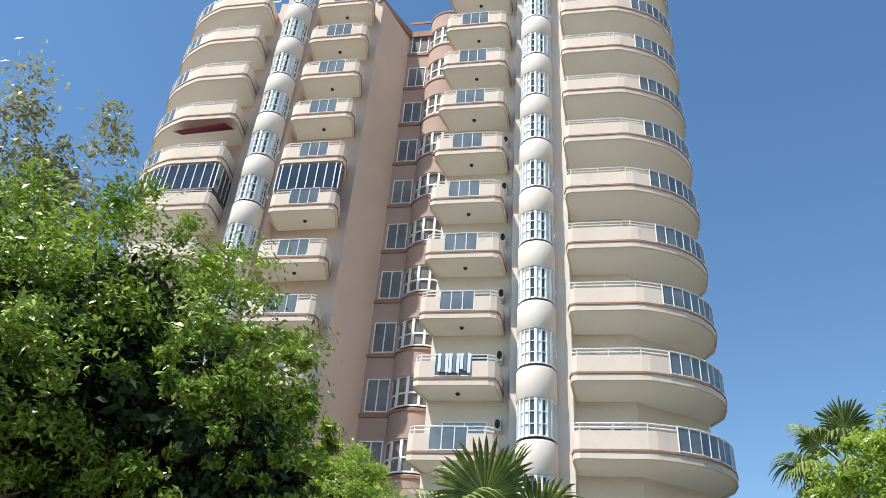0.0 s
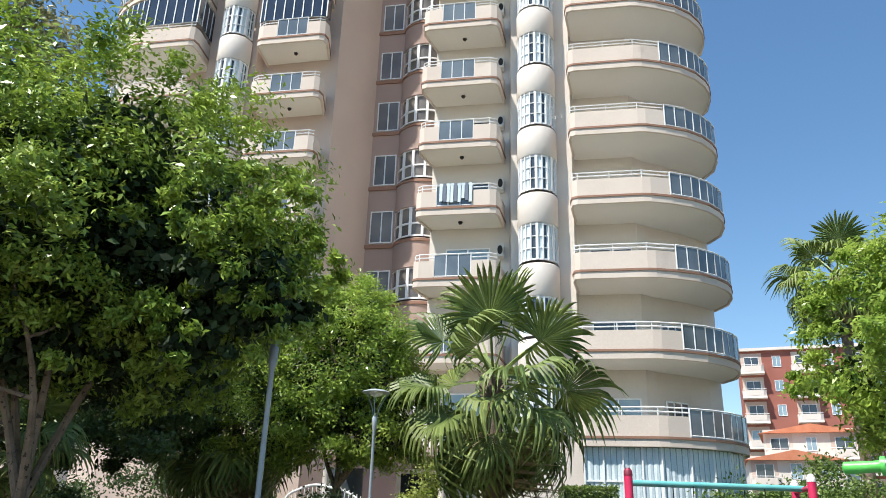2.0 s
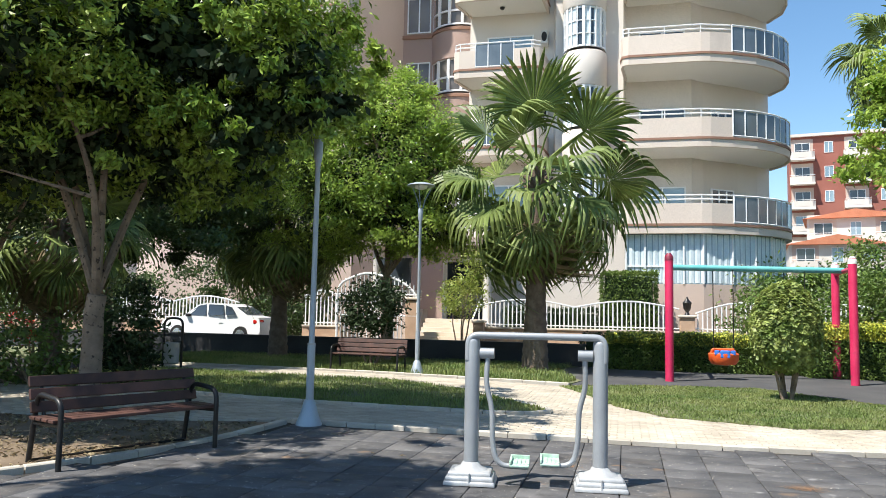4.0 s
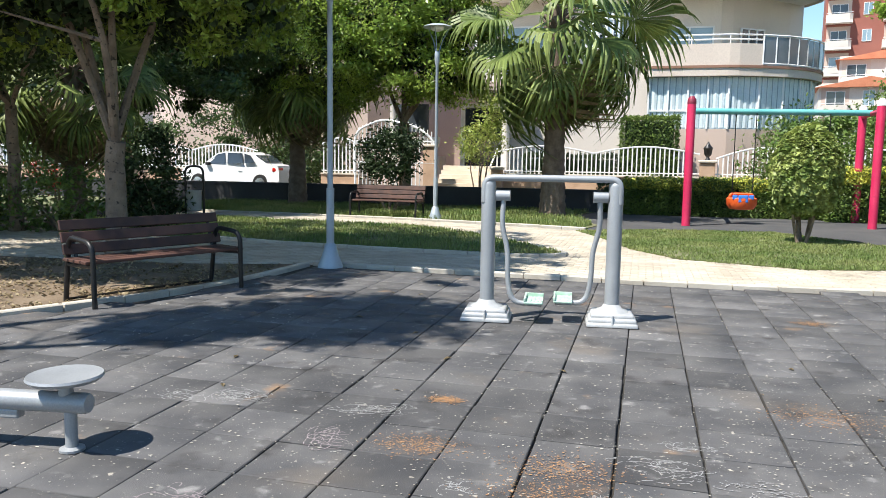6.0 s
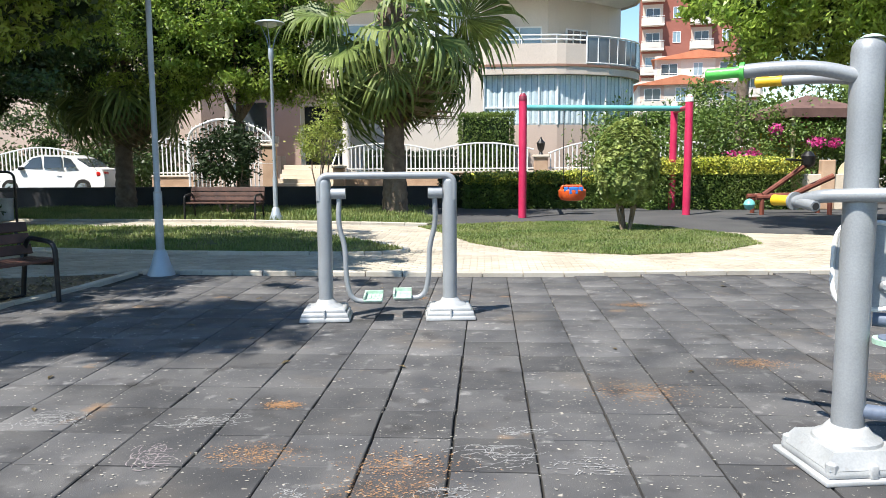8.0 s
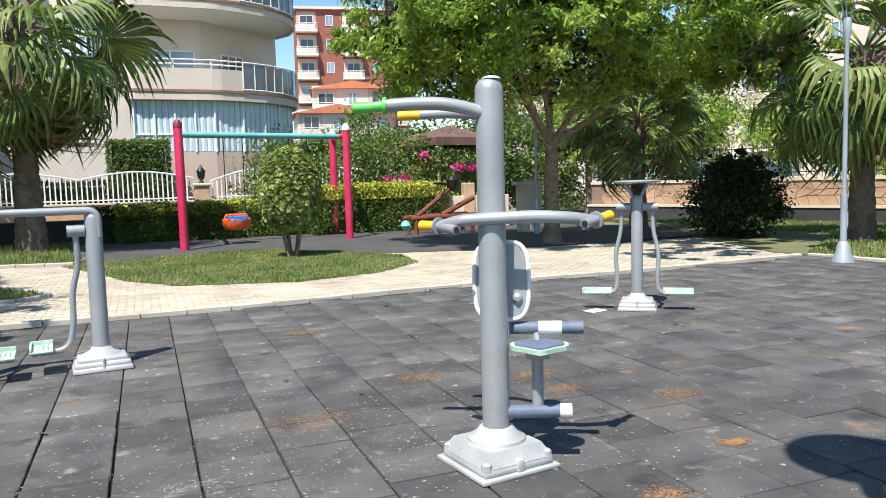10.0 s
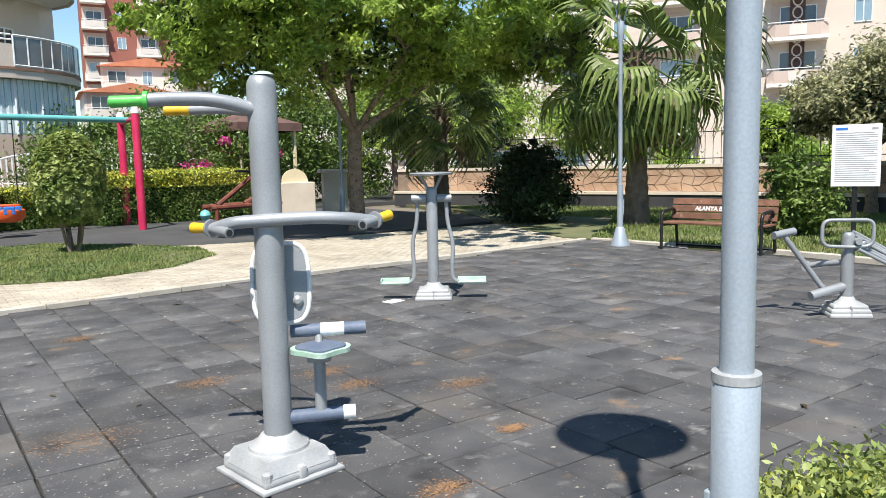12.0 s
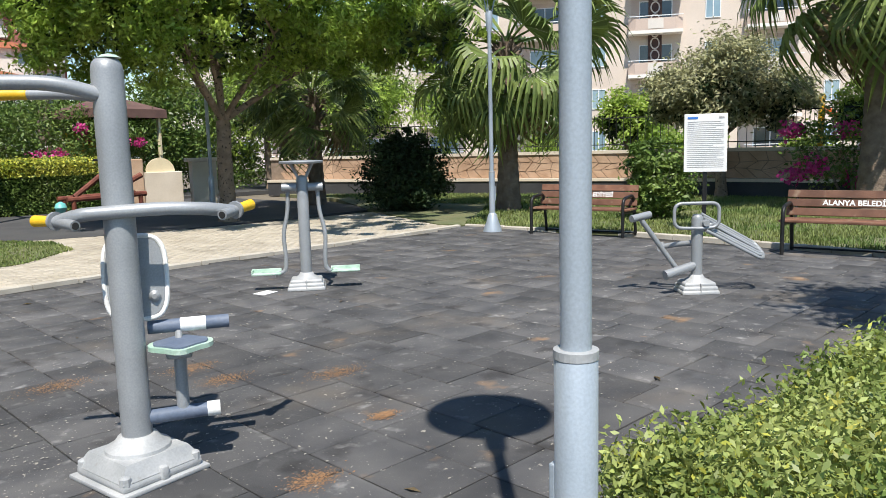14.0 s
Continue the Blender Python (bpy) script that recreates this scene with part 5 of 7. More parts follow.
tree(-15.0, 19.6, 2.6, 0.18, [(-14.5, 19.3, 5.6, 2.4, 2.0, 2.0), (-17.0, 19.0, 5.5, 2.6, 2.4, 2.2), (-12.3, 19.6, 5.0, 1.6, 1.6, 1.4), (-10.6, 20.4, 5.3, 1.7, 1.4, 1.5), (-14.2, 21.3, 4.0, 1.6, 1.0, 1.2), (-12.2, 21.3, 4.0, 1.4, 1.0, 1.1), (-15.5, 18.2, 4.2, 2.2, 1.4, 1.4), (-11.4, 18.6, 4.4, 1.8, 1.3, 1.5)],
     120000, 0.13, SHADED_LEAF, "street tree by the low wall, leaves coloured dark for shade", 8, limbs=5, clumps=150)
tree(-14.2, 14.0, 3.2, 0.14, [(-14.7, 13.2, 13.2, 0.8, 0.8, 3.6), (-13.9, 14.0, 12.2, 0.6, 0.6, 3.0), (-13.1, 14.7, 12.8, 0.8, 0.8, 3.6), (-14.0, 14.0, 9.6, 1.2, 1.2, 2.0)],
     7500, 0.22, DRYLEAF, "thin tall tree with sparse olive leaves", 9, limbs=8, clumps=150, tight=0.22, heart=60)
tree(-11.8, 12.2, 2.4, 0.1, [(-12.0, 11.6, 4.6, 2.4, 2.2, 1.7), (-13.5, 10.5, 4.4, 2.2, 2.0, 1.8)], 45000, 0.13, SHADED_LEAF, "tree behind the soil bed, leaves coloured dark for shade", 10, limbs=4, clumps=160)


tree(-7.6, 2.2, 5.0, 0.13, [(-6.0, 3.3, 8.2, 1.2, 1.15, 0.7), (-7.3, 2.4, 8.5, 0.7, 0.7, 0.6)],
     12000, 0.14, FICUS, "tall tree beside the soil bed that shades the rubber floor", 15, limbs=5, clumps=220, tight=0.12)
tree(7.0, -2.0, 2.4, 0.1, [(6.2, 0.3, 5.0, 1.3, 1.0, 0.8), (7.6, -1.2, 5.2, 2.0, 1.6, 1.4)],
     16000, 0.14, CITRUS, "green tree behind the hedge that shades the rubber floor", 14, limbs=4, clumps=120)


# ---- fan palms ----
def frond_mesh(name, n, droop, seed, length=1.0, material=FROND, stalk=0.9):
    """A fan leaf: a stalk, and folded pointed leaflets that spread from its end and hang at their tips. Built along +x."""
    rng = random.Random(seed)
    verts, faces = [], []

    def quad(*p):
        k = len(verts)
        verts.extend(p)
        faces.append((k, k + 1, k + 2, k + 3))

    w = 0.02
    seg = 4
    for i in range(seg):
        x0, x1 = stalk * i / seg, stalk * (i + 1) / seg
        z0, z1 = -0.12 * (i / seg) ** 2, -0.12 * ((i + 1) / seg) ** 2
        quad((x0, -w, z0), (x1, -w, z1), (x1, 0, z1 + 0.02), (x0, 0, z0 + 0.02))
        quad((x0, 0, z0 + 0.02), (x1, 0, z1 + 0.02), (x1, w, z1), (x0, w, z0))
    hub = Vector((stalk, 0, -0.12))
    spread = 224
    for k in range(n):
        a = radians(-spread / 2 + spread * (k + 0.5) / n)
        da = radians(spread / n) * 0.5
        ln = length * (0.66 + 0.34 * math.cos(a * 0.62)) * rng.uniform(0.88, 1.08)
        cup = 0.3 * abs(math.sin(a))
        fold = 0.05 * length
        hang = droop * rng.uniform(0.75, 1.35)
        j = rng.uniform(-0.05, 0.05)

        def at(t, ang, up):
            r = ln * t
            tip = max(0.0, t - 0.58)
            z = hub.z + cup * min(r, 0.58 * ln) + up - (0.12 * droop * t * t + hang * 2.4 * tip ** 2) * ln
            pull = 1 - 0.5 * min(1.6, hang) * tip ** 1.5
            return (hub.x + r * math.cos(ang) * pull, hub.y + r * math.sin(ang) * pull, z)
        for t0, t1, w0, w1 in ((0.02, 0.58, 0.7, 0.99), (0.58, 0.76, 0.92, 0.66), (0.76, 0.9, 0.66, 0.36), (0.9, 1.04, 0.36, 0.02)):
            j0, j1 = (0 if t0 < 0.4 else j * (t0 - 0.4) * 2), j * max(0.0, t1 - 0.4) * 2
            for s in (-1, 1):
                quad(at(t0, a + j0, fold * t0), at(t1, a + j1, fold * t1 * w1), at(t1, a + j1 + s * da * w1, 0), at(t0, a + j0 + s * da * w0, 0))
    me = bpy.data.meshes.new(name)
    me.from_pydata(verts, [], faces)
    me.materials.append(material)
    return me


FRONDS = [frond_mesh("frond", 28, d, i, 0.86, stalk=1.0) for i, d in enumerate((0.3, 0.6, 0.6, 1.0, 0.9, 1.3))]
DEAD = frond_mesh("dry_frond", 18, 1.9, 9, 0.75, FROND_DRY, 0.8)


def palm(x, y, h, size, label, seed, r=0.2, count=42, dead=6, low=-75, flare=1.25):
    """A fan palm: ringed trunk, a head of old leaf bases, and fronds from upright to hanging."""
    rng = random.Random(seed)
    t = thing("palm_tree", x, y, 0, 0, label, "palm")
    prof = []
    n = max(10, int(h / 0.12))
    for i in range(n + 1):
        u = i / n
        rr = r * (flare - (flare - 1) * min(1, u * 3)) * (1 - 0.22 * u) * (1 + (0.05 if i % 2 else -0.03))
        prof.append((rr, -0.05 + (h + 0.05) * u))
    part("trunk", lathe(bmesh.new(), prof, 0, 0, 14), PALM_BARK, t, "ringed fibrous trunk", smooth=True)
    bm = bmesh.new()
    for k in range(40):
        a, z = rng.uniform(0, 6.28), h - rng.uniform(0.0, 0.7)
        u = Vector((math.cos(a), math.sin(a), 0))
        tube(bm, [u * r * 0.7 + Vector((0, 0, z)), u * (r + 0.14) + Vector((0, 0, z + 0.22))], [0.05, 0.02], 5)
    part("crown_shaft", bm, PALM_BARK, t, "cut brown leaf bases")
    for k in range(count):
        u = (k + 0.5) / count
        el = 82 - (82 - low) * u ** 0.7 + rng.uniform(-9, 9)
        az = (k * 137.5 + rng.uniform(-20, 20)) % 360
        old = k >= count - dead
        me = DEAD if old else FRONDS[(0 if el > 35 else 2 if el > -20 else 4) + rng.randrange(2)]
        o = new("frond", me)
        o.parent = t
        s = size * rng.uniform(0.88, 1.1)
        z = h + 0.05 - 0.35 * u
        o.matrix_basis = Matrix.Translation((0, 0, z)) @ Matrix.Rotation(radians(az), 4, "Z") @ Matrix.Rotation(radians(-el), 4, "Y") @ Matrix.Rotation(radians(rng.uniform(-50, 50)), 4, "X") @ Matrix.Scale(s, 4)
    return t


palm(-2.5, 21.0, 5.5, 1.85, "bushy fan palm with hanging fronds on the lawn", 1, 0.3, 34, 4, -84)
palm(12.95, 12.55, 3.8, 1.4, "fan palm with a thick trunk behind a lamp", 2, 0.24, 30, 4, -72)
palm(11.55, 18.75, 3.0, 1.15, "low fan palm by the stone wall", 3, 0.22, 36, 2, -38)
palm(16.6, 6.1, 5.2, 1.5, "fan palm with stout trunk and long hanging fronds", 4, 0.27, 38, 4, -62)
palm(9.4, 29.0, 10.9, 1.35, "tall fan palm behind the trees", 5, 0.22, 34, 6, -80)
palm(-10.9, 22.6, 4.6, 1.6, "shaded fan palm beside the street wall", 6, 0.26, 46, 8, -78)
palm(-13.8, 16.1, 3.6, 1.4, "fan palm in deep shade with hanging dry fronds", 7, 0.24, 40, 12, -80)


# ---- shrubs and hedges ----
def shrub(x, y, blobs, count, size, leaf, label, seed, name="shrub", category="shrub", tight=0.2, stems=5, clumps=70, hollow=0.5, petals=None):
    rng, nrng = random.Random(seed), np.random.default_rng(seed)
    t = thing(name, x, y, 0, 0, label, category)
    for k in range(stems):
        bm = bmesh.new()
        b = blobs[k % len(blobs)]
        a = 6.28 * k / stems
        limb(bm, (0.07 * math.cos(a), 0.07 * math.sin(a), -0.05), (b[0] - x + 0.5 * b[3] * math.cos(a), b[1] - y + 0.5 * b[4] * math.sin(a), b[2]), 0.035, 0.012, rng, 0.1, 4, 6)
        part("stem", bm, BARK, t)
    loc = [(bx - x, by - y, bz, rx, ry, rz) for bx, by, bz, rx, ry, rz in blobs]
    pts = crown_points(loc, count, nrng, clumps, tight, hollow)
    leaves("foliage", pts[pts[:, 2] > 0.02], size, leaf, t, rng=nrng, up=0.6)
    if petals:
        pts = crown_points(loc, petals[1], nrng, petals[2], 0.12, 0.85)
        leaves("blossom", pts[pts[:, 2] > 0.02], 0.1, petals[0], t, rng=nrng, aspect=0.9, label="bright blossom")
    return t


nrng = np.random.default_rng(21)
ball = thing("ball_shrub", 2.83, 15.7, 0, 0, "clipped dome-shaped ball shrub on short stems in the lawn", "shrub")
rs = random.Random(21)
for k in range(5):
    bm = bmesh.new()
    limb(bm, (0.08 * math.cos(k * 1.3), 0.08 * math.sin(k * 1.3), -0.05), (0.3 * math.cos(k * 1.3), 0.3 * math.sin(k * 1.3), 1.0), 0.035, 0.02, rs, 0.08, 4, 6)
    part("stem", bm, BARK, ball)
d = nrng.normal(size=(11000, 3))
d /= np.linalg.norm(d, axis=1, keepdims=True)
lump = np.array([1 + 0.05 * noise.noise(Vector(v) * 3.2) + 0.07 * noise.noise(Vector(v) * 9.0) for v in d])[:, None]
q = d * (1 - 0.1 * nrng.random((11000, 1))) * lump * np.array([0.6, 0.6, 0.9]) + np.array([0, 0, 1.34])
q[:, :2] *= np.clip(1.04 - 0.06 * (q[:, 2:] - 1.0), 0.9, 1.1)
low = q[:, 2] < 0.65
q[low, 2] = 0.65 + (q[low, 2] - 0.65) * 0.5
leaves("foliage", q, 0.11, HEDGE_N, ball, rng=nrng, up=0.75, aspect=0.7, mid=np.array([0, 0, 1.2]))
# Dark solid core gives the gaps between leaves their shade by colour.
part("heart", lathe(bmesh.new(), [(0.25, 0.64), (0.46, 0.88), (0.53, 1.35), (0.47, 1.75), (0.3, 1.98), (0.05, 2.1)], 0, 0, 14), DARK_AND_SHADE, ball, "near-black filling that stands in for inner shade", smooth=True)
shrub(-6.95, 20.3, [(-6.95, 20.3, 1.65, 0.85, 0.8, 0.75)], 3600, 0.13, DARK_AND_SHADE, "dark loose shrub behind a bench", 22, clumps=120)
shrub(11.76, 14.95, [(11.76, 14.95, 0.75, 1.0, 1.0, 0.85), (11.8, 15.0, 1.35, 0.6, 0.6, 0.6)], 20000, 0.1, DARK_AND_SHADE, "dark rounded shrub on the lawn", 23, clumps=300, hollow=0.55, tight=0.14)
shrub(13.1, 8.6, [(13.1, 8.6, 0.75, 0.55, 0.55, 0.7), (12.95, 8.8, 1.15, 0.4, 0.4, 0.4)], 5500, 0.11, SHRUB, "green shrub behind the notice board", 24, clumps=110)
shrub(-9.4, 13.4, [(-9.65, 13.4, 0.95, 0.5, 0.6, 1.15), (-9.5, 13.2, 0.5, 0.4, 0.4, 0.5)], 4500, 0.12, DARK_AND_SHADE, "dark shrub behind the pale trunk", 25, clumps=100)
shrub(-11.0, 12.5, [(-11.5, 12.6, 0.6, 1.6, 1.0, 0.7), (-13.0, 11.6, 0.6, 1.6, 1.2, 0.7)], 5200, 0.12, SHRUB, "mixed low shrubs in shade", 26, clumps=120)
shrub(-16.3, 18.4, [(-16.3, 18.4, 1.8, 1.3, 1.2, 1.2)], 3000, 0.13, SHRUB, "shrub with red blossom", 27, petals=(PETAL_RED, 420, 8))
shrub(-5.8, 26.9, [(-5.8, 26.9, 2.2, 0.75, 0.7, 0.75), (-5.4, 27.0, 3.3, 0.5, 0.5, 0.6)], 4000, 0.11, HEDGE_G, "yellow-green clipped shrub by the entrance", 28, hollow=0.7, clumps=90)
shrub(5.6, 26.4, [(4.4, 26.6, 1.5, 1.4, 0.9, 1.0), (6.6, 26.4, 1.6, 1.7, 1.0, 1.3), (8.2, 26.2, 2.0, 1.5, 1.0, 1.5)], 9000, 0.15, SHRUB, "tall green shrubs behind the playground hedge", 29, clumps=170, hollow=0.4)
shrub(9.7, 25.2, [(9.3, 25.2, 1.9, 1.3, 0.9, 1.2), (10.2, 24.8, 1.6, 0.9, 0.8, 0.9)], 5000, 0.13, SHRUB, "bougainvillea shrub with pink blossom", 30, petals=(PETAL, 1100, 14), clumps=90)
shrub(17.6, 6.9, [(17.8, 7.4, 1.3, 0.9, 0.8, 0.9), (17.6, 5.0, 1.5, 1.0, 0.9, 1.0)], 4500, 0.11, SHRUB, "bougainvillea with pink blossom over the wall", 31, petals=(PETAL, 1900, 16), clumps=90)
tree(18.8, 10.6, 1.6, 0.12, [(18.8, 10.6, 3.0, 1.6, 1.4, 1.2), (18.2, 11.6, 2.6, 1.0, 1.0, 0.8), (19.6, 9.6, 2.6, 1.1, 1.0, 0.8)], 26000, 0.14, DRYLEAF, "olive-leaved tree beyond the stone wall", 32, limbs=5, clumps=110)
tree(20.2, 14.6, 1.2, 0.08, [(20.2, 14.6, 2.3, 0.9, 0.9, 0.8)], 3500, 0.17, CITRUS, "small bright green tree beyond the wall", 33, limbs=4, clumps=60)
tree(20.2, 7.6, 1.2, 0.08, [(20.2, 7.6, 2.2, 0.8, 0.8, 0.7)], 3000, 0.16, CITRUS, "small bright green tree beyond the wall", 34, limbs=4, clumps=60)
tree(14.6, 27.5, 2.0, 0.12, [(14.6, 27.5, 3.4, 2.2, 1.8, 1.8), (17.5, 25.5, 3.2, 2.0, 1.8, 1.6), (20.0, 22.0, 3.2, 2.2, 2.0, 1.6)], 12000, 0.2, CITRUS, "garden trees beyond the stone wall", 35, limbs=6, clumps=130)


def hedge(x0, x1, y0, y1, z, count, size, leaf, label, seed, tips=None, turn=0.0):
    """A clipped hedge: leaves thick on its top and faces, round a dark box whose colour stands in for inner shade."""
    nrng = np.random.default_rng(seed)
    t = thing("hedge", (x0 + x1) / 2, (y0 + y1) / 2, 0, turn, label, "hedge")
    w, d = (x1 - x0) / 2, (y1 - y0) / 2
    part("heart", box(bmesh.new(), -w + 0.12, w - 0.12, -d + 0.12, d - 0.12, 0, z - 0.13, 0.05), DARK_AND_SHADE, t, "dark box standing in for the shade inside")
    def shell(n, jitter):
        p = nrng.random((n, 3)) * 2 - 1
        area = np.array([d * z * 2, w * z * 2, w * d * 4])
        face = nrng.choice(3, n, p=area / area.sum())
        for ax in (0, 1):
            m = face == ax
            p[m, ax] = np.sign(p[m, ax])
        p[face == 2, 2] = 1
        q = p * np.array([w, d, z / 2]) + np.array([0, 0, z / 2])
        q += nrng.normal(size=q.shape) * jitter
        bump = np.array([noise.noise(Vector((a * 1.3, b * 1.3, c * 1.3))) for a, b, c in q])
        q[:, 2] += bump * 0.09
        return q
    q = shell(count, 0.05)
    leaves("foliage", q[q[:, 2] > 0.0], size, leaf, t, rng=nrng, up=0.45)
    if tips:
        q = shell(tips[1], 0.05)
        q = q[q[:, 2] > z * 0.75]
        leaves("tip_foliage", q, size, tips[0], t, rng=nrng, up=0.6, label="yellow young foliage")
    return t


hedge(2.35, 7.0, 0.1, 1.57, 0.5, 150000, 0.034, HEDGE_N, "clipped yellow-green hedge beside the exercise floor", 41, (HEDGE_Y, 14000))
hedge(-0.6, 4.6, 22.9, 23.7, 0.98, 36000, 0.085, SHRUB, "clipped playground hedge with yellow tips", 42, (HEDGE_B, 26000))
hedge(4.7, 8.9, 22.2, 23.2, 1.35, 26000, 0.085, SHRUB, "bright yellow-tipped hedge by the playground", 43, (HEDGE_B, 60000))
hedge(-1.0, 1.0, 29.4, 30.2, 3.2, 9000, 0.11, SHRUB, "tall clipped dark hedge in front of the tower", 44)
hedge(-4.6, -1.1, 29.0, 29.6, 1.75, 8000, 0.1, DARK_AND_SHADE, "dark shrubs behind the white picket fence", 46)
hedge(-1.4, -0.2, 23.5, 24.3, 0.9, 2500, 0.1, DARK_AND_SHADE, "dark low hedge beside the street wall", 45)


def grass(name, poly, count, h, seed, label, material=None):
    """Thin bent blades, thick in tufts."""
    nrng = np.random.default_rng(seed)
    xs, ys = [p[0] for p in poly], [p[1] for p in poly]
    x = nrng.uniform(min(xs), max(xs), count * 3)
    y = nrng.uniform(min(ys), max(ys), count * 3)
    keep = [i for i in range(len(x)) if inside(x[i], y[i], poly) and noise.noise(Vector((x[i] * 1.1, y[i] * 1.1, seed))) + nrng.random() * 1.1 > 0.25][:count]
    x, y = x[keep], y[keep]
    n = len(x)
    a = nrng.uniform(0, 6.283, n)
    hh = h * nrng.uniform(0.4, 1.3, n)
    wv = 0.005 + 0.005 * nrng.random(n)
    lean = nrng.uniform(0.1, 0.7, n) * hh
    base = np.stack([x, y, np.full(n, 0.015)], 1)
    side = np.stack([np.cos(a), np.sin(a), np.zeros(n)], 1) * wv[:, None]
    out = np.stack([-np.sin(a) * lean, np.cos(a) * lean, hh], 1)
    mid = np.stack([-np.sin(a) * lean * 0.3, np.cos(a) * lean * 0.3, hh * 0.6], 1)
    v = np.stack([base - side, base + side, base + mid + side * 0.7, base + mid - side * 0.7, base + out + side * 0.1, base + out - side * 0.1], 1).reshape(-1, 3)
    k = np.arange(n)[:, None] * 6
    f = np.concatenate([k + np.array([[0, 1, 2, 3]]), k + np.array([[3, 2, 4, 5]])])
    return raw(name, v, f, material or GRASS, kind="stuff", label=label, category="grass")


grass("grass", [(1.9 + (x - 1.9) * 1.035, 14.5 + (y - 14.5) * 1.035) for x, y in LAWN_RIGHT], 42000, 0.038, 51, "sunlit uneven grass on the lawn island")
grass("grass", LAWN_LEFT, 34000, 0.06, 52, "shaded grass on the lawn island")
grass("grass", [(-14, 18.9), (-6.2, 18.5), (-1.4, 17.4), (-1.2, 18.2), (-2.0, 21.4), (-1.6, 23.3), (-14, 23.3)], 36000, 0.12, 53, "taller grass below the street wall")
grass("grass", [swung(p) for p in ((10.3, 11.1), (10.5, 9.7), (11.1, 7.4), (11.2, 1.0), (20, 1), (19, 12), (15, 21), (13.4, 22), (13, 16.4), (14.0, 14.4), (12.0, 12.5))], 95000, 0.07, 54, "long grass behind the benches")


# ---- car ----
car = thing("parked_car", -14.85, 25.9, 0.3, 0, "white saloon car parked on the street", "car")
side = [(-2.0, 0.32), (-2.05, 0.55), (-1.95, 0.78), (-1.15, 0.9), (-0.55, 1.36), (-0.2, 1.43), (0.55, 1.42), (0.9, 1.33), (1.45, 0.98), (1.98, 0.93), (2.05, 0.7), (2.05, 0.4), (1.95, 0.28)]
bm = bmesh.new()
rows = []
for y, k in ((-0.82, 0.0), (-0.78, 0.02), (0.78, 0.02), (0.82, 0.0)):
    rows.append([bm.verts.new((x * (1 if abs(y) < 0.8 else 0.985), y * (1 if z < 0.95 else 0.86), z)) for x, z in side])
for a, b in zip(rows, rows[1:]):
    for i in range(len(side)):
        j = (i + 1) % len(side)
        bm.faces.new((a[i], a[j], b[j], b[i]))
bm.faces.new(rows[0][::-1])
bm.faces.new(rows[-1])
part("body", bm, CAR_WHITE, car, "glossy white body", smooth=True)
for y in (-0.73, 0.73):
    bm = bmesh.new()
    s = -1 if y < 0 else 1
    for glass in ([(-1.0, 0.95), (-0.5, 1.32), (-0.2, 1.38), (-0.15, 0.98)], [(-0.08, 0.98), (-0.1, 1.38), (0.5, 1.37), (0.55, 1.0)], [(0.62, 1.0), (0.58, 1.36), (0.85, 1.28), (1.05, 1.03)]):
        v = [bm.verts.new((x, s * (0.713 + (1.42 - z) * 0.19), z)) for x, z in glass]
        bm.faces.new(v)
    part("side_window", bm, PANE, car)
    for x in (-1.3, 1.25):
        m = Matrix.Translation((x, s * 0.74, 0.3)) @ Matrix.Rotation(radians(90), 4, "X")
        w = part("wheel", lathe(bmesh.new(), [(0.16, -0.1), (0.29, -0.1), (0.31, -0.06), (0.31, 0.06), (0.29, 0.1), (0.16, 0.1)], seg=22, m=m), TYRE, car, smooth=True)
        part("rim", lathe(bmesh.new(), [(0.18, -0.103), (0.19, -0.108), (0.05, -0.112), (0.02, -0.11), (0.02, 0.11), (0.05, 0.112), (0.19, 0.108), (0.18, 0.103)], seg=14, m=m), CHROME, w)
    part("door_handle", box(bmesh.new(), 0.3, 0.46, s * 0.83 - 0.01, s * 0.83 + 0.01, 0.82, 0.85), WINFRAME, car)
    part("mirror", box(bmesh.new(), -0.95, -0.78, s * 0.84 - 0.06, s * 0.84 + 0.08, 0.92, 1.03, 0.03), IRON, car)
    part("tail_lamp", box(bmesh.new(), 1.72, 2.03, s * 0.66 - 0.14, s * 0.66 + 0.162, 0.7, 0.86, 0.04), LENS_RED, car, "red tail lamp")
part("rear_window", box(bmesh.new(), -0.62, 0.62, -0.015, 0.015, -0.24, 0.24, 0.01, Matrix.Translation((1.19, 0, 1.17)) @ Matrix.Rotation(radians(90), 4, "Z") @ Matrix.Rotation(radians(-57), 4, "X")), PANE, car)
part("number_plate", box(bmesh.new(), 2.04, 2.06, -0.26, 0.26, 0.56, 0.67), PAPER, car)

# ---- stone wall round the park ----
WALL_LINE = smooth_line([swung(p) for p in ((20.3, -4.0), (19.6, 6.6), (18.7, 12.9), (15.7, 20.3), (13.4, 25.0))], 6)
park_wall = thing("wall_park", 0, 0, 0, 0, "curved tan crazy-stone park wall with pale coping", "wall", kind="structure")
part("plinth", strip(bmesh.new(), [(x - 0.25, y - 0.12) for x, y in WALL_LINE][::-1], 0.3, -0.05, 0.42), DARK_WALL, park_wall, "dark painted plinth")
part("ledge", strip(bmesh.new(), [(x - 0.28, y - 0.13) for x, y in WALL_LINE][::-1], 0.34, 0.42, 0.5), COPING, park_wall, "pale ledge")
part("core", strip(bmesh.new(), WALL_LINE[::-1], 0.3, 0.3, 1.2), MORTAR, park_wall)
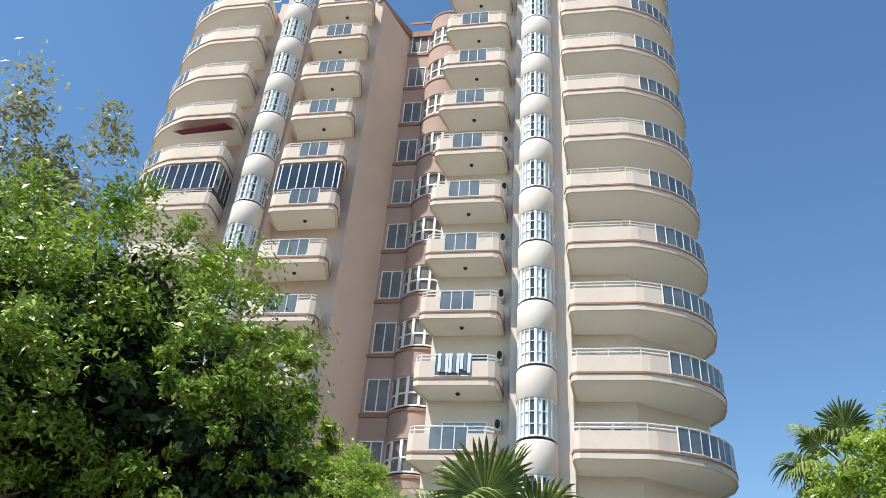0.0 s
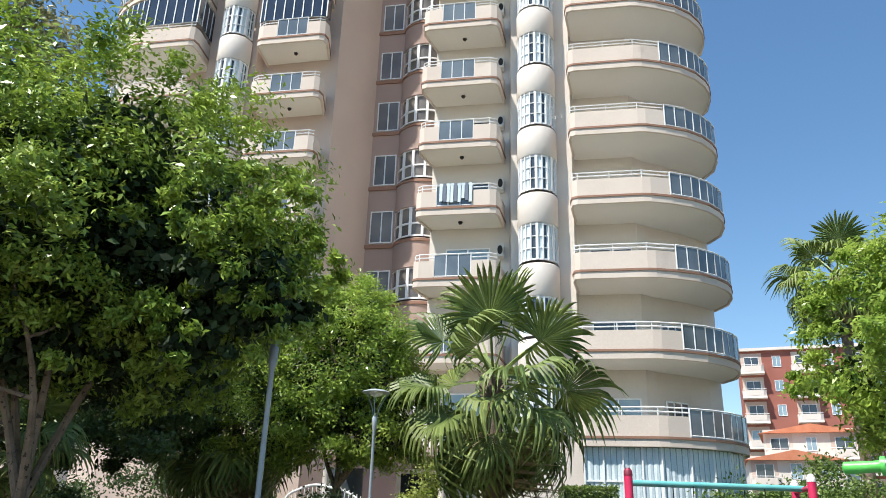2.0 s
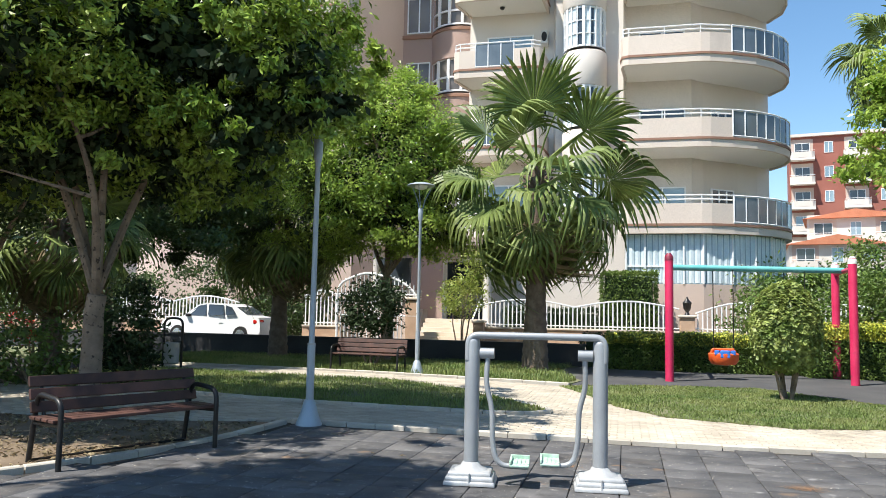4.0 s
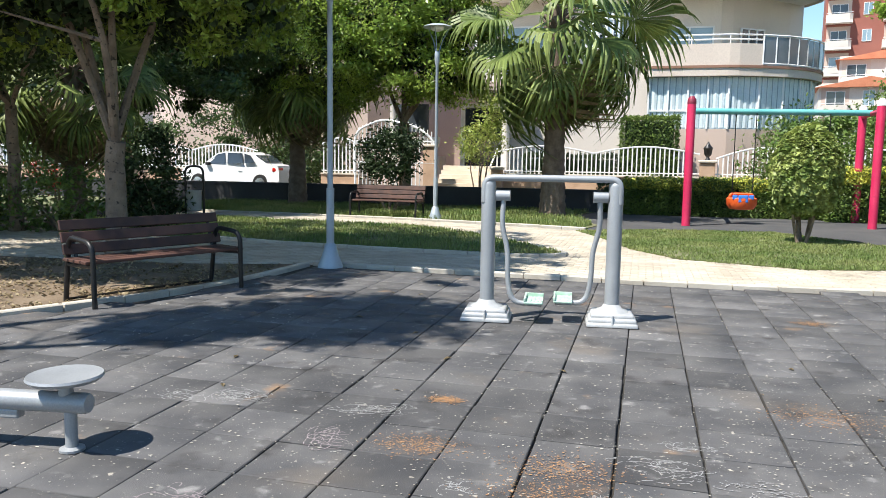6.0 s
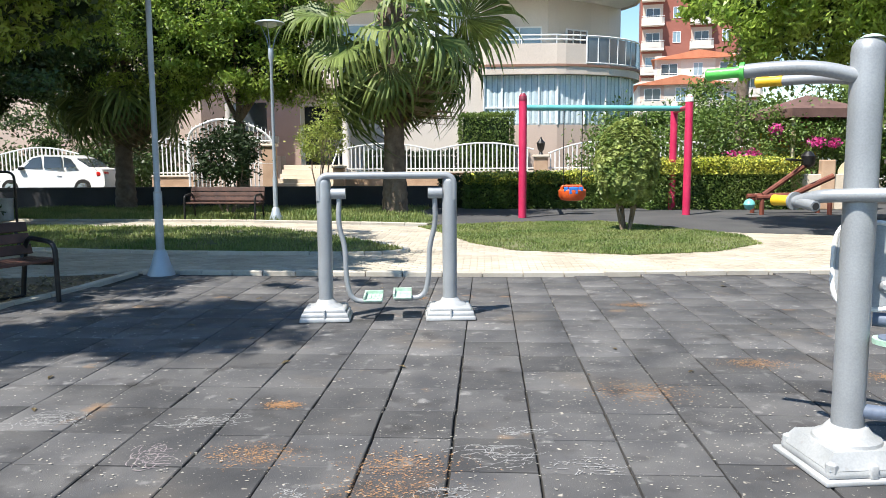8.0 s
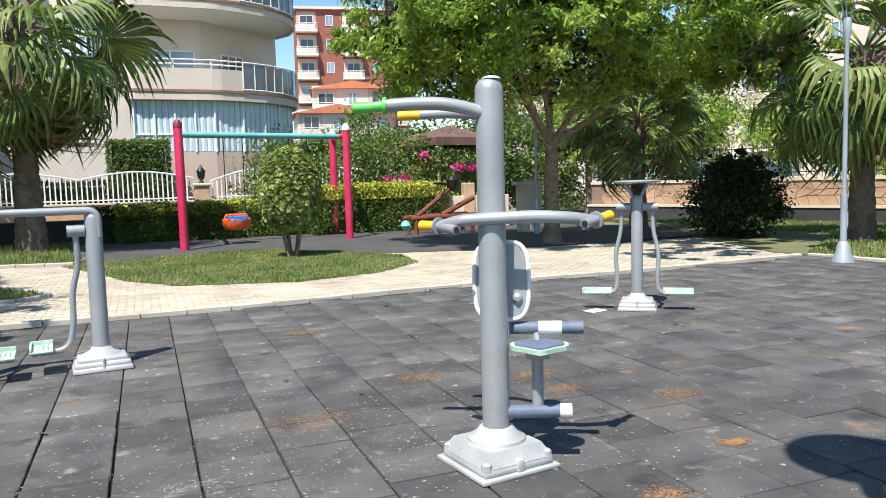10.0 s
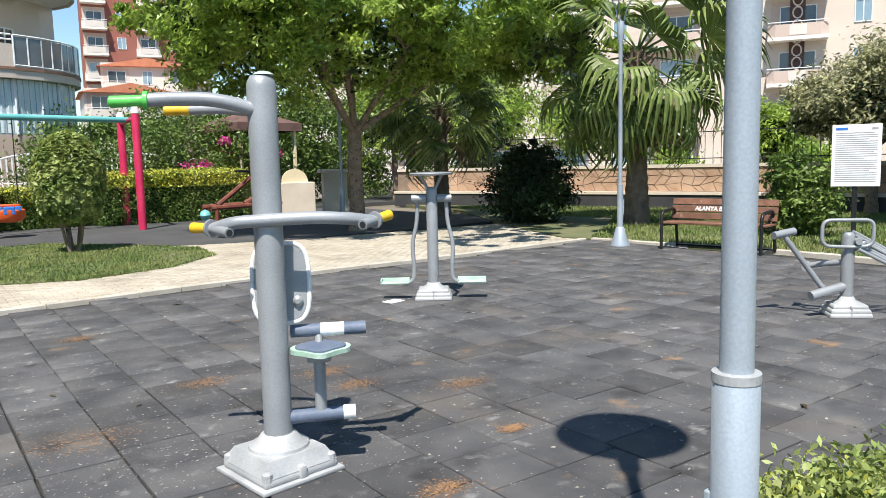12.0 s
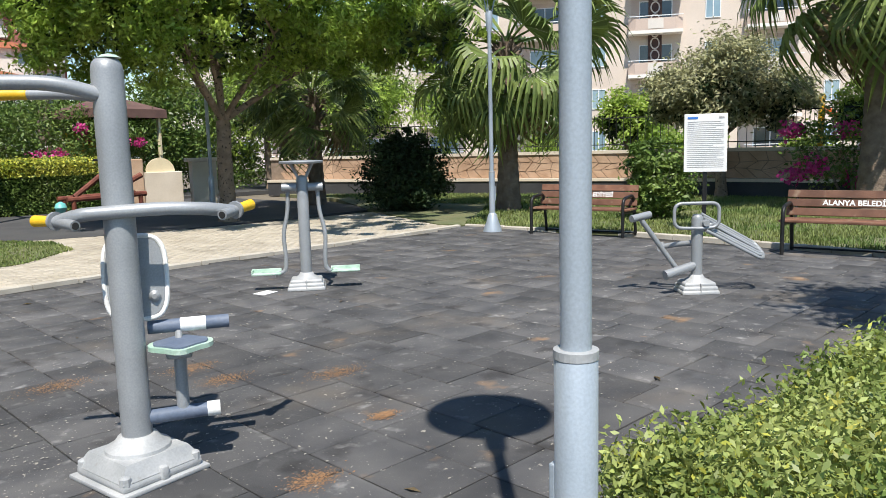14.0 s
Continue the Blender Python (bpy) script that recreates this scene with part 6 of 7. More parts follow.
part("coping", strip(bmesh.new(), [(x - 0.05, y - 0.02) for x, y in WALL_LINE][::-1], 0.4, 1.2, 1.29), COPING, park_wall)


def crazy_stones(line, z0, z1, size, seed, out):
    """Irregular flat stones over an upright wall face, each shrunk from a warped grid so that joints stay open."""
    rng = random.Random(seed)
    pts = [Vector((*p, 0)) for p in line]
    run, walkd = [0.0], 0.0
    for a, b in zip(pts, pts[1:]):
        walkd += (b - a).length
        run.append(walkd)

    def at(u):
        u = min(max(u, 0), walkd - 1e-4)
        i = max(k for k in range(len(run)) if run[k] <= u)
        i = min(i, len(pts) - 2)
        t = (u - run[i]) / (run[i + 1] - run[i])
        d = (pts[i + 1] - pts[i]).normalized()
        return pts[i].lerp(pts[i + 1], t), Vector((d.y, -d.x, 0)) * out
    rows_, stones = round((z1 - z0) / (size * 0.75)), []
    dz = (z1 - z0) / rows_
    cols = int(walkd / size)
    jit = {}
    def node(i, j):
        if (i, j) not in jit:
            jit[i, j] = (i * size + (0.5 * size if j % 2 else 0) + rng.uniform(-0.28, 0.28) * size, z0 + j * dz + (rng.uniform(-0.28, 0.28) * dz if 0 < j < rows_ else 0))
        return jit[i, j]
    for j in range(rows_):
        for i in range(cols - 1):
            q = [node(i, j), node(i + 1, j), node(i + 1, j + 1), node(i, j + 1)]
            tri = [q] if rng.random() < 0.75 else [[q[0], q[1], q[2]], [q[0], q[2], q[3]]]
            for poly in tri:
                cx, cz = sum(p[0] for p in poly) / len(poly), sum(p[1] for p in poly) / len(poly)
                corner = []
                for u, z in poly:
                    k = 1 - 0.013 / max(0.02, math.hypot(u - cx, z - cz)) * 1.3
                    corner.append((cx + (u - cx) * k, cz + (z - cz) * k))
                stones.append((corner, 0.012 + 0.012 * rng.random(), at, cx))
    return stones


stones = crazy_stones(WALL_LINE, 0.5, 1.2, 0.34, 7, -1)
loose = bmesh.new()
made = 0
for corner, proud, at, cx in stones:
    near = 9.0 < cx < 27.0 and made < 290
    bm = bmesh.new() if near else loose
    front, back = [], []
    for u, z in corner:
        p, nrm = at(u)
        front.append(bm.verts.new((p.x + nrm.x * proud, p.y + nrm.y * proud, z)))
        back.append(bm.verts.new((p.x - nrm.x * 0.01, p.y - nrm.y * 0.01, z)))
    bm.faces.new(front)
    for i in range(len(front)):
        j = (i + 1) % len(front)
        bm.faces.new((back[i], back[j], front[j], front[i]))
    if near:
        part("stone", bm, STONE, park_wall)
        made += 1
part("stones_beyond", loose, STONE, park_wall, kind="stuff")
iron = thing("iron_fence", 0, 0, 0, 0, "thin dark iron fence on the park wall", "fence")
for z in (1.45, 2.2):
    part("rail", tube(bmesh.new(), [(x + 0.12, y + 0.05, z) for x, y in WALL_LINE], 0.014, 5), IRON, iron)
me = mesh_of("bar", tube(bmesh.new(), [(0, 0, 1.28), (0, 0, 2.3)], 0.009, 5), IRON)
for a, b in zip(WALL_LINE, WALL_LINE[1:]):
    k = round(math.dist(a, b) / 0.22)
    for i in range(k):
        o = new("bar", me)
        o.parent = iron
        o.location = (a[0] + (b[0] - a[0]) * i / k + 0.12, a[1] + (b[1] - a[1]) * i / k + 0.05, 0)
end = thing("wall_pier", 10.0, 18.95, 0, -15, "pale stone wall end pier at the park entrance", "pier")
part("body", box(bmesh.new(), -0.32, 0.32, -0.2, 0.2, 0.0, 1.3, 0.02), COPING, end)
part("cap", box(bmesh.new(), -0.42, 0.42, -0.28, 0.28, 1.3, 1.4, 0.02), COPING, end)
pole = thing("thin_pole", 9.7, 17.97, 0, 0, "thin pale metal pole beside the tree", "pole")
part("shaft", tube(bmesh.new(), [(0, 0, 0), (0, 0, 3.1)], 0.045, 10), GALV, pole, smooth=True)
part("foot_sleeve", lathe(bmesh.new(), [(0.075, 0), (0.07, 0.9), (0.05, 0.95)], 0, 0, 12), GALV, pole, smooth=True)

pav = thing("gazebo", 10.5, 26.0, 0, 12, "small gazebo with dark brown scalloped canvas roof and cream posts", "gazebo")
bm = bmesh.new()
apex = bm.verts.new((0, 0, 3.5))
rim = [bm.verts.new((x, y, 3.0)) for x, y in ((-1.3, -1.2), (1.3, -1.2), (1.3, 1.2), (-1.3, 1.2))]
skirt = [bm.verts.new((v.co.x * 1.01, v.co.y * 1.01, 2.72)) for v in rim]
for i in range(4):
    j = (i + 1) % 4
    bm.faces.new((rim[i], rim[j], apex))
    bm.faces.new((skirt[i], skirt[j], rim[j], rim[i]))
part("roof", bm, CANOPY, pav, "dark brown canvas roof")
for x, y in ((-1.1, -1.0), (1.1, -1.0), (1.1, 1.0), (-1.1, 1.0)):
    part("post", box(bmesh.new(), x - 0.05, x + 0.05, y - 0.05, y + 0.05, 0, 3.0, 0.01), CREAM, pav)
part("back_panel", box(bmesh.new(), -1.1, 1.1, 0.95, 1.0, 1.4, 2.3, 0.01), YELLOW, pav)
arch = thing("play_arch", 9.35, 22.4, 0, -10, "cream arched play wall with stone piers", "play equipment")
part("low_wall", box(bmesh.new(), -1.6, 1.6, -0.15, 0.15, 0, 1.0, 0.02), COPING, arch)
for x in (-0.6, 0.3):
    part("pier", box(bmesh.new(), x - 0.18, x + 0.18, -0.2, 0.2, 0, 1.4, 0.03), STONE, arch)
part("arch_panel", prism(bmesh.new(), [(0.42 * math.cos(a) + 1.0, 0.42 * math.sin(a)) for a in np.linspace(0, math.pi, 14)], -0.04, 0.04, Matrix.Translation((0, 0, 1.0)) @ Matrix.Rotation(radians(90), 4, "X")), CREAM, arch)
slide = thing("climbing_tower", 21.4, 8.6, 0, -60, "yellow and orange play frame beyond the wall", "play equipment")
for x in (-0.6, 0.6):
    part("post", tube(bmesh.new(), [(x, 0, 0), (x, 0, 2.6)], 0.08, 10), YELLOW, slide, smooth=True)
part("chute", box(bmesh.new(), -0.9, 0.3, -0.3, 0.3, -0.06, 0.06, 0.04, Matrix.Translation((0.2, -0.3, 1.7)) @ Matrix.Rotation(radians(35), 4, "Y")), ORANGE, slide)
part("deck", box(bmesh.new(), -0.7, 0.7, -0.5, 0.5, 1.45, 1.55, 0.02), YELLOW, slide)


# ---- buildings further off ----
def far_block(x, y, turn, w, d, h, storeys, bays, wall, balcony_mat, label, roof=None, name="apartment_block", z0=0.0, pattern=False):
    b = thing(name, x, y, 0, turn, label, "building")
    part("wall", box(bmesh.new(), -w / 2, w / 2, 0, d, z0, h), wall, b)
    sh, bw = (h - z0) / storeys, w / bays
    for k in range(storeys):
        for i in range(bays):
            cx, z = -w / 2 + (i + 0.5) * bw, z0 + k * sh
            if i % 2 == 0:
                o = part("balcony", box(bmesh.new(), cx - bw * 0.47, cx + bw * 0.47, -1.2, 0.0, z, z + 0.22), CEIL_W, b)
                bm = strip(bmesh.new(), [(cx - bw * 0.47, -0.02), (cx - bw * 0.47, -0.95), (cx - bw * 0.35, -1.2), (cx + bw * 0.35, -1.2), (cx + bw * 0.47, -0.95), (cx + bw * 0.47, -0.02)], 0.12, z + 0.22, z + 1.0)
                part("parapet", bm, balcony_mat, o)
                part("baluster_panel", box(bmesh.new(), cx - 0.5, cx + 0.5, -1.22, -1.15, z + 0.3, z + 0.95), PLASTER_W, o)
                part("rail", box(bmesh.new(), cx - bw * 0.47, cx + bw * 0.47, -1.2, -1.15, z + 1.12, z + 1.17), WINFRAME, o)
                part("recess", box(bmesh.new(), cx - bw * 0.42, cx + bw * 0.42, -0.02, 0.05, z + 0.22, z + sh - 0.3), PLASTER if (i + k) % 3 == 0 else PLASTER_P, o)
                window(b, cx - bw * 0.28, cx + bw * 0.3, -0.04, z + 0.25, z + 2.3, 2, glass=PANE_BLUE if (i * 3 + k) % 4 == 0 else PANE)
            else:
                window(b, cx - 0.5, cx + 0.5, -0.01, z + 0.95, z + 2.35, 2, glass=PANE_BLUE)
    if pattern:
        bm = box(bmesh.new(), -0.45, 0.45, -0.18, -0.02, 3.0, h)
        s = part("ornament_strip", bm, WOOD_DARK, b, "dark ornamental strip")
        for k in range(int((h - 3) / 0.8)):
            part("ornament", tube(bmesh.new(), [(0.28 * math.cos(a), -0.2, 3.4 + k * 0.8 + 0.36 * math.sin(a)) for a in np.linspace(0, 6.283, 12, endpoint=False)], 0.05, 5, closed=True), PLASTER_W, s)
    if roof:
        part("roof", prism(bmesh.new(), [(-w / 2 - 0.4, -0.4), (w / 2 + 0.4, -0.4), (0.0, 0.5)], -d - 0.4, 0.5, Matrix.Translation((0, 0, h)) @ Matrix.Rotation(radians(90), 4, "X")), roof, b, "orange tiled roof")
    else:
        part("roof_slab", box(bmesh.new(), -w / 2 - 0.3, w / 2 + 0.3, -0.4, d + 0.2, h, h + 0.35), PLASTER_W, b)
    return b


far_block(46.3, 31.5, -53, 34, 12, 17.5, 6, 9, PLASTER, PLASTER_P, "cream apartment block with pink balconies beyond the park", pattern=True)
far_block(66.0, 8.0, -75, 26, 12, 16, 5, 7, PLASTER_W, PLASTER_P, "pale apartment block beyond the trees")
far_block(27.2, 100, -10, 15.0, 12, 24.6, 8, 5, RED_WALL, PLASTER_W, "tall brick-red apartment block with white balconies")
far_block(18.6, 75, -8, 8.0, 8, 9.0, 3, 3, PLASTER_W, PLASTER_W, "low white house with orange tiled roof", ROOF_TILE, "house")
far_block(22.6, 84, -14, 9.0, 8, 12.6, 4, 3, PLASTER_W, PLASTER_W, "white house with orange tiled roof behind another", ROOF_TILE, "house")
far_block(33.0, 52, -32, 24, 10, 10, 3, 7, PLASTER_W, PLASTER, "pale houses behind the garden trees")
far_block(-45.0, 42, 12, 24, 12, 15, 5, 7, PLASTER_W, PLASTER_P, "pale apartment block behind the street trees")

# distant greenery and hills that close the horizon
def far_woods(name, pts, r, count, size, leaf, seed, label):
    nrng = np.random.default_rng(seed)
    blobs = [(x, y, h * 0.5, r, r, h * 0.55) for x, y, h in pts]
    p = crown_points(blobs, count, nrng, len(pts) * 16, 0.22, 0.3)
    return leaves(name, p[p[:, 2] > 0], size, leaf, None, rng=nrng, label=label, category="greenery", kind="stuff")


far_woods("garden_greenery", [(6.0 + 3.0 * k, 31.5 - 0.55 * k + 2 * math.sin(k * 2.1), (3.4 if k < 2 else 5.6) + 1.0 * math.sin(k * 1.7)) for k in range(7)], 2.2, 70000, 0.18, SHRUB, 61, "garden shrubs and trees behind the playground")
far_woods("garden_greenery", [(*swung((22.0 + 1.6 * math.sin(k * 2.3), min(25.0, -4 + 3.4 * k))), 1.9 + 0.5 * math.sin(k * 1.3)) for k in range(9)], 1.2, 26000, 0.16, CITRUS, 62, "garden shrubs beyond the park wall")
far_woods("street_greenery", [(-38 + 3.4 * k, 30.2 + 1.0 * math.sin(k * 2.2), 4.0 + 1.2 * math.sin(k)) for k in range(8)], 1.9, 50000, 0.18, SHADED_LEAF, 63, "garden greenery across the street, coloured dark for shade")
# Near-black leaf colour carries the deep shade at this edge.
far_woods("bed_greenery", [(-15.5 - 2.0 * math.sin(k * 1.7), 3.5 + 2.4 * k, 3.4 + 0.9 * math.sin(k * 2.1)) for k in range(6)], 1.7, 40000, 0.14, DARK_AND_SHADE, 64, "dense shrubs at the park's edge, coloured dark for shade")
bm = bmesh.new()
HILL = 40
rows = []
for ring_r, k in ((520, 0.0), (620, 0.6), (760, 1.0)):
    rows.append([bm.verts.new((ring_r * math.cos(6.2832 * i / 90), ring_r * math.sin(6.2832 * i / 90), -2 + k * HILL * (0.5 + 0.5 * noise.noise(Vector((i * 0.21, 2.0, 0)))))) for i in range(90)])
for a, b in zip(rows, rows[1:]):
    for i in range(90):
        bm.faces.new((a[i], a[(i + 1) % 90], b[(i + 1) % 90], b[i]))
tagged(new("backdrop", mesh_of("backdrop", bm, surf("hill_haze", (0.16, 0.19, 0.18), (0.21, 0.23, 0.2), scale=0.02, rough=1, bump=0), True)), "distant hazy hills", "hills", kind="structure")

# ---- litter and chalk ----
rl = random.Random(12)
for k in range(26):
    x, y = rl.uniform(-3, 8), rl.uniform(2.6, 9.2)
    d = thing("fallen_leaf", x, y, 0.004, rl.uniform(0, 360), "dry curled leaf on the rubber tiles", "leaf", "fallen leaves")
    bm = bmesh.new()
    s = rl.uniform(0.02, 0.05)
    v = [bm.verts.new(p) for p in ((-s, 0, 0), (0, s * 0.4, s * 0.25), (s, 0, 0.003), (0, -s * 0.4, s * 0.2))]
    bm.faces.new(v)
    bmesh.ops.solidify(bm, geom=bm.faces[:], thickness=0.001)
    part("blade", bm, FROND_DRY, d)
nl = np.random.default_rng(17)
bed = [(-5.95, 5.1), (-5.15, 6.8), (-4.75, 8.1), (-4.7, 9.5), (-6.2, 9.1), (-11, 8.7), (-11, 4)]
xy = nl.uniform((-11, 4), (-4.7, 9.5), (9000, 2))
xy = xy[[inside(x, y, bed) and noise.noise(Vector((x * 1.5, y * 1.5, 3.0))) > -0.25 for x, y in xy]]
leaves("leaf_litter", np.concatenate([xy, nl.uniform(0.014, 0.035, (len(xy), 1))], 1), 0.06, FROND_DRY, rng=nl, flat=0.9, up=1.0, label="dry brown leaves strewn over the soil bed", category="leaf litter", kind="stuff")
card = thing("paper_scrap", 4.28, 7.6, 0.001, 20, "white paper scrap on the rubber tiles", "paper")
part("sheet", box(bmesh.new(), -0.11, 0.11, -0.08, 0.08, 0, 0.003), PAPER, card)


# chalk scribbles, rusty stains and crumbs on the rubber tiles
def chalk(x, y, w, d, turns, seed, label, line=0.0028, colour=None):
    """A scribble of overlapping chalk loops, a millimetre thick."""
    r = random.Random(seed)
    t = thing("chalk_drawing", x, y, 0.002, r.uniform(-20, 20), label, "chalk drawing", "chalk drawings")
    verts, faces = [], []
    for s in range(turns * 2):
        ox, oy, kx, ky, ph = r.uniform(-0.33, 0.33) * w, r.uniform(-0.33, 0.33) * d, r.uniform(0.06, 0.36) * w, r.uniform(0.04, 0.34) * d, r.uniform(0, 6.28)
        span, prev = r.uniform(0.7, 3.4), None
        for i in range(15):
            a = ph + span * i / 14
            p = Vector((ox + kx * math.cos(a), oy + ky * math.sin(a * r.choice((1.0, 1.02))), 0))
            if prev is not None and r.random() < 0.8:
                n = (p - prev).normalized().cross(Vector((0, 0, 1))) * line * r.uniform(0.3, 1.0)
                k = len(verts)
                verts += [prev - n, p - n, p + n, prev + n]
                faces.append((k, k + 1, k + 2, k + 3))
            prev = p
    raw("stroke", [tuple(v) for v in verts], faces, colour or CHALK, t, "stuff")
    return t


CHALK = surf("chalk", (0.24, 0.24, 0.24), (0.34, 0.34, 0.335), scale=20, rough=0.95)
CHALK_PINK = surf("pink_chalk", (0.24, 0.2, 0.21), (0.32, 0.27, 0.28), scale=20, rough=0.95)
for k, (x, y, w, d, turns) in enumerate(((-1.53, 4.28, 0.42, 0.2, 26), (-2.37, 4.27, 0.36, 0.24, 30), (-2.72, 4.19, 0.36, 0.2, 12), (-0.8, 3.41, 0.24, 0.2, 7), (0.19, 4.2, 0.42, 0.16, 10), (0.1, 3.87, 0.46, 0.3, 16), (0.49, 3.77, 0.44, 0.26, 10), (-0.1, 3.45, 0.4, 0.2, 12))):
    chalk(x, y, w, d, turns, 70 + k, "white chalk scribble on the rubber tiles")
chalk(-1.61, 3.79, 0.3, 0.3, 18, 81, "pale pink chalk scribble on the rubber tiles", colour=CHALK_PINK)
chalk(-1.94, 2.95, 0.3, 0.26, 14, 82, "pink chalk star on the rubber tiles", colour=CHALK_PINK)
RUST = surf("orange_dust", (0.24, 0.135, 0.07), (0.36, 0.2, 0.095), scale=30, rough=0.95)
DUST = surf("pale_grit", (0.3, 0.28, 0.24), (0.45, 0.42, 0.36), scale=30, rough=0.95)


def grit(name, xy, size, material, label, seed):
    """Flat irregular flakes a millimetre or two thick."""
    r = np.random.default_rng(seed)
    n = len(xy)
    s = size * (0.4 + r.random(n) ** 3 * 1.8)
    ang = np.sort(r.random((n, 5)) * 0.7 + np.arange(5) * 1.2566, axis=1)
    rad = s[:, None] * (0.6 + 0.6 * r.random((n, 5)))
    z = np.full((n, 5), 0.003) + r.random((n, 1)) * 0.002
    v = np.stack([xy[:, :1] + np.cos(ang) * rad * 1.5, xy[:, 1:] + np.sin(ang) * rad, z], 2).reshape(-1, 3)
    return raw(name, v, np.arange(n * 5).reshape(-1, 5), material, kind="stuff", label=label, category="grit")


gr = np.random.default_rng(90)
spots = [(-1.11, 3.82, 0.16), (-0.37, 3.73, 0.2), (-0.7, 8.06, 0.1), (1.46, 7.75, 0.12), (-1.17, 4.57, 0.07), (-0.42, 3.39, 0.22), (2.72, 4.86, 0.12), (2.21, 3.12, 0.1), (2.98, 3.52, 0.06), (2.7, 5.29, 0.14), (3.3, 4.4, 0.14), (1.0, 4.9, 0.22), (1.9, 5.6, 0.16)]
grit("rust_flakes", np.concatenate([gr.normal(size=(1300, 2)) * s * np.array([0.7, 0.45]) + (x, y) for x, y, s in spots]), 0.0027, RUST, "orange dust stains on the rubber tiles", 91)
grit("pale_crumbs", np.stack([gr.uniform(-4, 9, 2600), gr.uniform(2.2, 9.5, 2600)], 1), 0.0036, DUST, "pale grit strewn on the rubber tiles", 92)
grit("pale_crumbs", gr.normal(size=(2400, 2)) * np.array([1.5, 0.8]) + (-0.4, 3.9), 0.003, DUST, "pale dust and grit on the middle of the rubber tiles", 94)
grit("pale_crumbs", gr.normal(size=(1500, 2)) * np.array([1.0, 0.9]) + (1.3, 4.6), 0.0034, DUST, "pale grit strewn round the press machine", 93)


# ---- paving pieces ----
def shared(mesh, name, parent, m):
    o = new(name, mesh)
    o.parent = parent
    o.matrix_basis = m
    return o


def slab_mesh(name, w, d, h, ch, material):
    bm = bmesh.new()
    lo = [bm.verts.new(p) for p in ((-w / 2, -d / 2, -h), (w / 2, -d / 2, -h), (w / 2, d / 2, -h), (-w / 2, d / 2, -h))]
    md = [bm.verts.new((v.co.x, v.co.y, -ch)) for v in lo]
    hi = [bm.verts.new((v.co.x - math.copysign(ch, v.co.x), v.co.y - math.copysign(ch, v.co.y), 0)) for v in lo]
    for a, b in ((lo, md), (md, hi)):
        for i in range(4):
            bm.faces.new((a[i], a[(i + 1) % 4], b[(i + 1) % 4], b[i]))
    bm.faces.new(hi)
    return mesh_of(name, bm, material)


# kerb stones along the rubber floor, the lawns and the soil bed
def kerb_run(line, w, z, piece, parent, label):
    k = thing("kerb", 0, 0, 0, 0, label, "kerb", kind="structure")
    pts = [Vector((*p, 0)) for p in line]
    me = slab_mesh("kerb_stone", piece - 0.012, w, 0.12, 0.012, KERB)
    for a, b in zip(pts, pts[1:]):
        n = max(1, round((b - a).length / piece))
        ang = math.atan2(b.y - a.y, b.x - a.x)
        for i in range(n):
            p = a.lerp(b, (i + 0.5) / n)
            shared(me, "kerb_stone", k, Matrix.Translation((p.x, p.y, z + rl.uniform(-0.004, 0.004))) @ Matrix.Rotation(ang, 4, "Z") @ Matrix.Diagonal(((b - a).length / n / piece, 1, 1, 1)))
    return k


kerb_run(smooth_line([(x, y + 0.1) for x, y in RUB_EDGE], 3), 0.1, 0.03, 0.5, None, "pale concrete kerb between rubber floor and path")
kerb_run(smooth_line([(-6.0, 5.0), (-5.15, 6.75), (-4.68, 8.05), (-4.55, 9.8)], 3), 0.1, 0.035, 0.5, None, "pale concrete kerb round the soil bed")
kerb_run(smooth_line(LAWN_LEFT[1:7], 3), 0.1, 0.05, 0.5, None, "pale kerb along the shaded lawn")
kerb_run(smooth_line([(-12.5, 18.7), (-6.2, 18.3), (-1.3, 17.2)], 3), 0.1, 0.05, 0.5, None, "pale kerb along the back lawn")
kerb_run(smooth_line([swung(p) for p in ((10.2, 10.95), (10.5, 9.6), (11.05, 7.4), (11.08, 3.0))], 3), 0.1, 0.04, 0.5, None, "pale kerb before the bench lawn")

# block path: interlocking beige blocks
PW, PD = 0.2, 0.1
PATH_POLY = [(-12.0, 9.0), (-6.2, 9.35), *[(x, y + 0.16) for x, y in RUB_EDGE], *[swung(p) for p in ((10.1, 11.6), (10.4, 13.0), (11.0, 15.2), (11.2, 15.3))], (9.4, 14.5), (6.4, 14.8), (4.6, 15.6), (4.5, 13.2), (2.2, 11.9), (0.5, 12.5), (-0.2, 13.5), (-0.75, 15.1), (-1.3, 16.9), (-6.0, 18.2), (-12, 18.7)]
paver = slab_mesh("paver", PW - 0.008, PD - 0.008, 0.03, 0.006, PAVER)
rv, rf, count = [], [], 0
unit = np.array([v.co for v in paver.vertices])
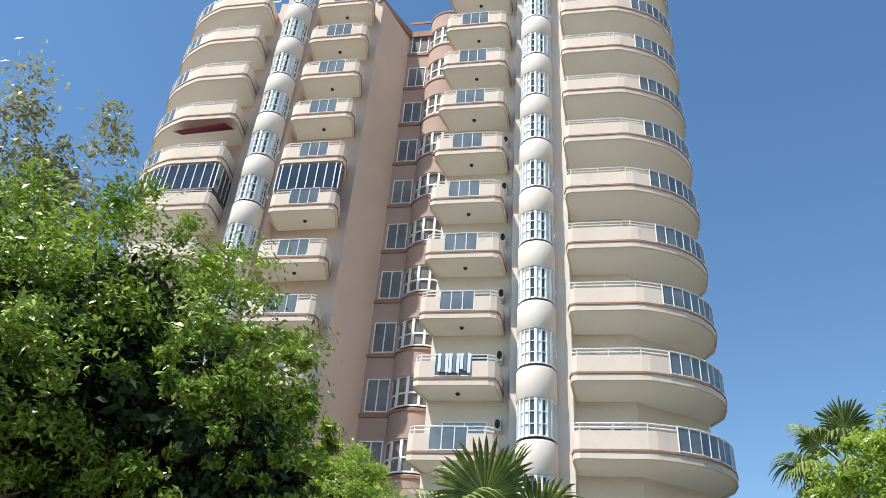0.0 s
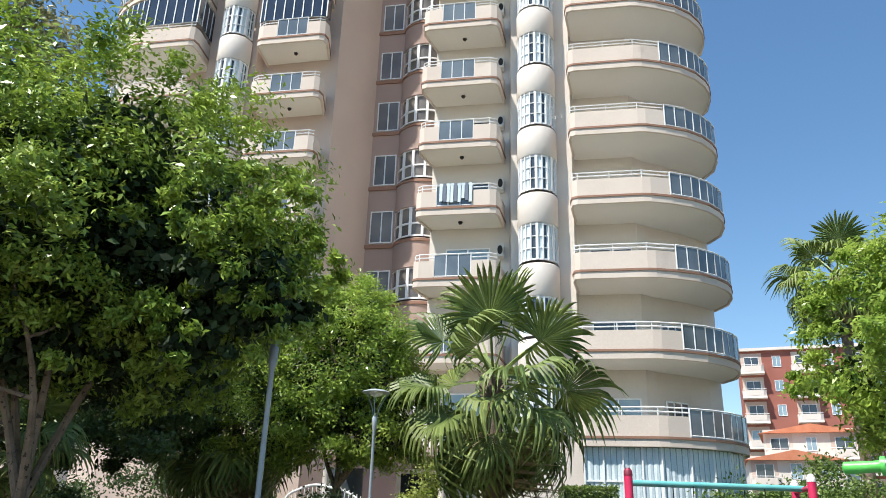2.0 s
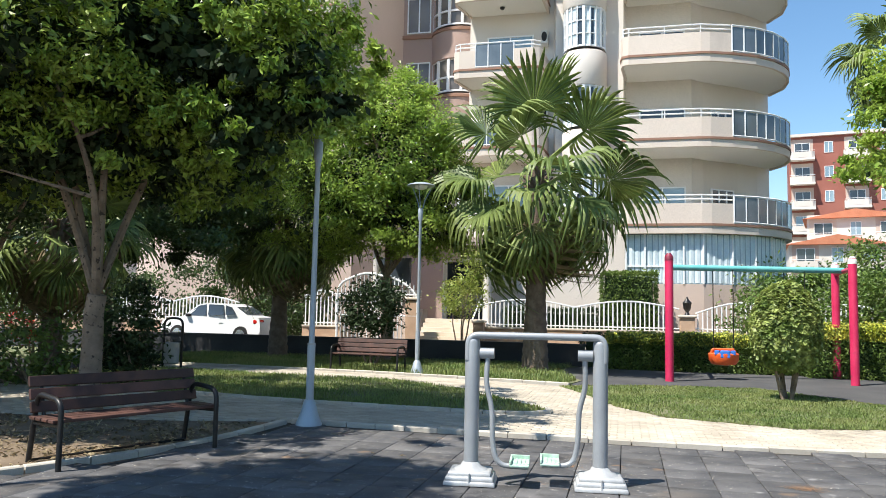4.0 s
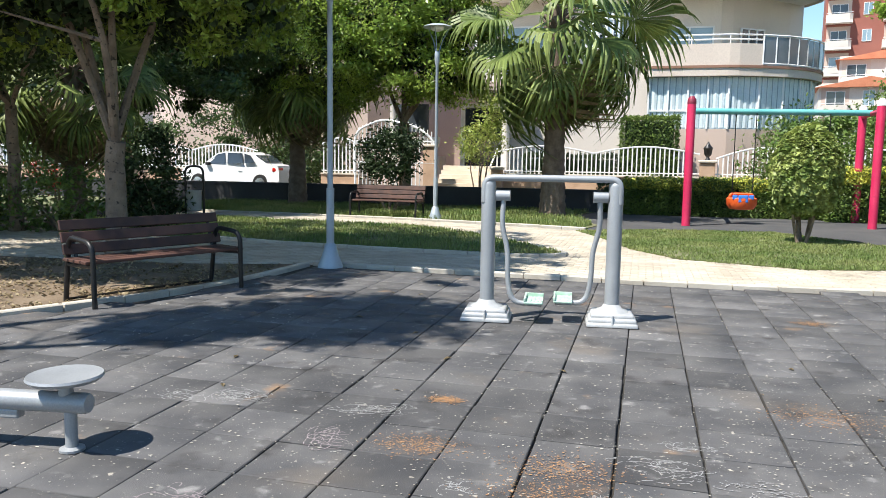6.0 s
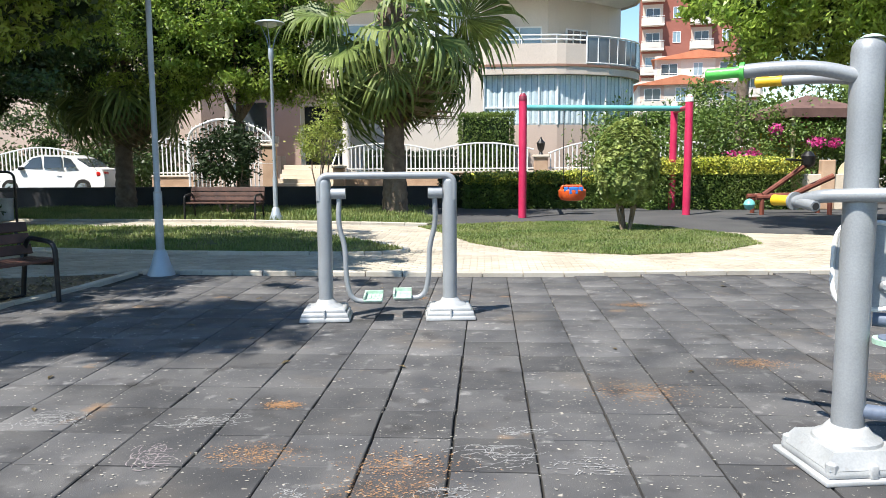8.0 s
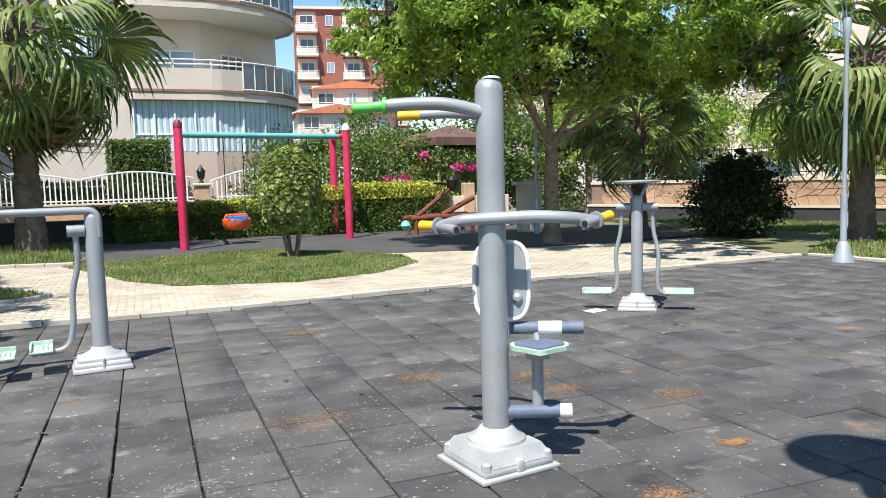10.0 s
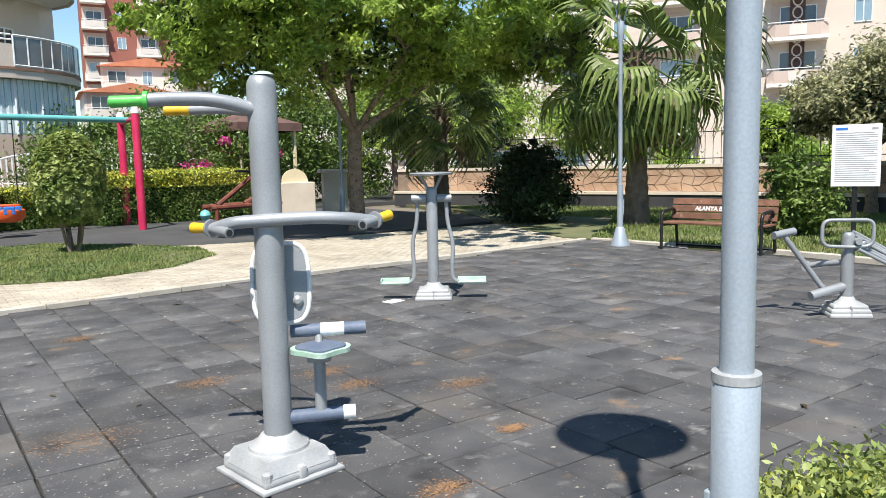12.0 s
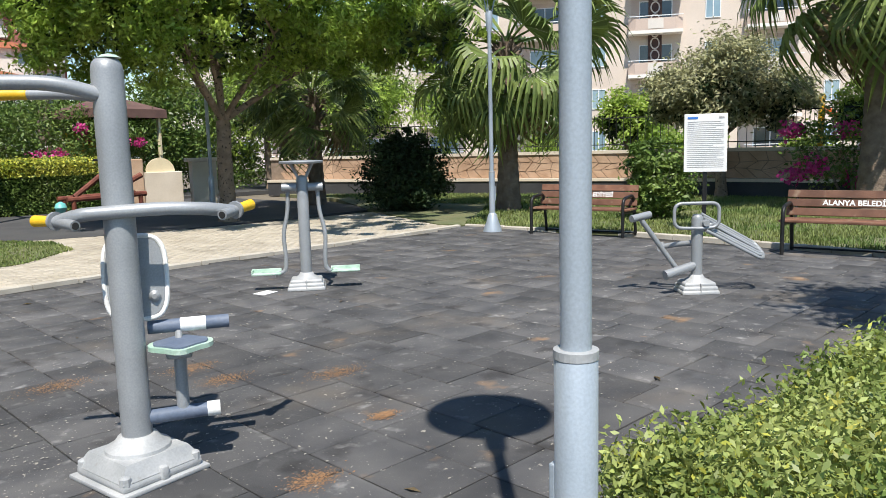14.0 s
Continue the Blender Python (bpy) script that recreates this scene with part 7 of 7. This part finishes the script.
quads = np.array([list(p.vertices) for p in paver.polygons if len(p.vertices) == 4])
for j in range(int(9.8 / PD)):
    for i in range(int(26 / PW)):
        x, y = -12 + i * PW + (PW / 2 if j % 2 else 0), 9.0 + j * PD
        if not inside(x, y, PATH_POLY) or inside(x, y, LAWN_LEFT):
            continue
        z = rl.uniform(-0.003, 0.003)
        if -0.6 < x < 3.0 and y < 11.3 and count < 300:
            shared(paver, "paver", PATH_BASE, Matrix.Translation((x, y, z)))
            count += 1
        else:
            rf.append(quads + len(rv) * len(unit))
            rv.append(unit + np.array([x, y, z]))
raw("pavers_beyond", np.concatenate(rv), np.concatenate(rf), PAVER, PATH_BASE, "stuff")

# rubber floor tiles in slightly shifted columns
TS = 0.42
tile = slab_mesh("tile", TS - 0.009, TS - 0.011, 0.026, 0.005, RUBBER)
wide = slab_mesh("tile", TS - 0.017, TS - 0.010, 0.026, 0.005, RUBBER)
unit = np.array([v.co for v in tile.vertices])
quads = np.array([list(p.vertices) for p in tile.polygons if len(p.vertices) == 4])
rv, rf, count = [], [], 0
rt = random.Random(8)
for i in range(-20, 26):
    x = -0.145 + (i + 0.5) * TS
    shift = 0.0 if i in (-1, 0, 1, 2) else rt.choice((0.0, 0.02, 0.21)) if i < 3 else rt.choice((0.0, 0.14, 0.21, 0.28))
    for j in range(-26, 17):
        y = 4.09 + (j + 0.5) * TS + shift
        if not inside(x, y, RUB) or not inside(x, y + 0.16, RUB):
            continue
        z, t = rt.uniform(-0.004, 0.002), rt.uniform(-0.7, 0.7)
        if -2.3 < x < 4.4 and 2.2 < y < 5.8 and count < 300:
            m = Matrix.Translation((x + rt.uniform(-0.002, 0.002), y, z)) @ Matrix.Rotation(radians(t), 4, "Z")
            shared(wide if i in (-1, 0, 2) else tile, "tile", floor, m)
            count += 1
        else:
            rf.append(quads + len(rv) * len(unit))
            rv.append(unit + np.array([x, y, z]))
raw("tiles_beyond", np.concatenate(rv), np.concatenate(rf), RUBBER, floor, "stuff")
